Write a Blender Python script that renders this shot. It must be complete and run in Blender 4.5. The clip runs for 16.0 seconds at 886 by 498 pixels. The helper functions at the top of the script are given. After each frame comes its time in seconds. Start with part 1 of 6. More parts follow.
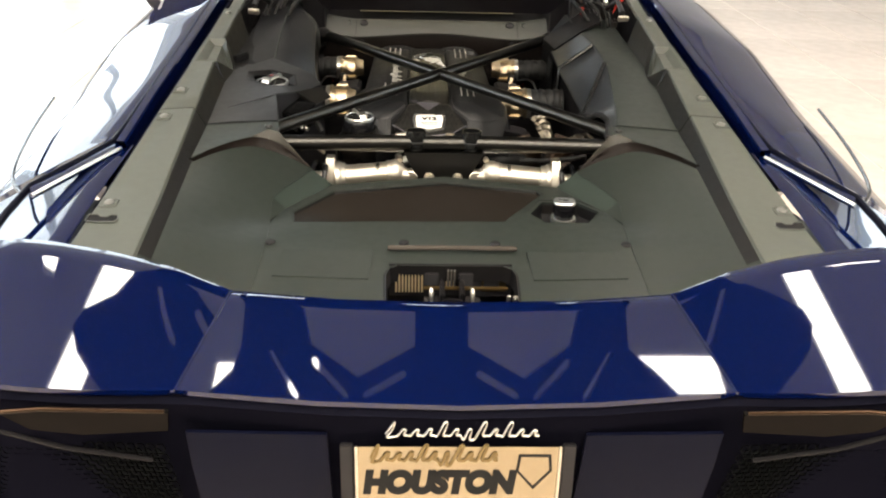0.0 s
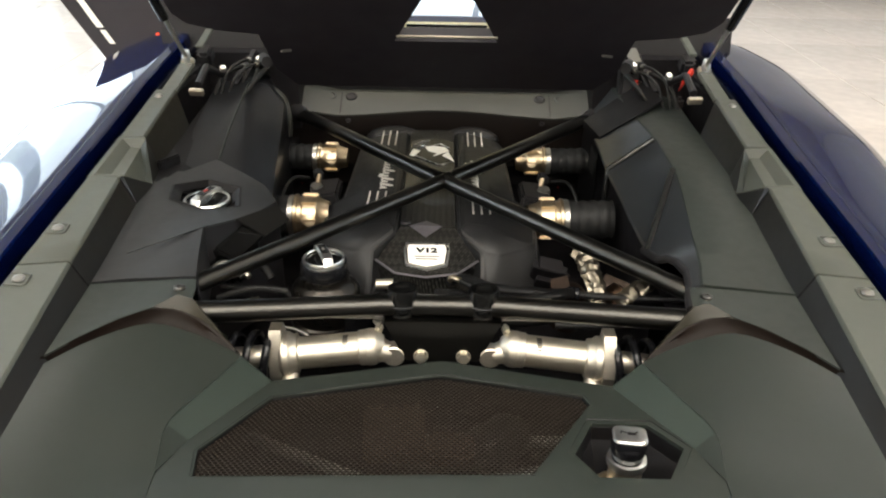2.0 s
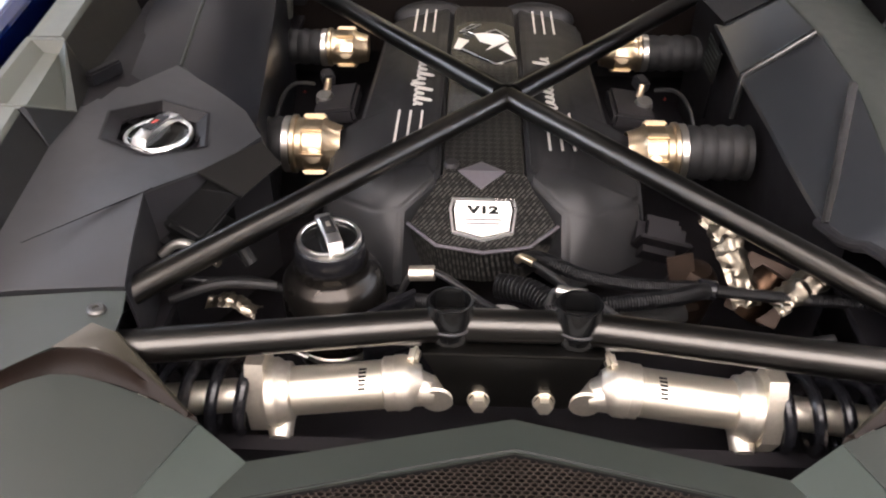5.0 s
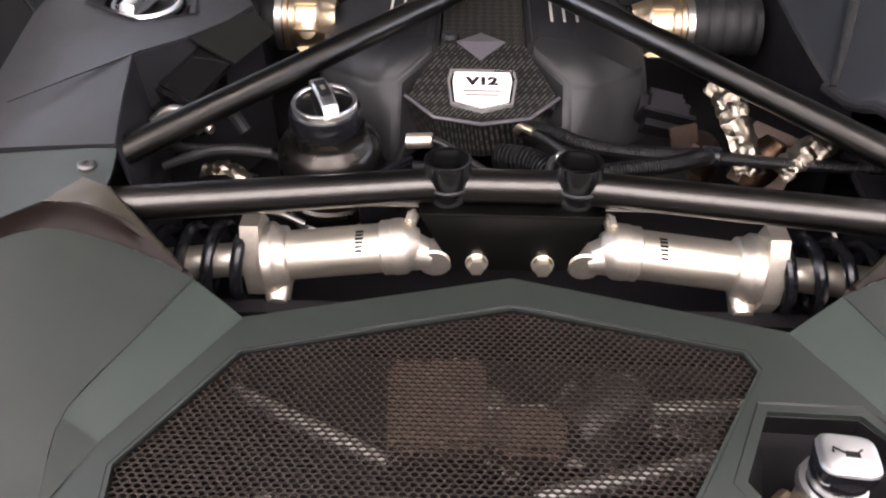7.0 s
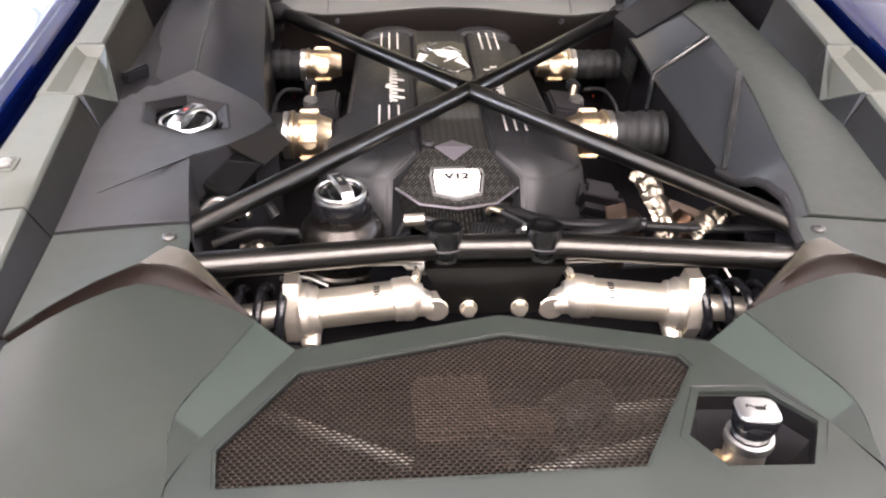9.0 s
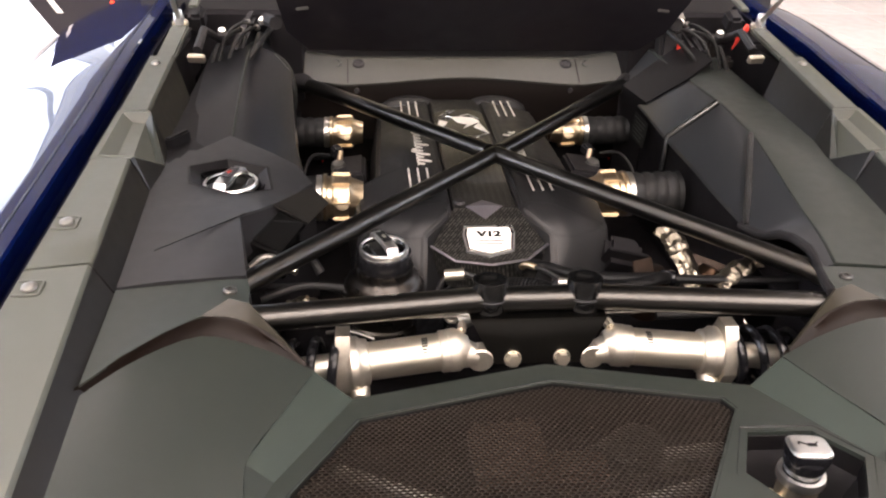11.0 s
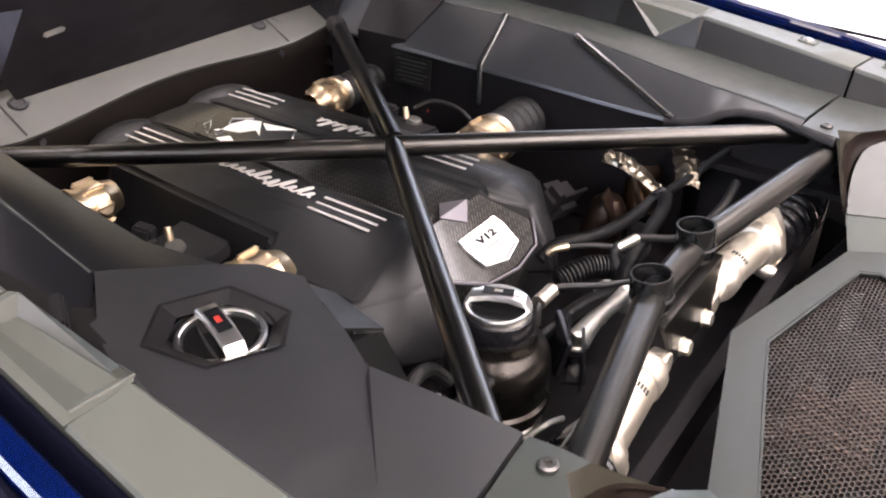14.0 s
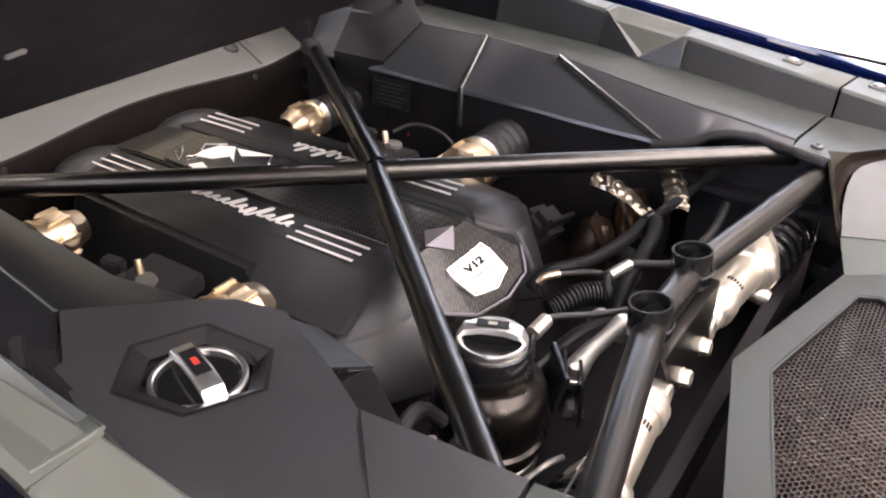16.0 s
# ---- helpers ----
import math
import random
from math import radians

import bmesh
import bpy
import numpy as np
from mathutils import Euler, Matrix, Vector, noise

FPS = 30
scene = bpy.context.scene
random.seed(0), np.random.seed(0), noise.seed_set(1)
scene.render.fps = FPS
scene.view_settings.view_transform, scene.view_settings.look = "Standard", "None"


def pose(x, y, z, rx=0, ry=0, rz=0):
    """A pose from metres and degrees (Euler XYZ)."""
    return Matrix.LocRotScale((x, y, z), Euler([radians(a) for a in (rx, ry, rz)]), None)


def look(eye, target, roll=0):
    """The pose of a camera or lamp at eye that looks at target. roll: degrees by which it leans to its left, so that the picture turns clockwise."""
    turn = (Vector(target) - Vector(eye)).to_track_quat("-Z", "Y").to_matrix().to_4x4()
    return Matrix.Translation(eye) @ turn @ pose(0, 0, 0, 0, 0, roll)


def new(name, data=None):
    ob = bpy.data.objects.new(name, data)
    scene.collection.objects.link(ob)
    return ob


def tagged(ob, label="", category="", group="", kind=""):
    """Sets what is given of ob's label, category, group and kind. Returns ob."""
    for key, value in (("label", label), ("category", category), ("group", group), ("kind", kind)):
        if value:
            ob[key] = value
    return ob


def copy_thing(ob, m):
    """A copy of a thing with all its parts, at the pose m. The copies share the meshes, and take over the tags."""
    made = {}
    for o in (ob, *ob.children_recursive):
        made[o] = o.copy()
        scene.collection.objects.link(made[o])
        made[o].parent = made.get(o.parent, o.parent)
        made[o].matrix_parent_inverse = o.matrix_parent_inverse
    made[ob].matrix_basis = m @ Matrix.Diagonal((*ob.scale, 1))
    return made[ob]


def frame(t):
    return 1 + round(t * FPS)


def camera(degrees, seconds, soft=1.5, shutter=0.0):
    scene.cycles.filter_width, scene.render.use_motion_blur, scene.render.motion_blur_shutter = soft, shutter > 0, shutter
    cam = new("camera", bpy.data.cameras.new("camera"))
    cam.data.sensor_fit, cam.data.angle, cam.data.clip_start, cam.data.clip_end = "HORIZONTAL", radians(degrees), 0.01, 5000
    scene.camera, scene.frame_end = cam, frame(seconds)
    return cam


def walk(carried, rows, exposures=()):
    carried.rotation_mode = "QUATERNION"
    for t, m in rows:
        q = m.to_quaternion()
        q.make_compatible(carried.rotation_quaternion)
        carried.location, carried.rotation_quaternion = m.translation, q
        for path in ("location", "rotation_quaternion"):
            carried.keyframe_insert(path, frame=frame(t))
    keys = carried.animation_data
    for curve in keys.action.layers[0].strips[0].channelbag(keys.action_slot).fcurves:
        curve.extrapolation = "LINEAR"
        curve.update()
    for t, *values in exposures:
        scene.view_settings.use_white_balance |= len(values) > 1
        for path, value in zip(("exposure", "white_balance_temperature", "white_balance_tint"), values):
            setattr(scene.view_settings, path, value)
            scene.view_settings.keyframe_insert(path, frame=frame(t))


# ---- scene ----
cam = camera(56.5, 16.0, soft=2.1)
METRES, EYE, TILT, LEAN, TURN, SIDE = 3.05, 1.62, -28.0, -1.4, -1.4, -0.067
ROWS = [
    (0.0, 0.0, 0.0, 0.0, -0.0, -0.0, -0.0),
    (0.5, 0.0141, 0.007, 0.0087, 1.57, 2.34, -0.66),
    (1.0, 0.0069, 0.063, 0.0346, 1.5, 3.29, -0.9),
    (1.5, -0.0019, 0.1378, 0.0704, -0.33, 2.47, -0.54),
    (2.0, 0.0144, 0.2177, 0.108, 1.75, 1.28, -0.4),
    (2.5, 0.0281, 0.2829, 0.1449, 6.54, 0.41, -2.24),
    (3.0, 0.0051, 0.3376, 0.1673, 5.05, -1.84, -1.37),
    (3.5, -0.0083, 0.3799, 0.1747, 2.57, -5.31, -0.76),
    (6.0, -0.0028, 0.3934, 0.1555, 4.6, -10.78, -0.48),
    (6.5, -0.0017, 0.3907, 0.1449, 4.23, -12.49, -0.25),
    (7.0, -0.004, 0.3901, 0.1366, 4.04, -14.3, -0.39),
    (7.5, -0.0051, 0.3873, 0.1338, 4.14, -15.03, -0.45),
    (8.0, -0.0141, 0.3742, 0.1334, 2.8, -13.57, -0.15),
    (8.5, -0.0267, 0.3457, 0.1281, -0.26, -9.39, 0.78),
    (9.0, -0.0326, 0.3021, 0.1199, -1.59, -5.15, 1.04),
    (11.5, -0.0949, 0.2878, 0.112, -4.6, -0.16, 2.1),
    (12.0, -0.1732, 0.3189, 0.1279, -13.64, -2.53, 8.08),
    (12.5, -0.2042, 0.3711, 0.1486, -22.42, -4.24, 11.17),
    (13.0, -0.2245, 0.4234, 0.1724, -32.23, -8.68, 16.63),
    (13.5, -0.2535, 0.4742, 0.1944, -42.46, -13.46, 19.99),
    (14.0, -0.273, 0.5015, 0.2116, -48.8, -15.17, 22.78),
    (14.5, -0.2689, 0.508, 0.2135, -49.22, -14.36, 22.78),
    (15.0, -0.265, 0.5144, 0.2123, -51.45, -13.96, 22.89),
    (15.5, -0.2632, 0.5185, 0.2125, -51.54, -14.39, 23.11),
    (16.0, -0.2653, 0.5171, 0.2132, -51.17, -14.56, 23.02),
]
walk(cam, [(t, pose(SIDE, 0, EYE, TILT, LEAN, TURN) @ pose(METRES * x, METRES * y, METRES * z, 90 + pitch, roll, yaw)) for t, x, y, z, yaw, pitch, roll in ROWS],
     [(0.0, -0.80, 6850, 6), (1.0, -0.86, 6900, 5), (1.5, -0.84, 6850, 3), (2.0, -0.98, 6500, 4), (2.5, -0.76, 6480, 9), (3.0, -0.42, 6430, 11), (3.5, -0.15, 6400, 14), (6.0, -0.34, 6170, 18), (7.5, -0.35, 6070, 20),
      (8.5, 0.25, 6150, 19), (9.0, 0.43, 6200, 19), (11.5, -0.55, 6650, 18), (12.0, -0.48, 6550, 18), (14.0, -0.03, 6250, 20), (16.0, -0.06, 6250, 20)])

# ---- world and light ----
world = bpy.data.worlds.new("world")
scene.world = world
world.use_nodes = True
wn = world.node_tree.nodes
sky = wn.new("ShaderNodeTexSky")
sky.sky_type, sky.sun_disc = "NISHITA", False
sky.sun_elevation, sky.sun_rotation = radians(35), radians(250)
world.node_tree.links.new(sky.outputs[0], wn["Background"].inputs[0])
wn["Background"].inputs[1].default_value = 0.12


def area_lamp(name, at, target, sx, sy, watts, colour):
    lamp = bpy.data.lights.new(name, "AREA")
    lamp.shape, lamp.size, lamp.size_y = "RECTANGLE", sx, sy
    lamp.energy, lamp.color = watts, colour
    ob = new(name, lamp)
    ob.matrix_world = look(at, target)
    return ob


WARM, COOL = (1.0, 0.925, 0.90), (0.78, 0.88, 1.0)
# daylight at the added, unseen windows, and the lit ceiling panels
area_lamp("window_light", (-4.95, 5.5, 2.3), (0, 5.0, 1.5), 10.8, 3.9, 430, COOL)
area_lamp("window_light", (7.8, 4.6, 2.4), (0, 4.0, 1.2), 8.6, 3.6, 220, COOL)
area_lamp("window_light", (-1.6, 11.7, 2.5), (-1.6, 0, 1.5), 6.2, 3.3, 200, COOL)
# unseen panels added to light the bay, tubes and dampers
LIGHT_PANELS = [(-2.6, -2.2), (0.0, -2.4), (2.6, -2.2), (-2.6, 1.2), (2.6, 1.2), (-3.9, -4.4), (-1.3, -4.4), (1.3, -4.4), (3.9, -4.4), (-1.3, -0.5), (1.3, -0.5)]
CEILING = 4.6
# placed from reflections in the deck; the last is added for the tray
SLIM_PANELS = [(1.28, 3.24, 0.17, 1.02), (-0.85, 3.37, 0.20, 1.30), (1.83, 3.85, 0.62, 0.34), (-1.36, 3.80, 0.22, 0.28), (5.2, 3.3, 0.8, 0.24)]
for px, py in LIGHT_PANELS:
    area_lamp("panel_light", (px, py, CEILING - 0.075), (px, py, 0), 1.9, 1.0, 112, WARM)
for px, py, sx, sy in SLIM_PANELS:
    area_lamp("panel_light", (px, py, CEILING - 0.075), (px, py, 0), sx * 0.96, sy * 0.96, 150 * sx * sy, WARM)


# ---- materials ----
def mat(name, colour, rough=0.5, metal=0.0, vary=0.18, grain=60.0, bump=0.1, coat=0.0, tint=None, even=False, stretch=None):
    """A surface with large stains, fine grain, and gloss that varies with both."""
    m = bpy.data.materials.new(name)
    m.use_nodes = True
    n, link = m.node_tree.nodes, m.node_tree.links.new
    b = n["Principled BSDF"]
    co = n.new("ShaderNodeTexCoord")
    src = co.outputs["Object"]
    if stretch:
        mp = n.new("ShaderNodeMapping")
        mp.inputs["Scale"].default_value = stretch
        link(src, mp.inputs[0])
        src = mp.outputs[0]
    big, fine = n.new("ShaderNodeTexNoise"), n.new("ShaderNodeTexNoise")
    for t, s, d in ((big, max(grain * 0.06, 0.6), 3), (fine, grain, 2)):
        t.inputs["Scale"].default_value, t.inputs["Detail"].default_value = s, d
        link(src, t.inputs["Vector"])
    add = n.new("ShaderNodeMath")
    add.operation = "ADD"
    link(big.outputs[0], add.inputs[0])
    link(fine.outputs[0], add.inputs[1])
    ramp = n.new("ShaderNodeMapRange")
    ramp.inputs[1].default_value, ramp.inputs[2].default_value = 0.6, 1.4
    link(add.outputs[0], ramp.inputs[0])
    mix = n.new("ShaderNodeMix")
    mix.data_type = "RGBA"
    dark = [c * (1 - vary) for c in colour]
    light = [min(1, c * (1 + vary)) for c in (tint or colour)]
    mix.inputs[6].default_value, mix.inputs[7].default_value = (*dark, 1), (*light, 1)
    link(ramp.outputs[0], mix.inputs[0])
    link(mix.outputs[2], b.inputs["Base Color"])
    rr = n.new("ShaderNodeMapRange")
    rr.inputs[3].default_value, rr.inputs[4].default_value = rough * 0.82, min(1, rough * 1.2)
    link(big.outputs[0], rr.inputs[0])
    b.inputs["Roughness"].default_value = rough
    if not even:
        link(rr.outputs[0], b.inputs["Roughness"])
    b.inputs["Metallic"].default_value = metal
    b.inputs["Coat Weight"].default_value = coat
    b.inputs["Coat Roughness"].default_value = 0.03
    if bump:
        bp = n.new("ShaderNodeBump")
        bp.inputs["Strength"].default_value, bp.inputs["Distance"].default_value = bump, 0.002
        link(fine.outputs[0], bp.inputs["Height"])
        link(bp.outputs[0], b.inputs["Normal"])
    return m


def carbon(name, colour_a, colour_b, pitch, rough=0.25):
    """Woven carbon fibre: two diagonal sets of tows under clear resin."""
    m = bpy.data.materials.new(name)
    m.use_nodes = True
    n, link = m.node_tree.nodes, m.node_tree.links.new
    b = n["Principled BSDF"]
    co = n.new("ShaderNodeTexCoord")
    mp = n.new("ShaderNodeMapping")
    mp.inputs["Rotation"].default_value = (0, 0, radians(45))
    link(co.outputs["Object"], mp.inputs[0])
    chk = n.new("ShaderNodeTexChecker")
    chk.inputs["Scale"].default_value = 0.5 / pitch
    link(mp.outputs[0], chk.inputs["Vector"])
    wave = n.new("ShaderNodeTexWave")
    wave.inputs["Scale"].default_value = 0.314 / pitch
    link(mp.outputs[0], wave.inputs["Vector"])
    mul = n.new("ShaderNodeMath")
    mul.operation = "MULTIPLY"
    half_tow = n.new("ShaderNodeMapRange")
    half_tow.inputs[3].default_value, half_tow.inputs[4].default_value = 0.35, 1.0
    link(chk.outputs["Fac"], half_tow.inputs[0])
    edge = n.new("ShaderNodeMapRange")
    edge.inputs[1].default_value, edge.inputs[2].default_value = 0.25, 0.75
    link(wave.outputs["Fac"], edge.inputs[0])
    link(half_tow.outputs[0], mul.inputs[0])
    link(edge.outputs[0], mul.inputs[1])
    mix = n.new("ShaderNodeMix")
    mix.data_type = "RGBA"
    mix.inputs[6].default_value, mix.inputs[7].default_value = (*colour_a, 1), (*colour_b, 1)
    link(mul.outputs[0], mix.inputs[0])
    link(mix.outputs[2], b.inputs["Base Color"])
    b.inputs["Roughness"].default_value = rough
    b.inputs["Specular IOR Level"].default_value = 0.08
    b.inputs["Coat Weight"].default_value = 0.45
    b.inputs["Coat Roughness"].default_value = 0.06
    bp = n.new("ShaderNodeBump")
    bp.inputs["Strength"].default_value, bp.inputs["Distance"].default_value = 0.25, 0.001
    link(mul.outputs[0], bp.inputs["Height"])
    link(bp.outputs[0], b.inputs["Normal"])
    return m


def glow(name, colour, strength):
    m = bpy.data.materials.new(name)
    m.use_nodes = True
    b = m.node_tree.nodes["Principled BSDF"]
    b.inputs["Base Color"].default_value = (*colour, 1)
    b.inputs["Emission Color"].default_value = (*colour, 1)
    b.inputs["Emission Strength"].default_value = strength
    return m


def glass(name, colour, rough=0.02):
    m = bpy.data.materials.new(name)
    m.use_nodes = True
    b = m.node_tree.nodes["Principled BSDF"]
    b.inputs["Base Color"].default_value = (*colour, 1)
    b.inputs["Roughness"].default_value = rough
    b.inputs["Transmission Weight"].default_value = 1.0
    b.inputs["IOR"].default_value = 1.45
    return m


PAINT = mat("blue_paint", (0.0004, 0.0030, 0.027), 0.35, 0.0, 0.06, 900, 0.0, 1.0)
PAINT.node_tree.nodes["Principled BSDF"].inputs["Coat IOR"].default_value = 1.62
PAINT.node_tree.nodes["Principled BSDF"].inputs["Specular IOR Level"].default_value = 0.0
PANEL = mat("grey_moulding", (0.0112, 0.0152, 0.0120), 0.46, 0.0, 0.08, 900, 0.03)
PANEL.node_tree.nodes["Principled BSDF"].inputs["Specular IOR Level"].default_value = 0.68
# grey moulding lightened: the light falling on the rails is in the colour
RAILMAT = mat("lit_rail_moulding", (0.046, 0.0500, 0.0400), 0.50, 0.0, 0.08, 900, 0.03)
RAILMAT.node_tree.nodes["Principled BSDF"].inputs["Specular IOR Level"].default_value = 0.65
# panel grey with the dark lid's reflection put into its colour
PLATEAU = mat("lid_shaded_plateau", (0.0115, 0.0118, 0.0128), 0.42, 0.0, 0.08, 900, 0.03)
PLATEAU.node_tree.nodes["Principled BSDF"].inputs["Specular IOR Level"].default_value = 0.62
DULL = mat("dull_fixing", (0.20, 0.195, 0.18), 0.36, 0.8, 0.1, 300, 0.05)
DARKSTEEL = mat("dark_fixing", (0.085, 0.083, 0.078), 0.36, 0.8, 0.1, 300, 0.05)
PANEL_DARK = mat("dark_moulding", (0.0055, 0.0050, 0.0054), 0.40, 0.0, 0.1, 900, 0.06)
PANEL_DARK.node_tree.nodes["Principled BSDF"].inputs["Specular IOR Level"].default_value = 0.22
BLACK = mat("black_plastic", (0.0105, 0.0098, 0.0108), 0.55, 0.0, 0.2, 400, 0.1)
BLACK.node_tree.nodes["Principled BSDF"].inputs["Specular IOR Level"].default_value = 0.3
DEEP = mat("deep_black", (0.0080, 0.0072, 0.0082), 0.6, 0.0, 0.2, 400, 0.05)
DEEP.node_tree.nodes["Principled BSDF"].inputs["Specular IOR Level"].default_value = 0.12
GLOSSBLACK = mat("gloss_black", (0.006, 0.006, 0.007), 0.2, 0.0, 0.1, 200, 0.0, 0.0)
GLOSSBLACK.node_tree.nodes["Principled BSDF"].inputs["Specular IOR Level"].default_value = 0.28
RUBBER = mat("black_rubber", (0.007, 0.007, 0.007), 0.6, 0.0, 0.2, 300, 0.15)
RUBBER.node_tree.nodes["Principled BSDF"].inputs["Specular IOR Level"].default_value = 0.3
# grey metal for reflections drawn on the carbon nose
SMOKE = mat("reflection_silver", (0.130, 0.122, 0.136), 0.30, 0.6, 0.08, 200, 0.0)
SOCKET = mat("gloss_socket_black", (0.004, 0.004, 0.004), 0.14, 0.0, 0.1, 200, 0.0)
TUBE = mat("satin_black_tube", (0.058, 0.056, 0.052), 0.31, 1.0, 0.02, 500, 0.0, 0.0, even=True)
TUBE.node_tree.nodes["Principled BSDF"].inputs["Specular IOR Level"].default_value = 0.8
# dull copy of the body blue, the bumper's shade put into the colour
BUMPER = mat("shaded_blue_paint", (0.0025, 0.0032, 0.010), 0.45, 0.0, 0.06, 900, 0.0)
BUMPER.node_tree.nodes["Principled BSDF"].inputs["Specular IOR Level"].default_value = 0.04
GRILLE = mat("grille_black", (0.0035, 0.0040, 0.0036), 0.6, 0.0, 0.1, 200, 0.0)
GRILLE.node_tree.nodes["Principled BSDF"].inputs["Specular IOR Level"].default_value = 0.12
FASCIA = mat("fascia_black", (0.0045, 0.0045, 0.008), 0.3, 0.0, 0.1, 200, 0.0)
FASCIA.node_tree.nodes["Principled BSDF"].inputs["Specular IOR Level"].default_value = 0.0
CONDUIT = mat("ribbed_conduit_black", (0.0055, 0.0055, 0.0058), 0.38, 0.0, 0.15, 300, 0.05)
CONDUIT.node_tree.nodes["Principled BSDF"].inputs["Specular IOR Level"].default_value = 0.35
SHIELD = mat("brown_heat_shield", (0.115, 0.078, 0.058), 0.45, 0.4, 0.2, 120, 0.2)
SILVER = mat("silver_print", (0.62, 0.60, 0.56), 0.32, 0.35, 0.06, 300, 0.0)
BRONZE = mat("aged_gold_relief", (0.20, 0.15, 0.075), 0.35, 1.0, 0.1, 200, 0.0)
COVER = mat("engine_cover_black", (0.010, 0.010, 0.0105), 0.42, 0.0, 0.1, 800, 0.08)
COVER.node_tree.nodes["Principled BSDF"].inputs["Specular IOR Level"].default_value = 0.26
PANEL_SHEEN = mat("satin_duct_moulding", (0.0047, 0.0049, 0.0062), 0.34, 0.0, 0.1, 900, 0.04)
PANEL_SHEEN.node_tree.nodes["Principled BSDF"].inputs["Specular IOR Level"].default_value = 0.42
RIBMAT = mat("satin_rib", (0.012, 0.0125, 0.0125), 0.24, 0.0, 0.08, 900, 0.02)
RIBMAT.node_tree.nodes["Principled BSDF"].inputs["Specular IOR Level"].default_value = 0.9
# tray bead coloured with the brown reflection on its front
BEADMAT = mat("brown_reflection_bead", (0.034, 0.0255, 0.0180), 0.45, 0.0, 0.1, 700, 0.03)
# darkened copy of the rail moulding, with the shade of inner faces painted in
SIDEMAT = mat("shaded_side_moulding", (0.0064, 0.0060, 0.0054), 0.42, 0.0, 0.08, 900, 0.03)
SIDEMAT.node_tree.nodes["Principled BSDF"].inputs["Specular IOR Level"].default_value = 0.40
# dark grey raised and blued to stand for the sheen on the slope
SLOPEMAT = mat("blue_sheen_slope", (0.0135, 0.0150, 0.0170), 0.34, 0.0, 0.08, 900, 0.03)
SLOPEMAT.node_tree.nodes["Principled BSDF"].inputs["Specular IOR Level"].default_value = 0.7
SEALMAT = mat("navy_seal", (0.0022, 0.0026, 0.0065), 0.5, 0.0, 0.1, 300, 0.05)
SEALMAT.node_tree.nodes["Principled BSDF"].inputs["Specular IOR Level"].default_value = 0.06
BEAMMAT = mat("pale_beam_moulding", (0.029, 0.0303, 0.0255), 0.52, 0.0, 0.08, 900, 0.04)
# warm brown reflection and undercut shade painted into the arch moulding
BROWN = mat("brown_reflection_moulding", (0.0075, 0.0046, 0.0033), 0.43, 0.0, 0.12, 500, 0.03)
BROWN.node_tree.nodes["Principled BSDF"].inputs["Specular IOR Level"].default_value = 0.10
# the ridge facet's warm reflection is held in this base colour
TAN = mat("tan_reflection_moulding", (0.0195, 0.0172, 0.0112), 0.42, 0.0, 0.10, 700, 0.03)
TAN.node_tree.nodes["Principled BSDF"].inputs["Specular IOR Level"].default_value = 0.28
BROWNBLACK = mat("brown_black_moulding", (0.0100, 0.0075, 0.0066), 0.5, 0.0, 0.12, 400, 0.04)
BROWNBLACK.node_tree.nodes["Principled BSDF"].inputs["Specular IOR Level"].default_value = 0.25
CARBON = carbon("carbon_fibre", (0.003, 0.003, 0.003), (0.040, 0.038, 0.034), 0.0044, 0.30)
ALU = mat("brushed_aluminium", (0.74, 0.685, 0.57), 0.40, 1.0, 0.06, 300, 0.03, stretch=(1, 8, 8))
CAST = mat("cast_gold_alloy", (0.56, 0.455, 0.310), 0.34, 1.0, 0.12, 160, 0.15)
ZINC = mat("zinc_alloy", (0.62, 0.575, 0.49), 0.45, 1.0, 0.1, 200, 0.12)
CHROME = mat("chrome", (0.90, 0.90, 0.88), 0.28, 1.0, 0.02, 200, 0.0)
STEEL = mat("bolt_steel", (0.62, 0.60, 0.55), 0.32, 1.0, 0.1, 300, 0.05)
ALLOY = mat("dull_cast_alloy", (0.42, 0.42, 0.39), 0.5, 0.9, 0.15, 160, 0.2)
FOIL = mat("crumpled_foil", (0.20, 0.178, 0.140), 0.30, 1.0, 0.15, 90, 0.6)
# copy of the foil darkened with the shade under the mesh
DARKFOIL = mat("shaded_foil", (0.13, 0.12, 0.105), 0.34, 1.0, 0.25, 90, 0.6)
# darker brown metal for the bowl and shield plates
DARKSHIELD = mat("dark_brown_shield", (0.022, 0.013, 0.008), 0.4, 0.7, 0.25, 90, 0.3)
COPPER = mat("heat_shield", (0.050, 0.030, 0.019), 0.34, 1.0, 0.25, 90, 0.3)
CAPRED = mat("dark_red_print", (0.26, 0.022, 0.014), 0.4, 0.0, 0.1, 300, 0.05)
RED = mat("red_webbing", (0.55, 0.03, 0.015), 0.5, 0.0, 0.15, 300, 0.1)
AMBER = glow("red_marker", (1.0, 0.06, 0.02), 3.0)
WHITE = mat("white_label", (0.82, 0.80, 0.74), 0.35, 0.0, 0.04, 200, 0.0)
INK = mat("black_ink", (0.008, 0.008, 0.008), 0.5, 0.0, 0.1, 200, 0.0)
INK.node_tree.nodes["Principled BSDF"].inputs["Specular IOR Level"].default_value = 0.15
GOLDPLATE = mat("polished_gold_plate", (0.33, 0.275, 0.185), 0.24, 1.0, 0.06, 40, 0.05)
SMOKED = mat("smoked_lens", (0.0048, 0.0036, 0.0028), 0.24, 0.0, 0.15, 60, 0.0, 0.0)
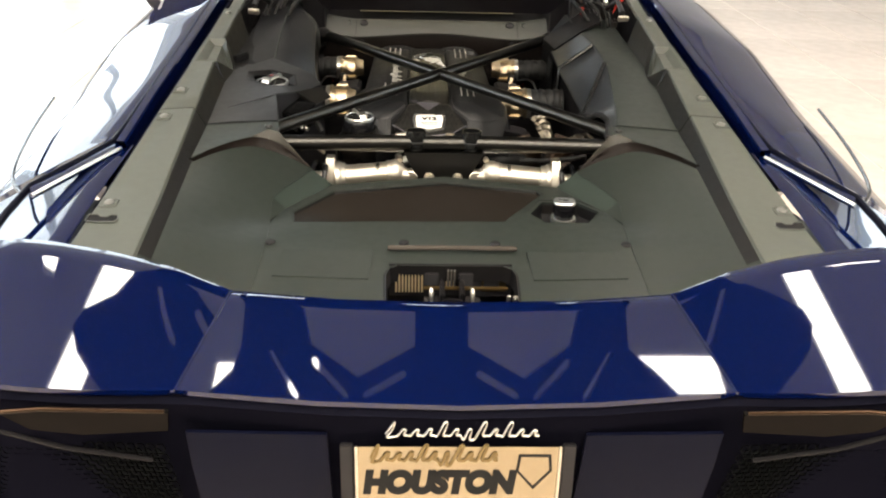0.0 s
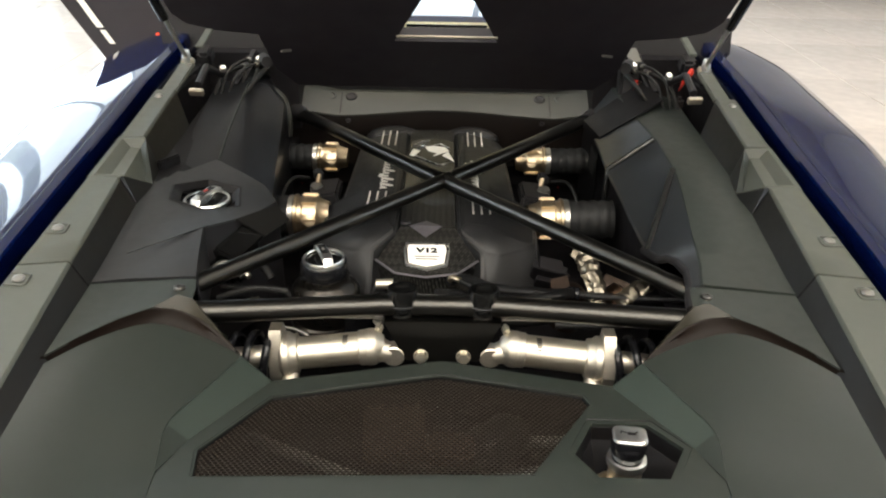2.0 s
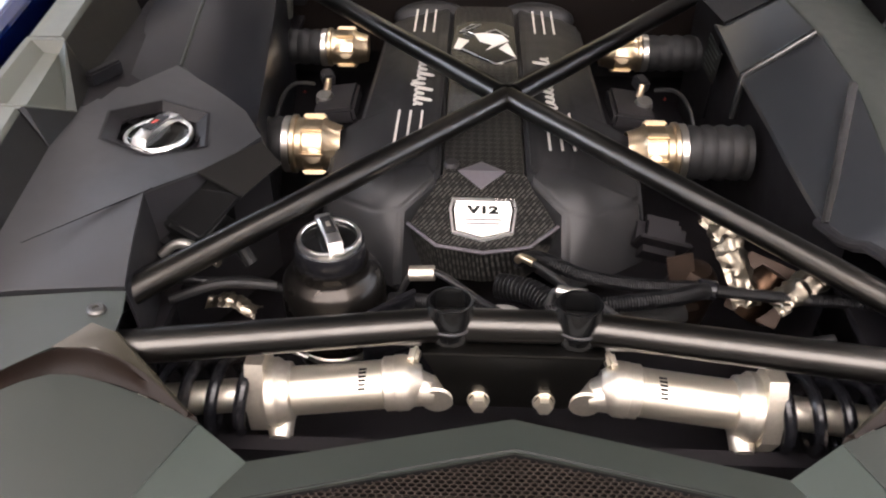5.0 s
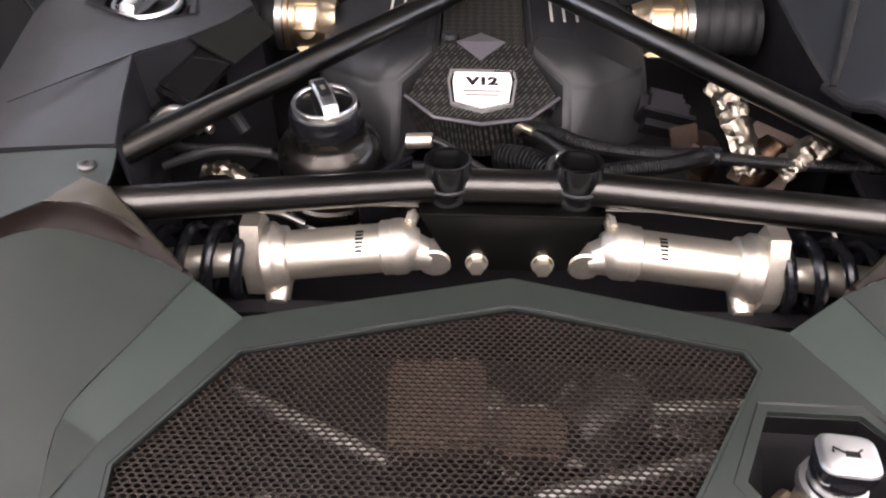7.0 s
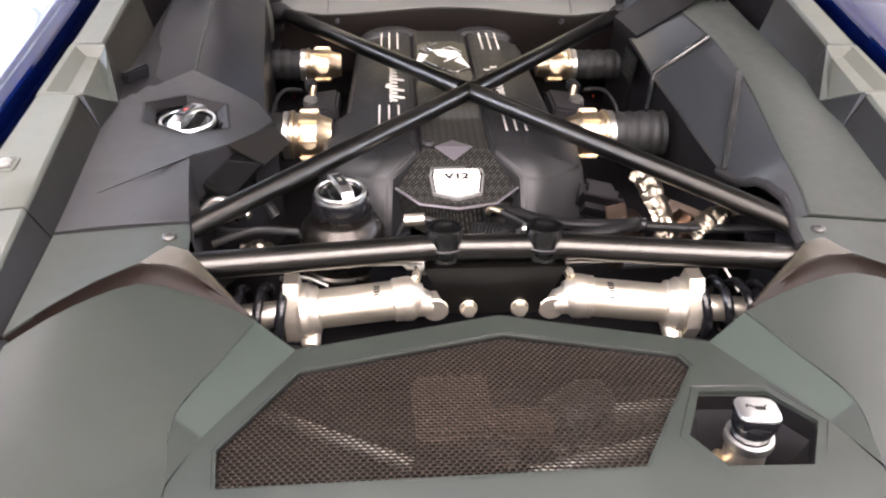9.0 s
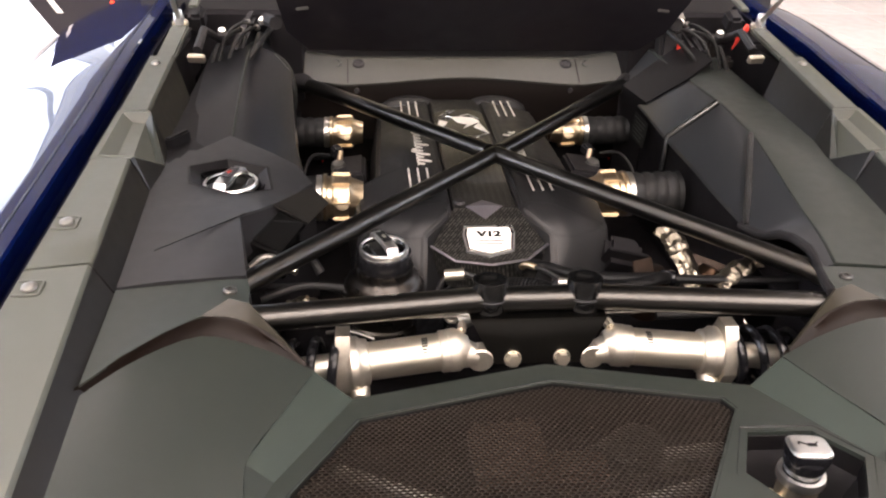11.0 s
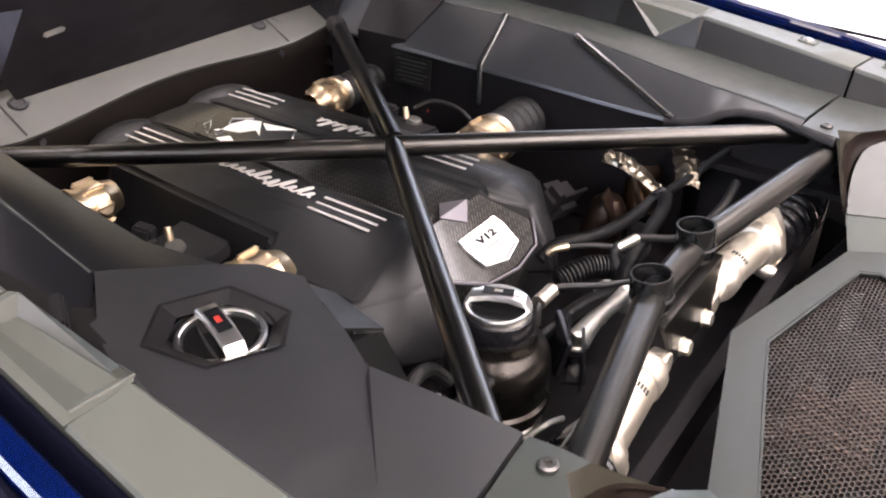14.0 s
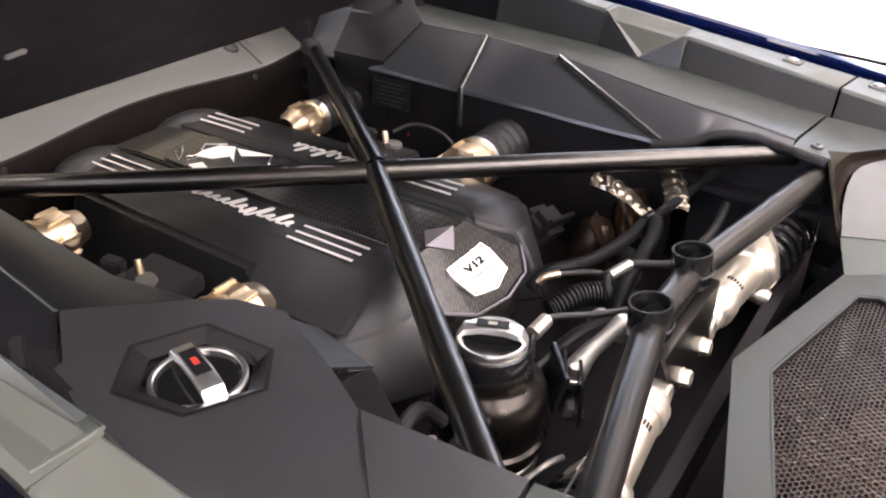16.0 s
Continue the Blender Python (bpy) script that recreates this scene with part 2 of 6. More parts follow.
SMOKED.node_tree.nodes["Principled BSDF"].inputs["Specular IOR Level"].default_value = 0.06
FLOOR = mat("beige_floor_tile", (0.70, 0.605, 0.53), 0.20, 0.0, 0.12, 9, 0.02)
GROUT = mat("pale_grout", (0.78, 0.73, 0.64), 0.7, 0.0, 0.1, 60, 0.1)
PLASTER = mat("wall_plaster", (0.62, 0.60, 0.57), 0.8, 0.0, 0.05, 40, 0.1)
CEILMAT = mat("ceiling_plaster", (0.46, 0.435, 0.40), 0.85, 0.0, 0.04, 30, 0.1)
DARKWALL = mat("dark_skirting", (0.06, 0.055, 0.05), 0.5, 0.0, 0.1, 60, 0.05)
SEAT = mat("pale_leather", (0.5, 0.46, 0.30), 0.5, 0.0, 0.1, 120, 0.1)
LINING = mat("lid_lining", (0.0085, 0.0062, 0.0105), 0.6, 0.0, 0.15, 300, 0.1)
PANE = glass("clear_glass", (0.95, 0.98, 1.0))
DIFFUSER = glow("lit_diffuser", (1.0, 0.93, 0.82), 7.0)
DAYLIGHT = glow("daylight_backdrop", (0.88, 0.93, 1.0), 6.3)


# ---- mesh helpers ----
def lerp_curve(points, v):
    """Value at v along a table of (v, value)."""
    return float(np.interp(v, [p[0] for p in points], [p[1] for p in points]))


def finish(name, bm, material, parent=None, label="", angle=35):
    bmesh.ops.recalc_face_normals(bm, faces=bm.faces)
    me = bpy.data.meshes.new(name)
    bm.to_mesh(me)
    bm.free()
    me.materials.append(material)
    me.shade_smooth()
    me.set_sharp_from_angle(angle=radians(angle))
    ob = new(name, me)
    if parent is not None:
        ob.parent = parent
    return tagged(ob, label)


def part(name, bm, material, parent, label="", angle=35):
    return finish(name, bm, material, parent, label, angle)


def poly(verts, faces):
    bm = bmesh.new()
    vs = [bm.verts.new(v) for v in verts]
    for f in faces:
        bm.faces.new([vs[i] for i in f])
    return bm


def join(*bms):
    """One bmesh out of several."""
    out = bmesh.new()
    for b in bms:
        me = bpy.data.meshes.new("piece")
        b.to_mesh(me)
        b.free()
        out.from_mesh(me)
        bpy.data.meshes.remove(me)
    return out


def solid(bm, thick):
    """Gives a sheet thickness, below it."""
    bmesh.ops.recalc_face_normals(bm, faces=bm.faces)
    up = sum(f.normal.z * f.calc_area() for f in bm.faces)
    if up < 0:
        bmesh.ops.reverse_faces(bm, faces=bm.faces)
    bmesh.ops.solidify(bm, geom=bm.faces[:], thickness=thick)
    return bm


def shell(bm, inward):
    """Gives a body skin thickness by a second sheet set inward and down."""
    for v in extruded(bm):
        v.co.x -= math.copysign(inward, v.co.x)
        v.co.z -= inward * 0.5
    return bm


def extruded(bm):
    bmesh.ops.recalc_face_normals(bm, faces=bm.faces)
    ret = bmesh.ops.extrude_face_region(bm, geom=bm.faces[:], use_keep_orig=True)
    return [v for v in ret["geom"] if isinstance(v, bmesh.types.BMVert)]


def grid(rows, close=False):
    """A sheet through rows of points of equal count."""
    n = len(rows[0])
    verts = [p for r in rows for p in r]
    faces = []
    for i in range(len(rows) - 1):
        for j in range(n - 1 + close):
            k = (j + 1) % n
            faces.append((i * n + j, i * n + k, (i + 1) * n + k, (i + 1) * n + j))
    return poly(verts, faces)


def smooth_rows(rows, n):
    """n rows by Catmull-Rom through the rows given."""
    a = np.array(rows, float)
    out = []
    for t in np.linspace(0, len(a) - 1, n):
        i = min(int(t), len(a) - 2)
        f = t - i
        p0, p1, p2, p3 = a[max(i - 1, 0)], a[i], a[i + 1], a[min(i + 2, len(a) - 1)]
        out.append(0.5 * (2 * p1 + (p2 - p0) * f + (2 * p0 - 5 * p1 + 4 * p2 - p3) * f * f + (3 * p1 - p0 - 3 * p2 + p3) * f ** 3))
    return [[tuple(p) for p in r] for r in out]


def tube(points, r, seg=14, caps=True, smooth=0):
    """A round bar along points; r one radius or one for each point."""
    pts = [Vector(p) for p in points]
    if smooth:
        pts = [Vector(p[0]) for p in smooth_rows([[tuple(p)] for p in pts], smooth)]
    rad = [float(r)] * len(pts) if isinstance(r, (int, float)) else [float(v) for v in np.interp(np.linspace(0, 1, len(pts)), np.linspace(0, 1, len(r)), r)]
    side = None
    rows = []
    for i, p in enumerate(pts):
        d = (pts[min(i + 1, len(pts) - 1)] - pts[max(i - 1, 0)]).normalized()
        if side is None:
            side = d.orthogonal().normalized()
        side = (side - d * side.dot(d)).normalized()
        up = d.cross(side)
        rows.append([tuple(p + rad[i] * (math.cos(a) * side + math.sin(a) * up)) for a in np.linspace(0, 2 * math.pi, seg, endpoint=False)])
    bm = grid(rows, True)
    if caps:
        bm.verts.ensure_lookup_table()
        bm.faces.new(bm.verts[:seg])
        bm.faces.new(bm.verts[-seg:])
    return bm


def lathe(profile, at, axis=(0, 0, 1), seg=28):
    """Turns (radius, height) pairs about an axis through at."""
    q = Vector((0, 0, 1)).rotation_difference(Vector(axis).normalized())
    rows = [[tuple(Vector(at) + q @ Vector((r * math.cos(a), r * math.sin(a), h))) for a in np.linspace(0, 2 * math.pi, seg, endpoint=False)] for r, h in profile]
    bm = grid(rows, True)
    bmesh.ops.remove_doubles(bm, verts=bm.verts, dist=1e-6)
    return bm


def box(size, at=(0, 0, 0), turn=(0, 0, 0), bevel=0.0):
    bm = bmesh.new()
    bmesh.ops.create_cube(bm, size=1)
    bmesh.ops.scale(bm, vec=size, verts=bm.verts)
    if bevel:
        bmesh.ops.bevel(bm, geom=bm.edges[:], offset=bevel, segments=2, affect="EDGES")
    bmesh.ops.transform(bm, matrix=pose(*at, *turn), verts=bm.verts)
    return bm


def slab(outer, holes=(), thick=0.004, place=None, bevel=0.0):
    """A flat plate with holes: outlines in its own x, y; its top is at height 0 (or place(x, y) gives each point its place)."""
    bm = bmesh.new()
    for ring in (outer, *holes):
        vs = [bm.verts.new((x, y, 0)) for x, y in ring]
        for i in range(len(vs)):
            bm.edges.new((vs[i - 1], vs[i]))
    bmesh.ops.triangle_fill(bm, use_beauty=True, use_dissolve=False, edges=bm.edges[:])
    for f in bm.faces:
        f.normal_update()
        if f.normal.z < 0:
            f.normal_flip()
    top = bm.faces[:]
    ret = bmesh.ops.extrude_face_region(bm, geom=top)
    low = [v for v in ret["geom"] if isinstance(v, bmesh.types.BMVert)]
    for v in low:
        v.co.z = -thick
    if place is not None:
        for v in bm.verts:
            v.co = Vector(place(v.co.x, v.co.y)) + Vector((0, 0, v.co.z))
    return bm


def moved(bm, m):
    bmesh.ops.transform(bm, matrix=m, verts=bm.verts)
    return bm


def mirrored(bm):
    """The same on the other side of the car."""
    for v in bm.verts:
        v.co.x = -v.co.x
    bmesh.ops.reverse_faces(bm, faces=bm.faces)
    return bm


def ngon(n, r, phase=0.0, sx=1.0, sy=1.0):
    return [(sx * r * math.cos(phase + 2 * math.pi * i / n), sy * r * math.sin(phase + 2 * math.pi * i / n)) for i in range(n)]


def lettering(name, text, size, m, material, parent, depth=0.0006, shear=0.0, label="", wide=1.0, bold=0.03):
    """Raised letters in the built-in font."""
    cu = bpy.data.curves.new(name, "FONT")
    cu.body, cu.size, cu.extrude, cu.shear = text, size, depth, shear
    cu.align_x, cu.align_y, cu.offset = "CENTER", "CENTER", size * bold
    tmp = bpy.data.objects.new(name, cu)
    scene.collection.objects.link(tmp)
    bpy.context.view_layer.update()
    me = bpy.data.meshes.new_from_object(tmp.evaluated_get(bpy.context.evaluated_depsgraph_get()))
    bpy.data.objects.remove(tmp)
    me.transform(m @ Matrix.Diagonal((wide, 1, 1, 1)))
    me.materials.clear()
    me.materials.append(material)
    ob = new(name, me)
    ob.parent = parent
    return tagged(ob, label)


def foil_strip(points, width, seed, n=34, m=13):
    """A crumpled ribbon of heat foil bent over the pipes."""
    line = [Vector(p[0]) for p in smooth_rows([[p] for p in points], n)]
    rows = []
    for i, p in enumerate(line):
        d = (line[min(i + 1, n - 1)] - line[max(i - 1, 0)]).normalized()
        side = d.cross(Vector((0, 0, 1))).normalized()
        up = side.cross(d)
        row = []
        for j in range(m):
            a = (j / (m - 1) - 0.5) * 2.2
            q = Vector((i * 0.26, j * 0.30, seed * 7.3))
            w = width * (1 + 0.35 * noise.noise(Vector((i * 0.3, seed, 0.0))))
            k = 1 + 0.32 * noise.noise(q * 0.5) + 0.18 * noise.noise(q * 1.4)
            row.append(tuple(p + side * (0.55 * w * math.sin(a) * k) + up * (0.42 * w * math.cos(a) * k) + d * (0.006 * noise.noise(q * 1.7 + Vector((5, 0, 0))))))
        rows.append(row)
    return grid(rows)


def frame_of(at, x_axis, y_axis):
    """A pose from a place and two directions."""
    x = Vector(x_axis).normalized()
    z = x.cross(Vector(y_axis)).normalized()
    y = z.cross(x)
    return Matrix.Translation(at) @ Matrix((x, y, z)).transposed().to_4x4()


def wavy_script(name, length, height, m, material, parent, depth=0.0015, label="", strokes=10):
    """Unreadable flowing script: slanted loops of uneven height on one base line, with a long first stroke."""
    rng = random.Random(7)
    pts = [(-0.50 * length, 0.10 * height, 0), (-0.47 * length, 0.55 * height, 0), (-0.44 * length, 0.95 * height, 0), (-0.455 * length, 0.40 * height, 0), (-0.49 * length, -0.12 * height, 0), (-0.43 * length, -0.05 * height, 0)]
    step = 0.92 * length / strokes
    for i in range(strokes):
        x = -0.42 * length + step * i
        tall = (0.95 if i in (3, 6, 8) else 0.42) + rng.uniform(-0.06, 0.06)
        low = -0.30 if i in (5,) else 0.0
        lean = 0.28 * tall * height
        pts += [(x, low * height, 0), (x + 0.25 * step + lean, tall * height, 0), (x + 0.48 * step + lean, tall * 0.92 * height, 0), (x + 0.45 * step, low * height + 0.05 * height, 0), (x + 0.75 * step, low * height, 0)]
    r = [height * (0.055 + 0.045 * abs(math.sin(1.9 * i))) for i in range(len(pts))]
    bm = tube(pts, r, 6, smooth=len(pts) * 4)
    for v in bm.verts:
        v.co.z = v.co.z * depth / (height * 0.10) + depth
    return part(name, moved(bm, m), material, parent, label, 60)


# ---- the showroom ----
X0, X1, Y0, Y1 = -5.2, 8.0, -6.0, 12.0
ground = tagged(finish("floor", box((X1 - X0 + 0.4, Y1 - Y0 + 0.4, 0.2), ((X0 + X1) / 2, (Y0 + Y1) / 2, -0.104)), GROUT),
                "pale grout bed under large beige floor tiles", "floor", kind="structure")
tagged(finish("ceiling", box((X1 - X0 + 0.4, Y1 - Y0 + 0.4, 0.2), ((X0 + X1) / 2, (Y0 + Y1) / 2, CEILING + 0.1)), CEILMAT),
              "plain grey painted showroom ceiling", "ceiling", kind="structure")


def wall(name, size, at, label, material=PLASTER):
    return tagged(finish(name, box(size, at), material), label, "wall", kind="structure")


# unseen windows and glowing backdrops, added for daylight that reflections imply
north = slab([(X0, 0), (X1, 0), (X1, CEILING), (X0, CEILING)], [[(-4.75, 0.75), (2.25, 0.75), (2.25, 4.25), (-4.75, 4.25)]], 0.2)
tagged(finish("wall_north", moved(north, frame_of((0, Y1, 0), (1, 0, 0), (0, 0, 1))), PLASTER), "pale plaster wall with a wide window at the far end", "wall", kind="structure")
far_window = tagged(new("window_2"), "unseen wide far window, added for daylight", "window", kind="structure")
for k in range(4):
    xa, xb = -4.75 + 1.75 * k, -3.0 + 1.75 * k
    part("window_frame", moved(slab([(xa + 0.002, 0.752), (xb - 0.002, 0.752), (xb - 0.002, 4.248), (xa + 0.002, 4.248)], [[(xa + 0.05, 0.80), (xb - 0.05, 0.80), (xb - 0.05, 4.20), (xa + 0.05, 4.20)]], 0.06), frame_of((0, Y1 + 0.07, 0), (1, 0, 0), (0, 0, 1))), DARKWALL, far_window)
    far_pane = part("pane", box((1.65, 0.01, 3.4), ((xa + xb) / 2, Y1 + 0.10, 2.5)), PANE, far_window)
    far_pane.visible_shadow = False
tagged(finish("backdrop", box((30, 0.1, 12), (0, Y1 + 8, 4.5)), DAYLIGHT), "glowing sheet for daylight outside the far window", "backdrop", kind="structure")
# unseen wall, coloured dark to keep the mirrored room dark in the fascia
wall("wall_south", (X1 - X0, 0.2, CEILING), ((X0 + X1) / 2, Y0 - 0.1, CEILING / 2), "unseen wall behind the car, dark for the fascia's reflection", DARKWALL)
east = slab([(Y0, 0), (Y1, 0), (Y1, CEILING), (Y0, CEILING)], [[(0.2, 0.3), (9.2, 0.3), (9.2, 4.3), (0.2, 4.3)]], 0.2)
tagged(finish("wall_east", moved(east, frame_of((X1 + 0.2, 0, 0), (0, 1, 0), (0, 0, 1))), PLASTER), "pale plaster side wall with a long window", "wall", kind="structure")
side_window = tagged(new("window_3"), "unseen long side window, added for daylight", "window", kind="structure")
for k in range(4):
    ya, yb = 0.2 + 2.25 * k, 2.45 + 2.25 * k
    part("window_frame", moved(slab([(ya + 0.002, 0.302), (yb - 0.002, 0.302), (yb - 0.002, 4.298), (ya + 0.002, 4.298)], [[(ya + 0.05, 0.35), (yb - 0.05, 0.35), (yb - 0.05, 4.25), (ya + 0.05, 4.25)]], 0.06), frame_of((X1 + 0.13, 0, 0), (0, 1, 0), (0, 0, 1))), DARKWALL, side_window)
    part("pane", box((0.01, 2.15, 3.9), (X1 + 0.10, (ya + yb) / 2, 2.3)), PANE, side_window).visible_shadow = False
tagged(finish("backdrop", box((0.1, 30, 12), (X1 + 9, 3, 4.5)), DAYLIGHT), "glowing sheet for daylight outside the side window", "backdrop", kind="structure")
tagged(finish("baseboard", box((X1 - X0 - 0.01, 0.02, 0.45), ((X0 + X1) / 2, Y1 - 0.012, 0.226)), DARKWALL),
       "dark skirting along the far wall", "baseboard", kind="structure")
# the glazed side, unseen and added for daylight: a wall with one long opening
WIN_Y0, WIN_Y1, WIN_Z0, WIN_Z1 = 0.5, 11.75, 0.12, 4.3
west = slab([(Y0, 0), (Y1, 0), (Y1, CEILING), (Y0, CEILING)], [[(WIN_Y0, WIN_Z0), (WIN_Y1, WIN_Z0), (WIN_Y1, WIN_Z1), (WIN_Y0, WIN_Z1)]], 0.2)
tagged(finish("wall_west", moved(west, frame_of((X0, 0, 0), (0, 1, 0), (0, 0, 1))), PLASTER),
       "plain pale wall with a long glazed opening", "wall", kind="structure")
window = tagged(new("window_1"), "unseen long glazed shopfront, added for daylight", "window", kind="structure")
for k in range(5):
    ya, yb = WIN_Y0 + 2.25 * k, WIN_Y0 + 2.25 * (k + 1)
    part("window_frame", slab([(ya + 0.002, WIN_Z0 + 0.002), (yb - 0.002, WIN_Z0 + 0.002), (yb - 0.002, WIN_Z1 - 0.002), (ya + 0.002, WIN_Z1 - 0.002)],
                              [[(ya + 0.05, WIN_Z0 + 0.05), (yb - 0.05, WIN_Z0 + 0.05), (yb - 0.05, WIN_Z1 - 0.05), (ya + 0.05, WIN_Z1 - 0.05)]], 0.06),
         DARKWALL, window).matrix_world = frame_of((X0 - 0.12, 0, 0), (0, 1, 0), (0, 0, 1))
    pane = part("pane", box((0.01, 2.15, WIN_Z1 - WIN_Z0 - 0.1), (X0 - 0.15, (ya + yb) / 2, (WIN_Z0 + WIN_Z1) / 2)), PANE, window)
    pane.visible_shadow = False
tagged(finish("backdrop", box((0.1, 30, 12), (X0 - 9, 3, 4.5)), DAYLIGHT), "glowing sheet for daylight outside the glazing", "backdrop", kind="structure")


def light_panel():
    root = tagged(new("ceiling_light"), "unseen flush rectangular lit ceiling panel", "ceiling light", "ceiling panels")
    part("frame", slab([(-0.62, -0.3), (0.62, -0.3), (0.62, 0.3), (-0.62, 0.3)], [[(-0.585, -0.265), (0.585, -0.265), (0.585, 0.265), (-0.585, 0.265)]], 0.06), WHITE, root)
    part("diffuser", box((1.168, 0.528, 0.02), (0, 0, -0.035)), DIFFUSER, root)
    return root


first = light_panel()
first.matrix_world = pose(*LIGHT_PANELS[0], CEILING) @ Matrix.Diagonal((2.14, 3.2, 1, 1))
for px, py in LIGHT_PANELS[1:]:
    copy_thing(first, pose(px, py, CEILING))
for px, py, sx, sy in SLIM_PANELS:
    copy_thing(first, pose(px, py, CEILING) @ Matrix.Diagonal((sx / (1.24 * 2.14), sy / (0.6 * 3.2), 1, 1)))

# ---- the car: body ----
car = tagged(new("sports_car"), "dark blue supercar with its engine lid raised on tiled floor", "car")

RAIL_Z = [(1.2, 0.900), (1.5, 0.930), (1.89, 0.985), (2.3, 1.043), (2.58, 1.088), (3.0, 1.12)]
RAIL_XO = [(1.2, 0.697), (1.9, 0.672), (2.3, 0.656), (2.6, 0.645)]
RAIL_XI = [(1.2, 0.560), (1.7, 0.583), (1.89, 0.592), (2.3, 0.605), (2.6, 0.600)]
FOOT_Z = [(1.2, 0.885), (1.7, 0.925), (1.95, 0.945), (2.235, 0.978), (2.6, 1.0), (3.0, 1.02)]


def rail_z(y): return lerp_curve(RAIL_Z, y)
def rail_xo(y): return lerp_curve(RAIL_XO, y)
def rail_xi(y): return lerp_curve(RAIL_XI, y)
def foot_z(y): return lerp_curve(FOOT_Z, y)
def foot_x(y): return rail_xi(y) - 0.022


def both(name, maker, material, label="", angle=35):
    """A part on the right of the car and its mirror image; returns the two."""
    return part(name, maker(), material, car, label, angle), part(name, mirrored(maker()), material, car, label, angle)


def arch_bottom(y):
    """Lower edge of the flanks, cut out round the wheels."""
    low = 0.16
    for axle in (1.93, 4.63):
        d = abs(y - axle)
        if d < 0.40:
            low = max(low, 0.34 + math.sqrt(0.40 ** 2 - d * d))
    return low


def flank_row(y, xi, zi, wide=1.0, skew=0.0):
    low = arch_bottom(y)
    pts = [(xi, zi), (xi + 0.025, zi - 0.003), (0.85 * wide, zi - 0.036), (0.93 * wide, zi - 0.068), (0.985 * wide, zi - 0.098), (1.02 * wide, zi - 0.15), (1.03 * wide, zi - 0.22), (1.025 * wide, max(0.62, low + 0.02)), (1.01 * wide, max(0.42, low + 0.01)), (0.97 * wide, low)]
    return [(x, y - skew * (x - xi), z) for x, z in pts]


def fender():
    rows = [flank_row(1.775, 0.738, 0.955, 1.0, 0.80)]
    for y in (1.95, 2.1, 2.25, 2.4, 2.55, 2.7, 2.85, 3.0, 3.1):
        wide = lerp_curve([(2.5, 1.0), (3.1, 0.985)], y)
        rows.append(flank_row(y, lerp_curve([(1.7, 0.742), (1.9, 0.736), (2.3, 0.720), (2.8, 0.70), (3.1, 0.69)], y), rail_z(y) - 0.012, wide, lerp_curve([(1.775, 0.8), (2.1, 0.0)], y)))
    return shell(grid(smooth_rows(rows, 40)), 0.012)


both("rear_fender", fender, PAINT, "glossy dark blue rear fender")


def quarter():
    rows = [flank_row(1.10, 0.80, 0.835, 0.94), flank_row(1.22, 0.79, 0.86, 0.97), flank_row(1.30, 0.722, 0.902, 0.985), flank_row(1.5, 0.718, 0.926, 0.99, 0.2), flank_row(1.755, 0.712, 0.948, 1.0, 0.80)]
    return shell(grid(smooth_rows(rows, 24)), 0.012)


both("quarter_panel", quarter, PAINT, "glossy dark blue rear quarter panel")


def side_strip():
    """The raised blue lip beside the seal channel, which turns outward at its rear end."""
    rows = []
    for y in np.linspace(1.72, 3.0, 22):
        x, z = rail_xo(y) + 0.026, rail_z(y) + lerp_curve([(1.72, 0.003), (1.95, 0.010), (3.0, 0.010)], y)
        rows.append([(x, y, z - 0.05), (x, y, z - 0.004), (x + 0.003, y, z), (x + 0.020, y, z + 0.001), (x + 0.024, y, z - 0.004), (x + 0.024, y, z - 0.05)])
    return grid(rows)


both("body_lip", side_strip, PAINT, "narrow blue body lip along the lid opening")
both("body_lip", lambda: solid(grid([[(0.712 + 0.106 * f, 1.716 - 0.226 * f, 0.953 - 0.013 * f), (0.726 + 0.104 * f, 1.735 - 0.220 * f, 0.956 - 0.013 * f), (0.738 + 0.100 * f, 1.752 - 0.218 * f, 0.952 - 0.012 * f)] for f in np.linspace(0, 1, 8)]), 0.012), PAINT, "blue body lip turning outward at the corner")


def lip_trim():
    """Black gap trim that runs beside the lip and turns outward across the flank."""
    pts = []
    for y in np.linspace(3.0, 1.80, 14):
        pts.append((rail_xo(y) + 0.057, y, rail_z(y) - 0.008))
    pts += [(0.742, 1.745, 0.953), (0.765, 1.68, 0.950), (0.80, 1.60, 0.946), (0.835, 1.525, 0.940), (0.850, 1.44, 0.92), (0.862, 1.30, 0.885), (0.87, 1.24, 0.85)]
    return tube(pts, 0.0075, 8)


both("gap_trim", lip_trim, SEALMAT, "gloss black gap trim")


# steel strip drawn where the blue lip's edge catches a highlight
def lip_highlight():
    return tube([(0.716, 1.715, 0.950), (0.745, 1.645, 0.948), (0.78, 1.565, 0.944), (0.818, 1.49, 0.937)], 0.0042, 8)


both("bright_bead", lip_highlight, STEEL, "bright strip for the highlight on the lip's edge")
both("gap_trim", lambda: tube([(1.028, 2.14, 0.925), (0.985, 1.90, 0.925), (0.935, 1.69, 0.925), (0.890, 1.57, 0.930), (0.842, 1.50, 0.936)], 0.0040, 6, smooth=16), GLOSSBLACK)


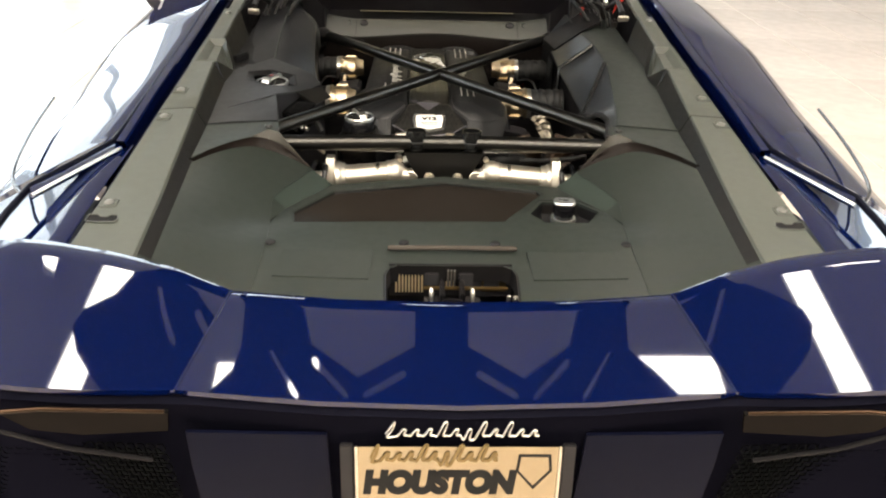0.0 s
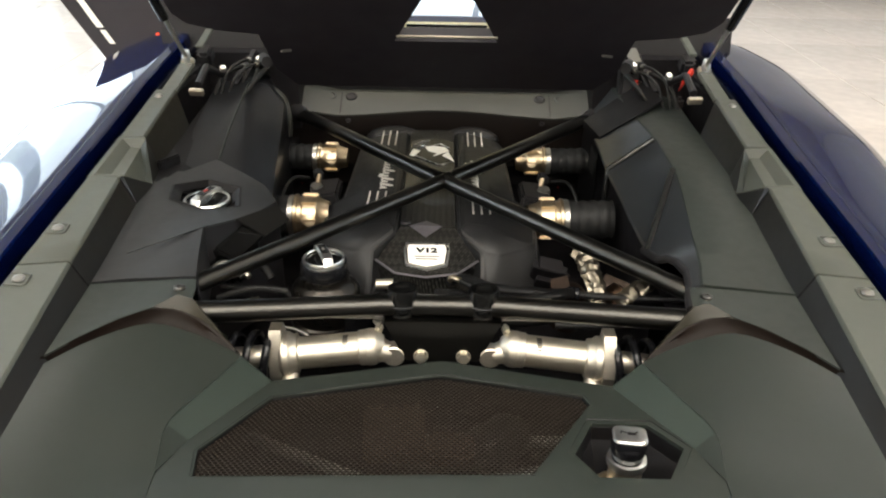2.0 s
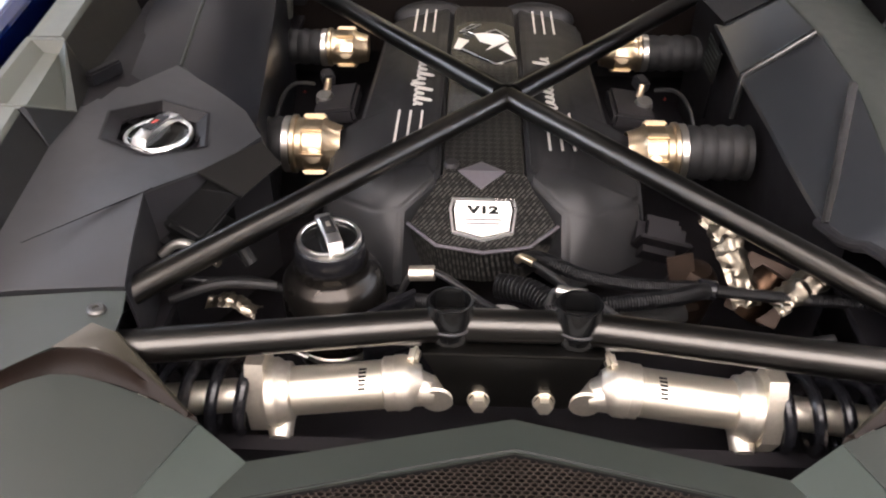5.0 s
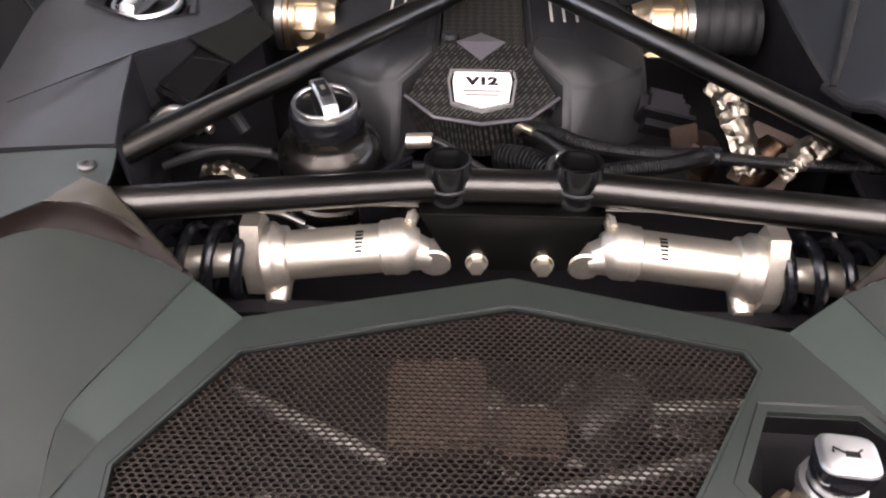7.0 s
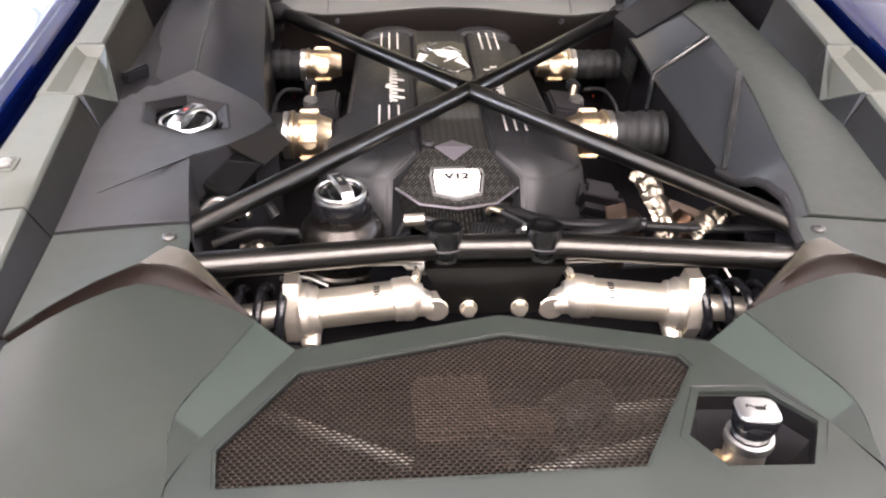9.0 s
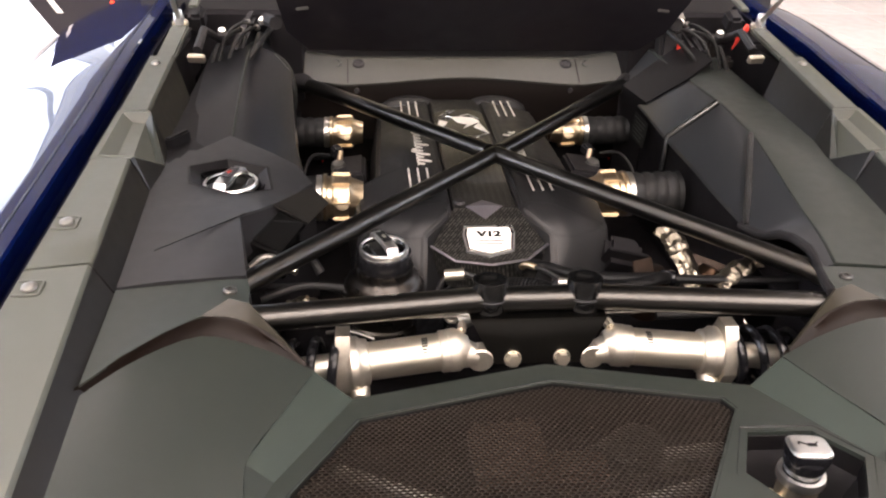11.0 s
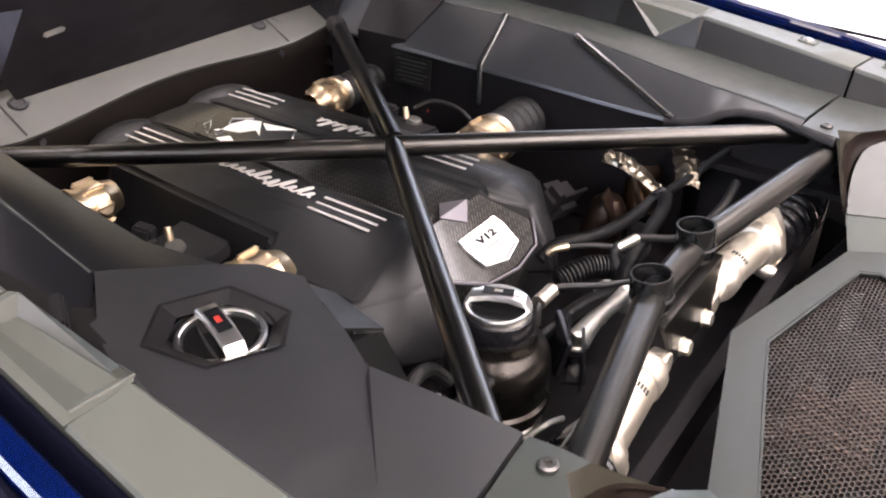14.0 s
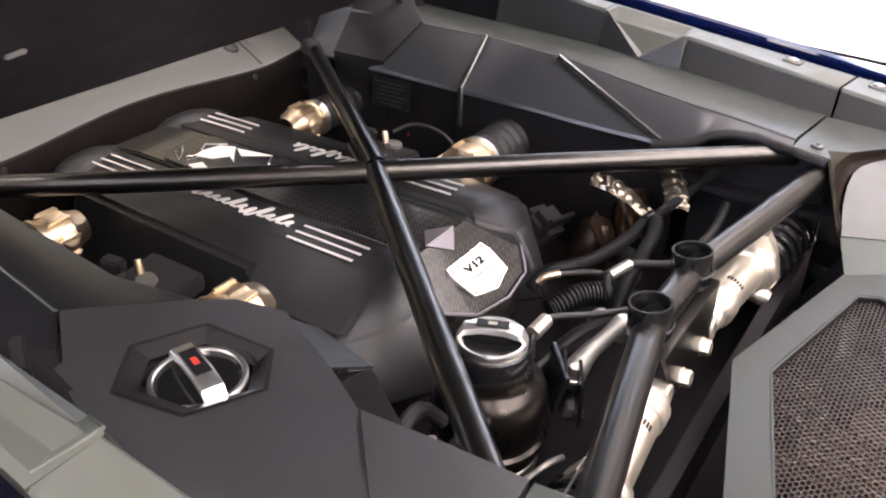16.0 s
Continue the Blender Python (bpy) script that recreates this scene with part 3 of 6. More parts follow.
def channel():
    """The seal channel between rail and body lip."""
    rows = []
    for y in np.linspace(1.25, 3.0, 24):
        x, z = rail_xo(y), rail_z(y)
        rows.append([(x + 0.0006, y, z - 0.020), (x + 0.001, y, z - 0.009), (x + 0.005, y, z - 0.008), (x + 0.009, y, z - 0.012), (x + 0.012, y, z - 0.024), (x + 0.016, y, z - 0.030), (x + 0.0235, y, z - 0.031), (x + 0.0255, y, z - 0.031)])
    return grid(rows)


both("seal_channel", channel, SEALMAT, "black rubber-sealed channel")

# tail deck: a centre panel and two outer ones that meet it at a crease
DECK_UP = [(0.0, 1.205, 0.875), (0.2, 1.212, 0.876), (0.385, 1.233, 0.879), (0.49, 1.262, 0.908), (0.585, 1.272, 0.930), (0.69, 1.270, 0.952), (0.75, 1.260, 0.962), (0.93, 1.27, 0.93)]
DECK_LO = [(0.0, 0.968, 0.842), (0.21, 0.976, 0.843), (0.425, 0.998, 0.846), (0.478, 0.986, 0.854), (0.55, 0.970, 0.867), (0.63, 0.958, 0.882), (0.70, 0.962, 0.888), (0.93, 1.02, 0.86)]


def deck_sheet(i0, i1, n, crown):
    up, lo = [[[tuple(float(np.interp(q, range(i1 - i0), [p[k] for p in table[i0:i1]])) for k in range(3))] for q in np.linspace(0, i1 - i0 - 1, n)] for table in (DECK_UP, DECK_LO)]
    rows = []
    for u, l in zip(up, lo):
        u, l = Vector(u[0]), Vector(l[0])
        row = [tuple(u + Vector((0, 0.004, -0.018))), tuple(u + Vector((0, 0.004, -0.003)))]
        for t in np.linspace(0, 1, 9):
            p = u.lerp(l, t)
            p.z += crown * 4 * t * (1 - t)
            row.append(tuple(p))
        row.append(tuple(l + Vector((0, -0.001, -0.008))))
        rows.append(row)
    return rows


centre = deck_sheet(0, 3, 9, 0.0)
left_half = [[(-x, y, z) for x, y, z in r] for r in reversed(centre[1:])]
part("tail_deck", grid(left_half + centre), PAINT, car, "glossy blue centre panel of the tail deck", 50)
both("deck_side", lambda: grid(deck_sheet(2, 8, 26, 0.0)), PAINT, "glossy blue outer panel of the tail deck", 50)


def crease():
    a, b = Vector(DECK_UP[2]), Vector(DECK_LO[2])
    return tube([tuple(a + Vector((0, 0, 0.000))), tuple(a.lerp(b, 0.5)), tuple(b)], 0.0022, 6)


both("crease", crease, PAINT)

# rear fascia
rows = []
for x in np.linspace(-0.95, 0.95, 39):
    a = abs(x)
    y, z = lerp_curve([(p[0], p[1]) for p in DECK_LO], a), lerp_curve([(p[0], p[2]) for p in DECK_LO], a)
    rows.append([(x, y + 0.001, z - 0.006), (x, y + 0.004, z - 0.014), (x, y - 0.004, z - 0.022), (x, y + 0.004, z - 0.034), (x, y + 0.016, z - 0.07), (x, y + 0.03, z - 0.11), (x, y + 0.07, 0.60), (x, y + 0.10, 0.40), (x, y + 0.16, 0.22)])
part("fascia", grid(rows), FASCIA, car, "gloss black rear fascia under the deck", 50)


def tail_light():
    return moved(slab([(0.428, -0.006), (0.60, 0.012), (0.66, 0.010), (0.62, -0.020), (0.55, -0.034), (0.43, -0.036)], (), 0.010), frame_of((0, 1.0, 0.842), (1, -0.10, 0), (0, 0.12, 1)))


both("tail_light", tail_light, SMOKED, "smoked amber tail light strip")
both("light_edge", lambda: tube([(0.430, 0.9565, 0.839), (0.52, 0.9475, 0.848), (0.60, 0.9395, 0.856), (0.655, 0.934, 0.855)], 0.0030, 8), COPPER, "thin brown edge of the tail light")


def grille():
    """Black honeycomb grille low in the rear corner."""
    cells = []
    for r in range(16):
        for c in range(30):
            x, z = 0.46 + 0.0156 * (c + 0.5 * (r % 2)), 0.735 - 0.0135 * r
            cells.append(lathe([(0.0062, 0.0), (0.0088, 0.0), (0.0088, 0.004)], (x, 0.995 + 0.05 * (x - 0.46) + 0.3 * (0.735 - z), z), (0, -1, 0.3), 6))
    return join(*cells)


both("grille", grille, GRILLE, "black honeycomb rear grille")
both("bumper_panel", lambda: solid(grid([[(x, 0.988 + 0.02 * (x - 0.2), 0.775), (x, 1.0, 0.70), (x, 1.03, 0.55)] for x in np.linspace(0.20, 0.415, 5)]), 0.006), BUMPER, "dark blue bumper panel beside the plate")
both("bumper_edge", lambda: tube([(0.47, 0.985, 0.722), (0.6, 0.985, 0.745), (0.8, 1.0, 0.80), (0.93, 1.05, 0.82)], 0.004, 8), DEEP)
plate = part("number_plate", slab([(-0.155, -0.08), (0.155, -0.08), (0.155, 0.08), (-0.155, 0.08)], (), 0.003), GOLDPLATE, car, "polished gold dealer plate lettered HOUSTON")
plate.matrix_world = PLATE = frame_of((0.002, 0.962, 0.682), (1, 0, 0), (0, 0.10, 1))
for sx in (-1, 1):
    part("plate_edge", box((0.004, 0.162, 0.006), (0.157 * sx, 0, 0.001), bevel=0.001), ZINC, plate)
    part("plate_bracket", box((0.02, 0.16, 0.01), (0.172 * sx, 0, -0.008), bevel=0.002), BLACK, plate)
lettering("plate_word", "HOUSTON", 0.054, Matrix.Translation((-0.030, 0.012, 0.0005)), INK, plate, 0.0006, 0.14, "bold slanted black lettering", 0.88, 0.08)
wavy_script("plate_script", 0.2, 0.03, Matrix.Translation((-0.035, 0.056, 0.0)), BRONZE, plate, 0.0015, "raised gold script shape", 10)
part("plate_shield", slab([(-0.025, 0.03), (0.025, 0.03), (0.028, 0.0), (0.0, -0.035), (-0.028, 0.0)], [[(-0.021, 0.026), (0.021, 0.026), (0.024, 0.0), (0.0, -0.029), (-0.024, 0.0)]], 0.001), INK, plate, "plain outlined shield shape").location = (0.118, 0.036, 0.0012)
wavy_script("script_emblem", 0.235, 0.022, frame_of((0.008, 0.958, 0.796), (1, 0, 0), (0, 0.3, 1)), STEEL, car, 0.003, "chrome script shape on the fascia", 11)


# front of the body, roof and wheels: closed plain shapes
def cabin():
    prof = [(3.05, 1.136), (3.12, 1.143), (3.3, 1.148), (3.6, 1.128), (4.1, 0.98), (4.7, 0.72), (5.3, 0.55), (5.62, 0.42), (5.68, 0.25), (5.6, 0.15)]
    rows = []
    for y, z in prof:
        w = lerp_curve([(2.9, 0.50), (3.3, 0.56), (4.1, 0.62), (4.7, 0.80), (5.68, 0.74)], y)
        rows.append([(x * w, y, z - 0.10 * abs(x) ** 3) for x in np.linspace(-1, 1, 13)])
    return shell(grid(smooth_rows(rows, 40)), 0.012)


part("roof_and_bonnet", cabin(), PAINT, car, "glossy dark blue roof and front body", 60)


def door_skin():
    rows = []
    for y in np.linspace(3.1, 5.6, 26):
        low = arch_bottom(y)
        top = lerp_curve([(3.1, 1.07), (3.6, 0.95), (4.3, 0.84), (4.7, 0.80), (5.6, 0.5)], y)
        wi = lerp_curve([(3.1, 0.50), (4.1, 0.60), (4.7, 0.78), (5.6, 0.72)], y)
        wo = lerp_curve([(3.1, 0.985), (4.0, 0.93), (4.7, 0.98), (5.3, 0.9), (5.6, 0.78)], y)
        rows.append([(wi, y, top), (wi + 0.5 * (wo - wi), y, top - 0.06), (wo, y, max(top - 0.22, low + 0.03)), (wo, y, max(0.35, low + 0.01)), (wo - 0.04, y, low)])
    return shell(grid(smooth_rows(rows, 40)), 0.012)


both("body_side", door_skin, PAINT, "glossy dark blue body side", 60)


def wheel(x, y, r, w):
    tyre = part("wheel", lathe([(r - 0.07, -w / 2 + 0.01), (r - 0.02, -w / 2), (r, -w / 2 + 0.03), (r, w / 2 - 0.03), (r - 0.02, w / 2), (r - 0.07, w / 2 - 0.01)], (x, y, r), (1, 0, 0), 48), RUBBER, car, "low-profile black tyre on a dark rim")
    side = 1 if x > 0 else -1
    part("rim", lathe([(r - 0.07, -w / 2 + 0.02), (r - 0.075, w / 2 - 0.02), (r - 0.10, w / 2 - 0.04), (0.06, 0.06), (0.0, 0.07)], (x, y, r), (side, 0, 0), 40), GLOSSBLACK, tyre)
    for i in range(10):
        a = 2 * math.pi * i / 10
        part("spoke", tube([(x + side * (w / 2 - 0.05), y + 0.05 * math.cos(a), r + 0.05 * math.sin(a)), (x + side * (w / 2 - 0.02), y + (r - 0.08) * math.cos(a), r + (r - 0.08) * math.sin(a))], 0.012, 6), GLOSSBLACK, tyre)


for sx in (-1, 1):
    wheel(0.83 * sx, 1.93, 0.345, 0.30)
    wheel(0.83 * sx, 4.63, 0.33, 0.24)
part("underbody", box((1.55, 3.9, 0.06), (0, 3.1, 0.16), bevel=0.01), BLACK, car)

# raised door on the driver's side, seen from behind
door = part("open_door", moved(slab([(-1.25, 0.74), (-1.02, 0.66), (-0.80, 1.0), (-0.84, 1.52), (-1.15, 1.44), (-1.42, 1.29), (-1.54, 1.20)], (), 0.07), frame_of((0, 3.87, 0), (1, 0, 0), (0, 0, 1))), LINING, car, "raised dark door with its inner trim")
part("door_label", moved(slab([(-1.385, 1.06), (-1.36, 1.06), (-1.285, 0.93), (-1.31, 0.93)], (), 0.003), frame_of((0, 3.866, 0), (1, 0, 0), (0, 0, 1))), WHITE, door, "pale printed stickers on the door edge")
part("door_label", moved(slab([(-1.30, 0.92), (-1.28, 0.92), (-1.25, 0.87), (-1.27, 0.87)], (), 0.003), frame_of((0, 3.866, 0), (1, 0, 0), (0, 0, 1))), WHITE, door)
for mx, mz, r in ((-1.10, 0.872, 0.011), (-1.085, 0.905, 0.007)):
    part("door_marker", lathe([(0.0, 0.008), (r * 0.7, 0.006), (r, 0.0), (r, -0.004)], (mx, 3.866, mz), (0, -1, 0), 16), AMBER, door, "small lit red door marker")

# ---- engine bay mouldings ----
def tray_z(y):
    return lerp_curve([(1.15, 0.832), (1.30, 0.840), (1.42, 0.858), (1.45, 0.862), (1.87, 0.830)], y)


MESH_HOLE = [(-0.321, 1.557), (0.121, 1.571), (0.222, 1.739), (0.214, 1.762), (0.0, 1.814), (-0.255, 1.744), (-0.330, 1.612)]
HEX_HOLE = [(0.217, 1.690), (0.297, 1.688), (0.335, 1.633), (0.300, 1.566), (0.208, 1.568), (0.182, 1.616)]
LOCK_HOLE = [(-0.118, 1.20), (0.118, 1.20), (0.122, 1.345), (0.116, 1.362), (0.100, 1.372), (-0.100, 1.372), (-0.116, 1.362), (-0.122, 1.345)]
TRAY_EDGE = [(0.370, 1.15), (0.366, 1.30), (0.362, 1.45), (0.371, 1.56), (0.350, 1.634), (0.265, 1.790), (0.0, 1.860)]
outline = [(-x, y) for x, y in TRAY_EDGE] + list(reversed(TRAY_EDGE[:-1]))


def dense(ring, step=0.06):
    out = []
    for (x0, y0), (x1, y1) in zip(ring, ring[1:] + ring[:1]):
        n = max(1, int(math.hypot(x1 - x0, y1 - y0) / step))
        out += [(x0 + (x1 - x0) * i / n, y0 + (y1 - y0) * i / n) for i in range(n)]
    return out


tray = part("rear_tray", slab(dense(outline), [dense(MESH_HOLE), dense(HEX_HOLE, 0.2), dense(LOCK_HOLE, 0.2)], 0.006, lambda x, y: (x, y, tray_z(y))), PANEL, car, "satin grey moulded tray behind the engine", 20)


def rim_of(ring, w, h, zf):
    """A raised or sunk lip round an opening."""
    cx, cy = sum(p[0] for p in ring) / len(ring), sum(p[1] for p in ring) / len(ring)
    rows = []
    for x, y in ring:
        d = Vector((x - cx, y - cy)).normalized()
        rows.append([(x + d.x * w, y + d.y * w, zf(y) + 0.0006), (x, y, zf(y) + h), (x - d.x * 0.002, y - d.y * 0.002, zf(y) - 0.03)])
    rows.append(rows[0])
    return grid(rows)


part("lip", rim_of(dense(MESH_HOLE), 0.004, -0.003, tray_z), PANEL_DARK, tray)
part("lip", rim_of(dense(HEX_HOLE, 0.2), 0.012, -0.007, tray_z), PANEL_DARK, tray, "stepped hexagonal recess round the filler")
part("lip", rim_of(dense(LOCK_HOLE, 0.2), 0.006, 0.003, tray_z), PANEL_DARK, tray)


# honeycomb mesh: thin walls round hexagonal cells, only inside the opening
def inside(x, y, ring):
    hit = False
    for (x0, y0), (x1, y1) in zip(ring, ring[1:] + ring[:1]):
        if (y0 > y) != (y1 > y) and x < (x1 - x0) * (y - y0) / (y1 - y0) + x0:
            hit = not hit
    return hit


def honeycomb(ring, pitch, wall, depth, zf):
    verts, faces = [], []
    xs, ys = [p[0] for p in ring], [p[1] for p in ring]
    row_h = pitch * 0.60
    for r in range(int((max(ys) - min(ys)) / row_h) + 2):
        for c in range(int((max(xs) - min(xs)) / pitch) + 2):
            x, y = min(xs) + pitch * (c + 0.5 * (r % 2)), min(ys) + row_h * r
            if not inside(x, y, ring):
                continue
            base = len(verts)
            for rad, dz in ((pitch / 1.732, 0.0), (pitch / 1.732 - wall, 0.0), (pitch / 1.732 - wall, -depth)):
                for k in range(6):
                    a = math.pi / 6 + k * math.pi / 3
                    yy = y + 0.70 * rad * math.sin(a)
                    verts.append((x + rad * math.cos(a), yy, zf(yy) + dz))
            for k in range(6):
                n = (k + 1) % 6
                faces.append((base + k, base + n, base + 6 + n, base + 6 + k))
                faces.append((base + 6 + k, base + 6 + n, base + 12 + n, base + 12 + k))
    me = bpy.data.meshes.new("mesh_screen")
    me.from_pydata(verts, [], faces)
    return me


def screen(name, ring, pitch, wall, depth, zf, material, parent, label):
    me = honeycomb(ring, pitch, wall, depth, zf)
    me.materials.append(material)
    ob = new(name, me)
    ob.parent = parent
    return tagged(ob, label, kind="stuff")


MESHMAT = mat("mesh_metal", (0.032, 0.0255, 0.0205), 0.36, 0.5, 0.15, 300, 0.05)
screen("mesh_screen", MESH_HOLE, 0.0082, 0.00115, 0.0022, lambda y: tray_z(y) - 0.006, MESHMAT, tray, "fine honeycomb metal mesh")

# what lies under the mesh and the latch
part("well", solid(poly([(-0.36, 1.14, 0.70), (0.36, 1.14, 0.70), (0.36, 1.86, 0.70), (-0.36, 1.86, 0.70), (-0.36, 1.14, 0.828), (0.36, 1.14, 0.828), (0.36, 1.80, 0.82), (-0.36, 1.80, 0.82)],
                        [(0, 1, 2, 3), (0, 1, 5, 4), (1, 2, 6, 5), (0, 3, 7, 4)]), 0.004), DEEP, tray, "dark well under the tray")
part("exhaust_pipe", tube([(-0.345, 1.812, 0.724), (-0.25, 1.770, 0.716), (-0.12, 1.715, 0.706)], 0.0095, 12), ALLOY, tray, "pale slanting pipe under the mesh")
part("exhaust_pipe", tube([(-0.10, 1.742, 0.748), (0.10, 1.752, 0.752), (0.36, 1.768, 0.758)], 0.0095, 12), ALLOY, tray, "pale pipe across the well under the mesh")
part("exhaust_pipe", tube([(0.02, 1.652, 0.752), (0.14, 1.682, 0.756), (0.28, 1.722, 0.760)], 0.010, 12), ALLOY, tray, "pale pipe across the well under the mesh")
part("exhaust_pipe", tube([(-0.345, 1.602, 0.786), (-0.305, 1.598, 0.79), (-0.262, 1.594, 0.786)], 0.013, 12), ALU, tray, "pale pipe end under the mesh")
shield = part("heat_shield", moved(box((0.094, 0.092, 0.030), bevel=0.006), pose(-0.070, 1.719, 0.793, 10, 0, 4)), SHIELD, tray, "brown ribbed heat shield under the mesh")
for k in range(5):
    part("shield_rib", moved(box((0.008, 0.090, 0.006), (-0.036 + 0.018 * k, 0, 0.017), bevel=0.002), pose(-0.070, 1.719, 0.793, 10, 0, 4)), SHIELD, shield)
part("heat_shield", moved(box((0.07, 0.05, 0.03), bevel=0.006), pose(0.015, 1.698, 0.785, 8, 0, -6)), SHIELD, tray)
for n, (pts, w) in enumerate((([(0.02, 1.725, 0.728), (0.06, 1.712, 0.738), (0.11, 1.705, 0.726)], 0.045), ([(-0.06, 1.735, 0.722), (-0.03, 1.718, 0.734), (0.01, 1.70, 0.722)], 0.040), ([(0.15, 1.752, 0.726), (0.19, 1.738, 0.736), (0.23, 1.722, 0.724)], 0.040),
                              ([(0.06, 1.785, 0.728), (0.10, 1.776, 0.740), (0.14, 1.77, 0.728)], 0.034), ([(-0.09, 1.795, 0.722), (-0.05, 1.785, 0.732), (-0.01, 1.775, 0.722)], 0.030), ([(0.05, 1.62, 0.722), (0.10, 1.61, 0.734), (0.15, 1.615, 0.722)], 0.042), ([(-0.24, 1.65, 0.716), (-0.20, 1.64, 0.726), (-0.15, 1.64, 0.716)], 0.036))):
    part("foil_lining", foil_strip(pts, w, n + 11), DARKFOIL, tray, "crumpled heat foil under the mesh", 24)
part("silencer", lathe([(0.0, 0.05), (0.022, 0.047), (0.036, 0.026), (0.038, -0.035), (0.0, -0.04)], (0.086, 1.726, 0.776), (0.75, 0.5, 0.15)), DARKSTEEL, tray, "dull metal canister under the mesh")
latch = part("latch", join(box((0.038, 0.012, 0.022), (0.001, 1.284, 0.822), bevel=0.003), box((0.009, 0.06, 0.030), (-0.017, 1.316, 0.826), bevel=0.003), box((0.009, 0.06, 0.030), (0.020, 1.316, 0.826), bevel=0.003)), PANEL_DARK, tray, "black lid latch yoke with steel strikers")
part("latch_plate", box((0.236, 0.004, 0.07), (0.0, 1.381, 0.818)), BLACK, latch)
RIBGOLD = mat("bright_bronze_rib", (0.72, 0.58, 0.36), 0.38, 1.0, 0.15, 200, 0.1)
for i in range(9):
    part("rib", box((0.0034, 0.006, 0.052), (-0.104 + 0.0062 * i, 1.372, 0.824), (-14, 0, 0), 0.0008), RIBGOLD, latch, "upright bronze metal rib")
# short bright stubs drawn for a row of glints
for i in range(24):
    part("rib", box((0.0026, 0.005, 0.010), (-0.048 + 0.0061 * i, 1.382, 0.845), (-20, 0, 0), 0.0006), RIBGOLD, latch)
for i in range(4):
    part("rib", box((0.0030, 0.006, 0.034), (-0.014 + 0.0070 * i, 1.376, 0.824), (-14, 0, 0), 0.0008), RIBGOLD, latch)
for px in (-0.036, 0.030):
    part("latch_block", box((0.028, 0.010, 0.026), (px, 1.370, 0.826), (-10, 0, 0), 0.002), BLACK, latch, "black block between the ribs")
for i in range(3):
    part("striker_blade", box((0.0032, 0.008, 0.036), (-0.0045 + 0.0062 * i, 1.366, 0.830), bevel=0.0008), DULL, latch, "slim pale striker blade")
part("crossbar", box((0.162, 0.007, 0.006), (0.028, 1.343, 0.822), bevel=0.0015), BRONZE, latch, "thin brown metal crossbar")
part("latch_case", moved(slab([(0.061, 0.797), (0.108, 0.797), (0.108, 0.842), (0.061, 0.842)], [[(0.065, 0.802), (0.095, 0.802), (0.095, 0.836), (0.065, 0.836)]], 0.006), frame_of((0, 1.374, 0), (1, 0, 0), (0, 0, 1))), BRONZE, latch, "brown metal latch housing")
for px in (-0.037, 0.040):
    part("striker_cup", box((0.030, 0.048, 0.006), (px, 1.310, 0.806), bevel=0.002), BLACK, latch)
    part("striker", lathe([(0.0, 0.016), (0.0035, 0.012), (0.0048, 0.004), (0.0025, -0.010), (0.001, -0.016)], (px, 1.316, 0.822), (0, 0.5, 1), 14), STEEL, latch, "small pointed steel striker")
for px, py, pz, r in ((0.106, 1.299, 0.829, 0.0042), (0.117, 1.286, 0.834, 0.0058)):
    part("bolt", lathe([(0.0, 0.005), (r * 0.8, 0.0045), (r, 0.002), (r, -0.02)], (px, py, pz), (0, -0.4, 1), 12), STEEL, latch, "bright bolt head")

# shallow steps moulded in the rear of the tray
for sx in (-1, 1):
    step = [(0.155, 1.332), (0.335, 1.340), (0.325, 1.424), (0.150, 1.424)]
    ring = [(sx * x, y) for x, y in step]
    part("tray_step", slab(dense(ring, 0.05), (), 0.004, lambda x, y: (x, y, tray_z(y) + lerp_curve([(1.332, 0.0026), (1.424, 0.0008)], y))), PANEL, tray, "", 20)
for x, y in ((-0.354, 1.449), (-0.091, 1.452), (0.091, 1.450), (0.354, 1.452)):
    part("screw", lathe([(0.0, 0.004), (0.004, 0.0038), (0.0085, 0.003), (0.0105, 0.0), (0.0105, -0.002)], (x, y, tray_z(y)), seg=14), BLACK, tray, "black cross-head fixing")
part("tray_bead", tube([(-0.122, 1.432, 0.8605), (0.0, 1.434, 0.8605), (0.132, 1.432, 0.8605)], 0.005, 8), BEADMAT, tray, "moulded bead with a brown reflection in its colour")


# wedge facets, wheel-arch humps and the panels in front of them, right side (mirrored for the left)
def wedge():
    return solid(poly([(0.3725, 1.560, 0.8550), (0.3805, 1.645, 0.8672), (0.3490, 1.633, 0.8484), (0.3145, 1.812, 0.8672), (0.2640, 1.789, 0.8366)],
                      [(1, 3, 4, 2)]), 0.0012)


# pale teal here is a reflection on the facet, painted as its colour
both("wedge_facet", wedge, mat("sage_reflection_moulding", (0.0205, 0.0285, 0.0235), 0.42, 0.0, 0.08, 900, 0.05), "pale grey-green angled facet")


both("wedge_fill", lambda: solid(poly([(0.3725, 1.560, 0.8550), (0.3805, 1.645, 0.8672), (0.3490, 1.633, 0.8484)], [(0, 1, 2)]), 0.0012), PANEL)


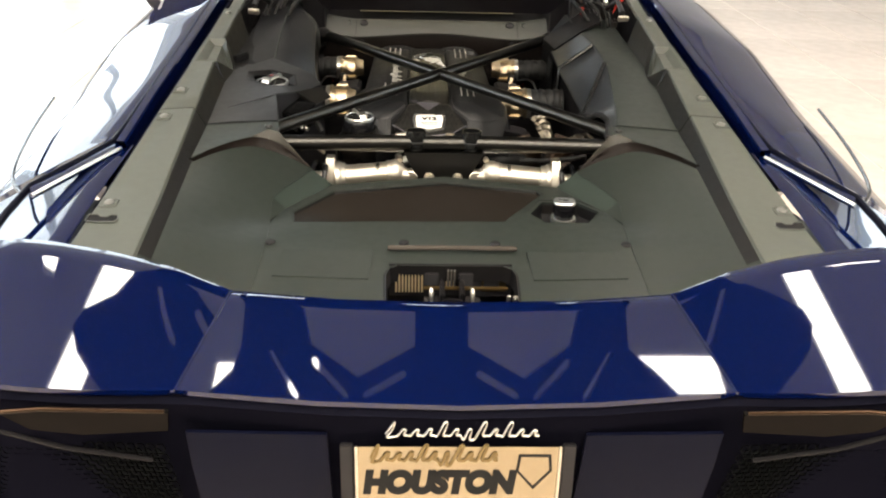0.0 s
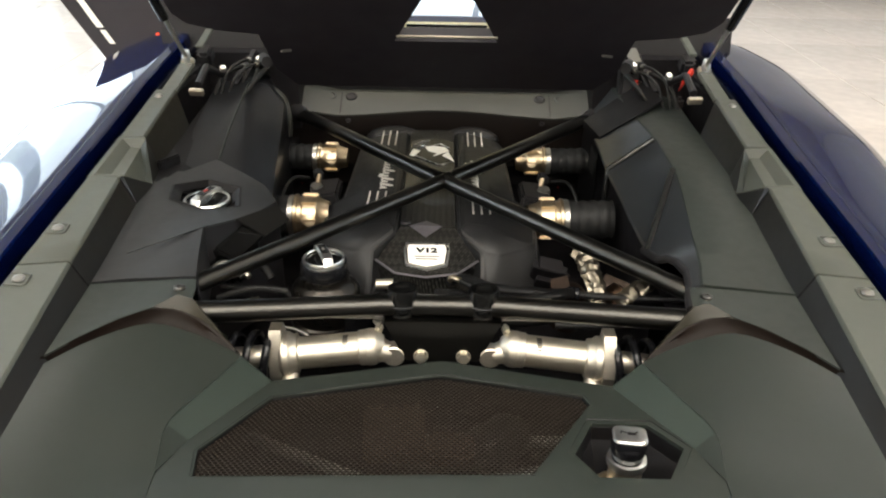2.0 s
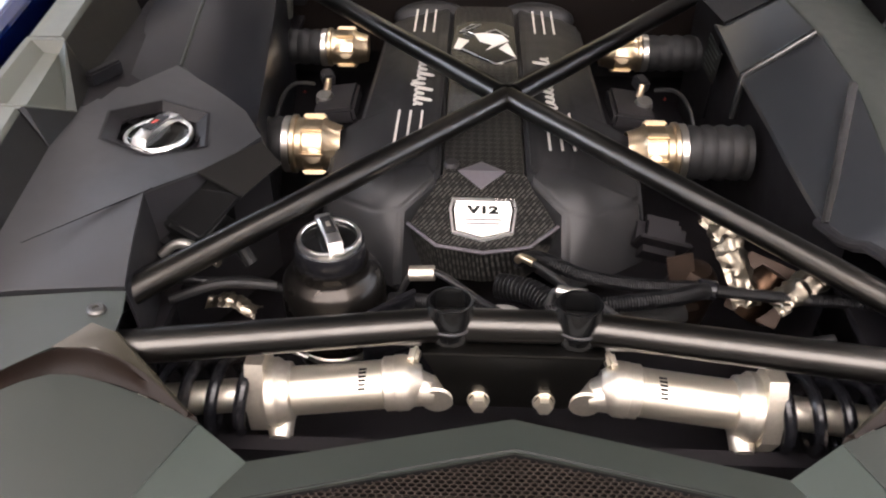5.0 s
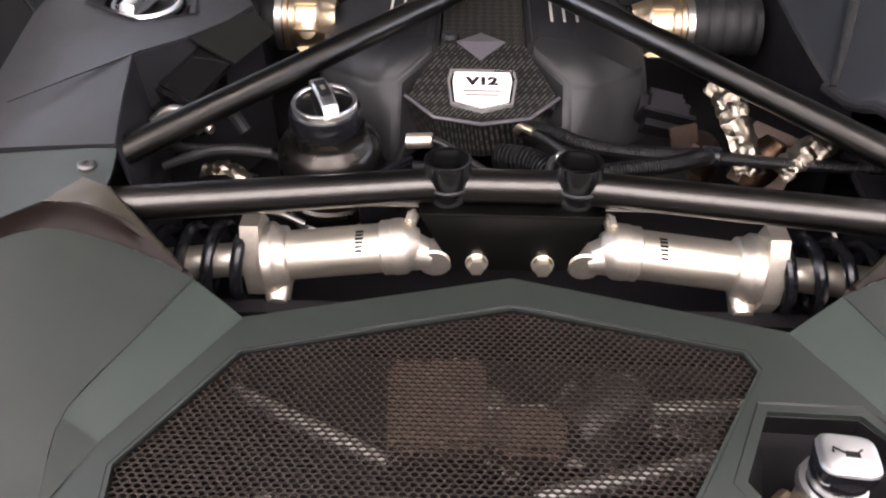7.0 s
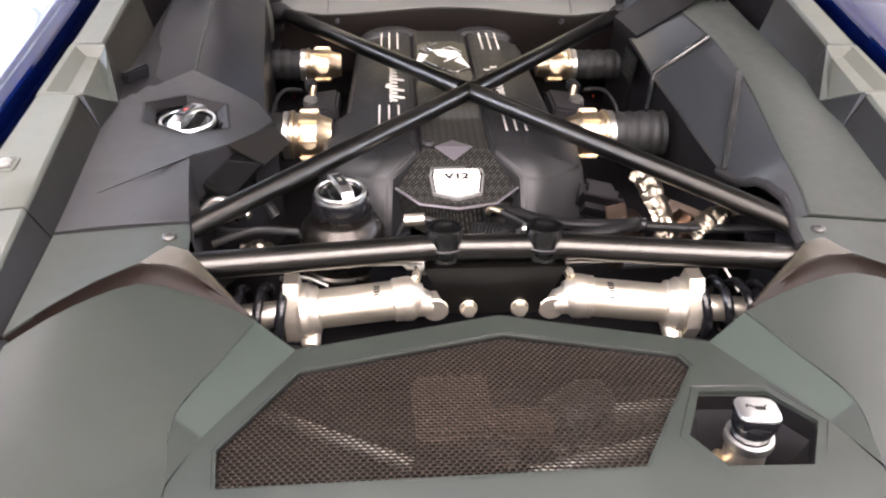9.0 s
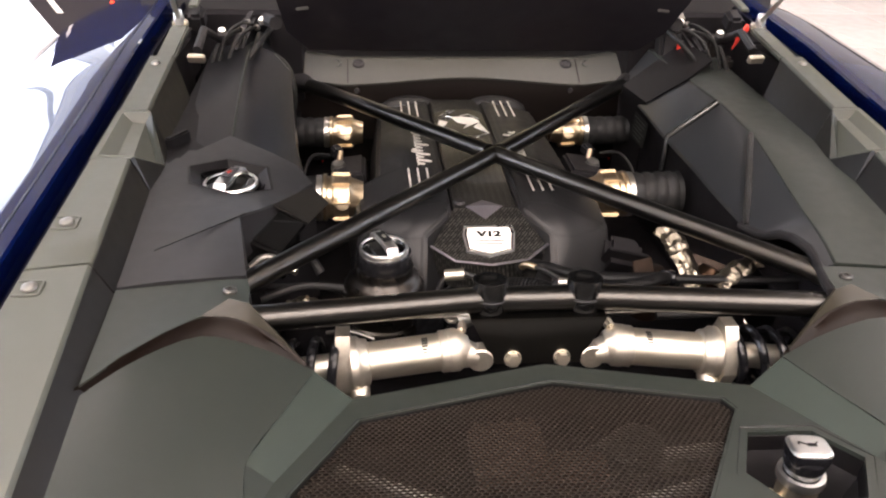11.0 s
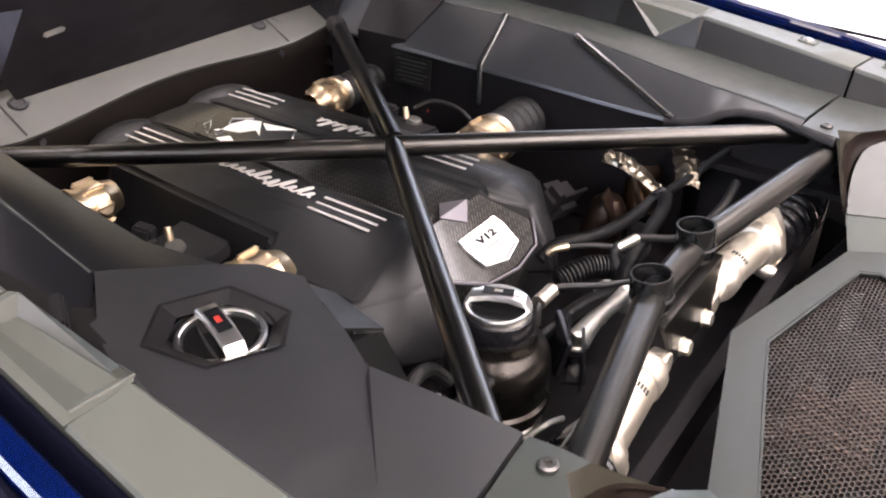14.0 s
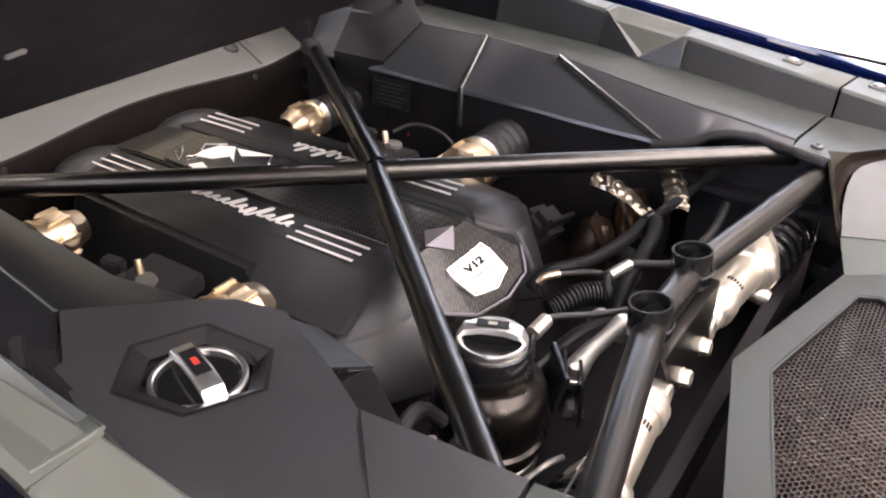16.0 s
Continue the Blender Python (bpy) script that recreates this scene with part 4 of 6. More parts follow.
def hump():
    """The valley between tray and rail, rising to the wheel-arch ridge."""
    inner = [(0.370, 1.15, 0.834), (0.366, 1.30, 0.842), (0.3625, 1.45, 0.8625), (0.3715, 1.562, 0.8555), (0.378, 1.645, 0.868), (0.345, 1.73, 0.868), (0.312, 1.810, 0.868)]
    outer = [(foot_x(y), y, foot_z(y)) for y in (1.15, 1.26, 1.36, 1.46, 1.55, 1.63, 1.70)]
    mids = []
    front = [(0.312, 1.810, 0.868), (0.36, 1.822, 0.888), (0.41, 1.828, 0.905), (0.45, 1.822, 0.918), (0.49, 1.79, 0.924), (0.53, 1.745, 0.926), (foot_x(1.70), 1.70, 0.925)]
    rows = []
    n = 13
    fr = smooth_rows([[p] for p in front], n)
    for i, (a, b) in enumerate(zip(inner, outer)):
        t = i / (len(inner) - 1)
        row = []
        for j, f in enumerate(np.linspace(0, 1, n)):
            p = Vector(a).lerp(Vector(b), f)
            p.z -= 0.012 * math.sin(math.pi * f) * (1 - t)
            q = Vector(fr[j][0])
            w = t ** 3
            flat = Vector(inner[-1]).lerp(Vector(outer[-1]), f)
            row.append(tuple(p + (q - flat) * w))
        rows.append(row)
    return solid(grid(smooth_rows(rows, 26)), 0.004)


both("arch_hump", hump, PANEL, "satin grey wheel-arch moulding", 40)


def arch_lip():
    """The overhang along the arch ridge, its undercut shade put into the colour."""
    top = [(0.565, 1.703, 0.934), (0.53, 1.752, 0.936), (0.49, 1.800, 0.937), (0.452, 1.838, 0.934), (0.415, 1.850, 0.926), (0.37, 1.840, 0.908), (0.322, 1.815, 0.876)]
    low = [(0.563, 1.702, 0.921), (0.53, 1.749, 0.921), (0.49, 1.794, 0.919), (0.45, 1.826, 0.913), (0.41, 1.832, 0.900), (0.36, 1.826, 0.883), (0.312, 1.812, 0.864)]
    t, l = smooth_rows([[p] for p in top], 20), smooth_rows([[p] for p in low], 20)
    rows = [[(a[0][0], a[0][1], a[0][2]), (a[0][0] + 0.002, a[0][1] - 0.003, a[0][2] - 0.003), (0.5 * (a[0][0] + b[0][0]), 0.5 * (a[0][1] + b[0][1]) + 0.004, 0.45 * a[0][2] + 0.55 * b[0][2]), b[0]] for a, b in zip(t, l)]
    return grid(rows)


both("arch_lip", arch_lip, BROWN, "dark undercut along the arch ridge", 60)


def facet():
    """The triangular facet inside the ridge, coloured by its brown reflection."""
    return solid(poly([(0.452, 1.840, 0.936), (0.420, 1.868, 0.944), (0.394, 1.858, 0.942), (0.322, 1.815, 0.872), (0.375, 1.842, 0.906), (0.415, 1.852, 0.926)], [(0, 1, 2, 5), (5, 2, 4), (4, 2, 3)]), 0.004)


both("ridge_facet", facet, TAN, "facet inside the arch ridge, its brown reflection painted on")


def strut_panel():
    """The panel with the round screw, over the damper's outer end."""
    pts = [(foot_x(1.705), 1.705, 0.935), (0.53, 1.754, 0.937), (0.49, 1.802, 0.938), (0.452, 1.840, 0.936), (0.420, 1.868, 0.944), (0.394, 1.858, 0.942), (0.396, 1.885, 0.944), (0.402, 1.914, 0.946), (0.428, 1.912, 0.947), (foot_x(1.90), 1.900, 0.941)]
    bm = poly(pts, [(0, 1, 9), (1, 2, 9), (2, 3, 9), (3, 4, 8, 9), (4, 5, 6), (4, 6, 7), (4, 7, 8)])
    return solid(bm, 0.003)


for pan in both("strut_panel", strut_panel, PANEL, "satin grey panel over the damper end", 25):
    s = 1 if pan.data.vertices[0].co.x > 0 else -1
    part("screw", lathe([(0.0, 0.0012), (0.003, 0.0012), (0.0035, 0.0030), (0.007, 0.0030), (0.0092, 0.0012), (0.0095, -0.002)], (0.421 * s, 1.884, 0.9465), (-0.05 * s, 0, 1), 16), DARKSTEEL, pan, "dark grey cross-head screw")


# rails: three lengths each with an oblique seam between the first two
def rail_length(y0, y1, n, s0=0.0, s1=0.0, side=False):
    rows = []
    for i, y in enumerate(np.linspace(y0, y1, n)):
        sk = s0 + (s1 - s0) * i / (n - 1)
        xo, xi, z, zf = rail_xo(y), rail_xi(y), rail_z(y), foot_z(y)
        if side:
            rows.append([(xi, y + sk, z - 0.0045), (xi - 0.019, y + sk, zf + 0.004), (xi - 0.025, y + sk, zf - 0.004)])
        else:
            rows.append([(xo, y, z - 0.03), (xo, y, z - 0.003), (xo - 0.003, y, z), (xi + 0.004, y + sk, z + 0.001), (xi + 0.0005, y + sk, z - 0.002), (xi - 0.0005, y + sk, z - 0.006)])
    return solid(grid(rows), 0.003)


def clip(y, dx=0.022, steel=True):
    """A square recess with a round fixing on the rail."""
    x, z = rail_xo(y) - dx, rail_z(y)
    return (lathe([(0.0, 0.005), (0.005, 0.0048), (0.009, 0.003), (0.010, 0.0005)], (x, y, z + 0.001), (0, -0.14, 1), 16),
            moved(tube([(0.017, -0.0145, 0), (-0.008, -0.0145, 0), (-0.0125, -0.0135, 0), (-0.0145, -0.0105, 0), (-0.0145, 0.0105, 0), (-0.0125, 0.0135, 0), (-0.008, 0.0145, 0), (0.017, 0.0145, 0)], 0.0019, 8), frame_of((x, y, z + 0.0006), (1, 0, 0), (0, 1, 0.14))))


for s in (1, -1):
    def sided(bm, s=s):
        return bm if s > 0 else mirrored(bm)
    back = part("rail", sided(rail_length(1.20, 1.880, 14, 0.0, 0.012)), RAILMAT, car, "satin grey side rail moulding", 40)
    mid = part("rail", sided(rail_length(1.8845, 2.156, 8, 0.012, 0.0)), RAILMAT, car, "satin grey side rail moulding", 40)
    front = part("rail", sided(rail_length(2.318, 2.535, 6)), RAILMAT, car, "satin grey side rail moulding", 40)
    part("rail_side", sided(rail_length(1.31, 1.880, 12, 0.0019, 0.012, True)), SIDEMAT, back, "shade-darkened inner face of the rail", 40)
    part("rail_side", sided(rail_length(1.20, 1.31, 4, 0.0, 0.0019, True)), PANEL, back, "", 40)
    part("rail_side", sided(rail_length(1.8845, 2.156, 8, 0.012, 0.0, True)), SIDEMAT, mid, "shade-darkened inner face of the rail", 40)
    part("rail_side", sided(rail_length(2.318, 2.535, 6, side=True)), SIDEMAT, front, "shade-darkened inner face of the rail", 40)
    for owner, y in ((back, 1.478), (back, 1.845), (mid, 1.985)):
        head, edge = clip(y)
        part("fixing", sided(head), DULL, owner, "round metal push fixing")
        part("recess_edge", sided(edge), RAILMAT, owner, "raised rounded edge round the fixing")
    slot = [(-0.028, -0.004), (-0.022, -0.012), (0.016, -0.013), (0.029, -0.009), (0.029, 0.012), (0.012, 0.012), (0.005, 0.004), (-0.006, 0.004), (-0.012, 0.011), (-0.024, 0.010)]
    # no hole is cut: a black plate shows the dark inside the slot
    part("slot", sided(moved(slab(slot, (), 0.003), frame_of((rail_xo(1.42) - 0.030, 1.42, rail_z(1.42) + 0.0012), (1, 0, 0), (0, 1, 0.11)))), DEEP, back, "dark plate for the slot's unlit hollow")
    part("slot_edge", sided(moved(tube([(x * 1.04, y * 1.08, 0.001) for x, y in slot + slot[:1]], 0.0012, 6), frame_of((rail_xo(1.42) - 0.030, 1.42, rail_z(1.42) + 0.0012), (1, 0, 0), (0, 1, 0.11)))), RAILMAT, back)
    part("screw", sided(lathe([(0.0, 0.006), (0.006, 0.005), (0.009, 0.001)], (0.628, 2.498, rail_z(2.498) + 0.001), (0, -0.15, 1), 14)), DULL, front)
    # triangular pull pocket between the lengths
    ya, yb, zc = 2.3095, 2.166, 0.0005
    A, B = Vector((0.6465, ya, rail_z(ya))), Vector((0.6000, ya, rail_z(ya)))
    C, D = Vector((0.5965, yb - 0.003, rail_z(yb) - 0.0005)), Vector((0.6515, yb, rail_z(yb)))
    A2, B2 = Vector((0.6305, 2.304, 1.0285)), Vector((0.6105, 2.302, 1.0280))
    C2, D2 = Vector((0.6030, 2.178, 1.0160)), Vector((0.6275, 2.180, 1.0165))
    E = Vector((0.5700, 2.2315, 0.9800))
    E2 = E + Vector((0.0115, -0.003, 0.004))
    o1, o2 = Vector((rail_xo(2.3165), 2.3165, rail_z(2.3165))), Vector((rail_xo(2.157), 2.157, rail_z(2.157)))
    i1, i2 = Vector((rail_xi(2.3165), 2.3165, rail_z(2.3165))), Vector((rail_xi(2.157), 2.157, rail_z(2.157)))
    f1, f2 = Vector((rail_xi(2.3165) - 0.024, 2.3165, foot_z(2.3165) - 0.004)), Vector((rail_xi(2.157) - 0.024, 2.157, foot_z(2.157) - 0.004))
    down = Vector((0, 0, -0.03))
    pts = [tuple(p) for p in (A, B, C, D, A2, B2, C2, D2, E, E2, o1, o2, i1, i2, o1 + down, o2 + down)]
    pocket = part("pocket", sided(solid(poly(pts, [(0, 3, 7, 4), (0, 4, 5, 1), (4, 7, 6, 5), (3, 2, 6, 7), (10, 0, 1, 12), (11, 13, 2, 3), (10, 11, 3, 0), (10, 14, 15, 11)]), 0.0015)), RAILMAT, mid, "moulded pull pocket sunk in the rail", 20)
    # faces of one moulded pocket, toned by the light on each
    part("pocket_face", sided(solid(poly([tuple(p) for p in (C, E, B, i1, f1, f2, i2)], [(2, 1, 4, 3), (1, 5, 4), (0, 6, 5, 1)]), 0.0015)), SIDEMAT, pocket, "shade-darkened inner face of the pocket", 20)
    part("pocket_floor", sided(solid(poly([tuple(p) for p in (B2, C2, E2, C, E)], [(0, 1, 2), (1, 3, 4, 2)]), 0.0015)), RAILMAT, pocket, "pale floor of the pocket", 20)
    part("pocket_wall", sided(solid(poly([tuple(p) for p in (B, B2, E2, E)], [(0, 1, 2, 3)]), 0.0015)), PANEL, pocket)
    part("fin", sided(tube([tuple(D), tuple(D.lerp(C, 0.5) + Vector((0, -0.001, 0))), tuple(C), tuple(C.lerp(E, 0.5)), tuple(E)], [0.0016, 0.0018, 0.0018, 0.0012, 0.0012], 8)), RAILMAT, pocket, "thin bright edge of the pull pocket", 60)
    step_z = rail_z(2.6)
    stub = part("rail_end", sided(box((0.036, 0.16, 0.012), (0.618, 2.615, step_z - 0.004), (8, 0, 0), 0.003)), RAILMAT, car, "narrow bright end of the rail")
    part("end_cap", sided(box((0.030, 0.02, 0.014), (0.618, 2.70, step_z + 0.014), (8, 0, 0), 0.003)), ZINC, stub)


# right-hand bay side: ledge, sloping wall with two ribs, drop into the bay
ys = [1.916, 1.945, 1.97, 2.01, 2.035, 2.055, 2.075, 2.12, 2.18, 2.25, 2.33, 2.48, 2.62, 2.86]
crest = [(0.420, 0.9500), (0.426, 0.9520), (0.432, 0.9535), (0.438, 0.9565), (0.442, 0.9580), (0.444, 0.9595), (0.446, 0.9605), (0.452, 0.9640), (0.460, 0.9690), (0.468, 0.9770), (0.474, 0.9870), (0.470, 0.9990), (0.450, 1.008), (0.43, 1.015)]
slope = [(0.407, 0.944), (0.412, 0.947), (0.415, 0.950), (0.407, 0.9495), (0.400, 0.943), (0.395, 0.930), (0.389, 0.922), (0.378, 0.916), (0.376, 0.917), (0.373, 0.920), (0.372, 0.924), (0.366, 0.930), (0.370, 0.932), (0.375, 0.933)]
rows = [[(foot_x(y), y - (0.013 if y < 1.92 else 0), foot_z(y) + 0.001), (0.5 * (foot_x(y) + c[0]), y - (0.006 if y < 1.92 else 0), 0.5 * (foot_z(y) + c[1]) + 0.001), (c[0] + 0.004, y, c[1] + 0.0005), (c[0] + 0.001, y, c[1] - 0.0005), (c[0], y, c[1] - 0.003)] for y, c in zip(ys, crest)]
side_r = part("bay_side", solid(grid(rows), 0.004), PANEL, car, "moulded bay side with a sloping ribbed wall", 20)
rows = [[(c[0] + 0.001, y, c[1] - 0.002), (0.5 * (c[0] + l[0]), y, 0.5 * (c[1] + l[1]) - 0.001), (l[0], y, l[1]), (l[0] - 0.002, y, l[1] - 0.006)] for y, c, l in zip(ys, crest, slope)]
part("slope_face", solid(grid(rows), 0.004), SLOPEMAT, side_r, "dark sloping face under the ledge", 20)
part("bay_seal", tube([(0.392, 1.862, 0.934), (0.396, 1.89, 0.936), (0.402, 1.912, 0.938)] + [(l[0] - 0.003, y, l[1] - 0.007) for y, l in zip(ys[:8], slope[:8])], 0.0075, 10), BLACK, side_r, "black rubber edge of the tube opening")
part("rib", moved(box((0.268, 0.0115, 0.012), bevel=0.003), frame_of((0.4250, 2.224, 0.9505), (0.089, 0.222, 0.068), (-0.93, 0.36, 0.03))), RIBMAT, side_r, "pale satin rib")
part("rib", tube([(0.462, 2.486, 1.002), (0.415, 2.482, 0.968), (0.368, 2.478, 0.934), (0.366, 2.478, 0.86)], 0.0066, 12), RIBMAT, side_r)
part("wall_plate", poly([(0.394, 2.075, 0.915), (0.386, 2.12, 0.910), (0.375, 2.3, 0.917), (0.369, 2.48, 0.925), (0.373, 2.62, 0.927), (0.378, 2.86, 0.93), (0.38, 2.86, 0.68), (0.394, 2.075, 0.68)], [(0, 1, 2, 3, 4, 5, 6, 7)]), DEEP, side_r, "dark inner wall of the bay")
label_plate = part("rating_label", moved(slab([(-0.045, -0.028), (0.045, -0.028), (0.045, 0.028), (-0.045, 0.028)], (), 0.001), frame_of((0.359, 2.63, 0.892), (0, -1, 0), (0.1, 0, 1))), INK, side_r, "black rating label with faint lines")
for k in range(6):
    part("label_line", box((0.075 - 0.012 * (k % 3), 0.0025, 0.0006), (-0.004 + 0.004 * (k % 2), 0.02 - 0.008 * k, 0.0006)), PANEL, label_plate)
for c in label_plate.children:
    c.matrix_world = frame_of((0.359, 2.63, 0.892), (0, -1, 0), (0.1, 0, 1)) @ c.matrix_world

# left-hand bay side: plateau with the oil filler, an opening beside it, and a boxed duct in front
CAP = (-0.466, 2.226)


def plateau_z(x, y):
    if y > 2.222:
        flat = min(1.0, (y - 2.222) / 0.08)
        return 0.958 - (0.17 - 0.15 * flat) * (x + 0.469) + 0.077 * (y - 2.222)
    return 0.958 - 0.17 * (x + 0.469) - 0.10 * (y - 2.222)


pl = [(-foot_x(1.904), 1.904), (-0.404, 1.918), (-0.410, 1.95), (-0.416, 1.985), (-0.430, 2.068), (-0.388, 2.135), (-0.360, 2.190), (-0.334, 2.243), (-0.362, 2.285), (-0.487, 2.395), (-0.535, 2.32), (-foot_x(2.3), 2.30), (-foot_x(2.1), 2.10)]
cap_ring = [(CAP[0] + x, CAP[1] + y) for x, y in ngon(6, 0.0715, 0.715)]


def left_place(x, y):
    near = min(1.0, max(0.0, (-x - 0.52) / 0.048))
    z = plateau_z(x, y)
    if y < 2.06:
        z = lerp_curve([(1.904, 0.946), (2.06, z)], y)
    return (x, y, z * (1 - near) + (foot_z(y) + 0.001) * near)


part("duct_step", box((0.056, 0.014, 0.022), (-0.566, 2.326, 0.990), (0, 0, 62), 0.003), PANEL_DARK, car, "dark moulded step beside the duct")
side_l = part("bay_side", slab(dense(pl, 0.05), [cap_ring], 0.02, left_place), PLATEAU, car, "moulded bay side with an oil filler recess", 25)
# thin black sliver set proud, drawing the shade along a soft crease
fold = [left_place(x, y) for x, y in ((-0.4235, 2.078), (-0.4275, 2.068), (-0.533, 1.970))]
part("plateau_crease", poly([(x, y, z - 0.0004) for x, y, z in fold] + [(x, y, z + h) for (x, y, z), h in zip(fold, (0.0012, 0.0009, 0.0005))], [(3, 4, 5), (0, 3, 5, 2), (1, 2, 5, 4), (0, 1, 4, 3)]), DEEP, side_l, "dark sliver for the shade of the plateau's crease")
wall_l = [(-0.404, 1.918), (-0.410, 1.95), (-0.416, 1.985), (-0.430, 2.068), (-0.388, 2.135), (-0.360, 2.190), (-0.334, 2.243), (-0.362, 2.285)]
# facet of the plateau, given the shaded colour to keep it dark
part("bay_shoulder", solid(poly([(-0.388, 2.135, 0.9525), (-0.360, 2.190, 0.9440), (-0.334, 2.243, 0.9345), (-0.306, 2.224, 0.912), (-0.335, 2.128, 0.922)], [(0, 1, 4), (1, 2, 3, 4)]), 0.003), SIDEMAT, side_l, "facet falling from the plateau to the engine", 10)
part("bay_wall", solid(grid([[left_place(x, y)[:2] + (left_place(x, y)[2] - 0.004,), (x + 0.004, y, 0.90), (x + 0.004, y, 0.72)] for x, y in wall_l]), 0.003), BLACK, side_l, "", 25)
rows = []
for (x, y), dz in zip(cap_ring + cap_ring[:1], [0] * 7):
    z = left_place(x, y)[2]
    d = Vector((x - CAP[0], y - CAP[1])) / 0.06
    rows.append([(x + 0.004 * d.x, y + 0.004 * d.y, z + 0.0008), (x, y, z + 0.001), (x - 0.015 * d.x, y - 0.015 * d.y, z - 0.008)])
# chamfer and floor darker than the plateau: recess shade in the colour
part("filler_recess", grid(rows), PANEL_DARK, side_l, "chamfered hexagonal filler recess", 25)
floor_ring = [(CAP[0] + 0.90 * (x - CAP[0]), CAP[1] + 0.90 * (y - CAP[1])) for x, y in cap_ring]
part("recess_floor", slab(floor_ring, [[(CAP[0] + x, CAP[1] + y) for x, y in ngon(36, 0.0555)]], 0.003, lambda x, y: (x, y, left_place(x, y)[2] - 0.007)), BLACK, side_l)
part("recess_well", lathe([(0.0555, 0.0), (0.0545, -0.03), (0.0, -0.032)], (CAP[0], CAP[1], plateau_z(*CAP) - 0.009), seg=36), BLACK, side_l, "dark round well under the filler cap")


def filler_cap(at, r, turn, red, parent):
    """A chrome-rimmed cap with a bar handle."""
    z = Vector((0, 0, 1))
    base = part("filler_cap", lathe([(0.0, -0.002), (r * 0.80, -0.002), (r * 0.9, 0.002), (r * 0.9, -0.03)], at, seg=36), SOCKET, parent, "black filler cap with chrome rim and grip")
    part("rim", lathe([(r * 0.86, 0.0), (r * 0.89, 0.003), (r * 0.96, 0.003), (r, 0.0), (r * 0.98, -0.006)], at, seg=40), CHROME, base)
    m = Matrix.Translation(at) @ pose(0, 0, 0, 0, 0, turn)
    wide = r * 0.23
    prof = [(-r * 0.98, 0.001), (-r * 0.8, 0.014), (-r * 0.3, 0.0185), (r * 0.3, 0.0185), (r * 0.8, 0.014), (r * 0.98, 0.001)]
    rows = [[(y, -wide, z - 0.008), (y, -wide, z - 0.001), (y, -wide + 0.002, z), (y, wide - 0.002, z), (y, wide, z - 0.001), (y, wide, z - 0.008)] for y, z in prof]
    part("grip", moved(grid(rows), m), CHROME, base, "", 30)
    part("grip_inset", moved(box((r * 0.9, wide * 1.5, 0.001), (0, 0, 0.0192), bevel=0.0003), m), INK if not red else GLOSSBLACK, base)
    part("mark", moved(box((r * 0.24, wide * 0.55, 0.0006), (0, 0, 0.0199)), m), CAPRED if red else ZINC, base, "small plain symbol shape")
    return base


filler_cap((CAP[0], CAP[1], 0.951), 0.0455, 71, True, car)
# duct box and upper trim in front of the plateau
DUCT = [[(-0.560, 2.30, 0.968), (-0.484, 2.402, 0.964), (-0.420, 2.352, 0.942), (-0.352, 2.290, 0.932), (-0.348, 2.292, 0.92), (-0.345, 2.30, 0.76)],
        [(-0.566, 2.45, 0.985), (-0.486, 2.52, 0.996), (-0.432, 2.50, 0.968), (-0.378, 2.47, 0.928), (-0.374, 2.47, 0.915), (-0.372, 2.47, 0.75)],
        [(-0.572, 2.60, 1.005), (-0.488, 2.66, 1.024), (-0.440, 2.645, 1.000), (-0.392, 2.63, 0.962), (-0.388, 2.63, 0.945), (-0.386, 2.63, 0.75)],
        [(-0.576, 2.72, 1.02), (-0.486, 2.765, 1.046), (-0.440, 2.755, 1.030), (-0.402, 2.735, 0.992), (-0.397, 2.735, 0.975), (-0.396, 2.735, 0.75)],
        [(-0.576, 2.82, 1.02), (-0.470, 2.85, 1.040), (-0.450, 2.85, 1.010), (-0.420, 2.84, 0.975), (-0.416, 2.84, 0.960), (-0.416, 2.84, 0.75)]]
duct = part("duct_box", solid(grid(DUCT), 0.003), PANEL_SHEEN, car, "dark angular air duct beside the engine", 22)
# beam grey used here for the beam's reflection in the duct's end
part("duct_end", tube([(-0.486, 2.835, 1.004), (-0.455, 2.822, 0.996), (-0.430, 2.812, 0.970), (-0.416, 2.800, 0.930), (-0.412, 2.795, 0.885)], [0.012, 0.020, 0.024, 0.020, 0.012], 14, smooth=16), BEAMMAT, duct, "rounded end of the duct, pale for a reflection", 60)
part("duct_bead", tube([(-0.486, 2.405, 0.965), (-0.488, 2.53, 0.998), (-0.489, 2.66, 1.0255), (-0.487, 2.765, 1.047)], 0.0028, 8), PANEL, duct)
part("duct_bead", tube([(-0.482, 2.400, 0.9645), (-0.420, 2.351, 0.943), (-0.356, 2.290, 0.933)], 0.0025, 8), PANEL, duct)
part("duct_box", solid(poly([(0.378, 2.66, 0.945), (0.352, 2.76, 0.955), (0.50, 2.80, 1.05), (0.53, 2.70, 1.03), (0.45, 2.62, 1.012), (0.376, 2.66, 0.76), (0.352, 2.76, 0.76)],
                            [(0, 1, 2, 3, 4), (0, 1, 6, 5)]), 0.004), PANEL_DARK, car, "dark angular air duct beside the engine", 20)
part("inner_sill", solid(grid([[(-foot_x(y) - 0.004, y, foot_z(y) + 0.002), (-0.555, y, foot_z(y) - 0.004), (-0.50, y, foot_z(y) - 0.03)] for y in (2.25, 2.4, 2.55, 2.7, 2.86)]), 0.003), PANEL_DARK, car, "dark sill beside the rail")
# black block added so that no bright gap shows past the hinge
both("hinge_housing", lambda: box((0.37, 0.15, 0.15), (0.565, 2.985, 1.115), (-12, 0, 0), 0.02), BLACK, "black block added to close the gap behind the hinge")
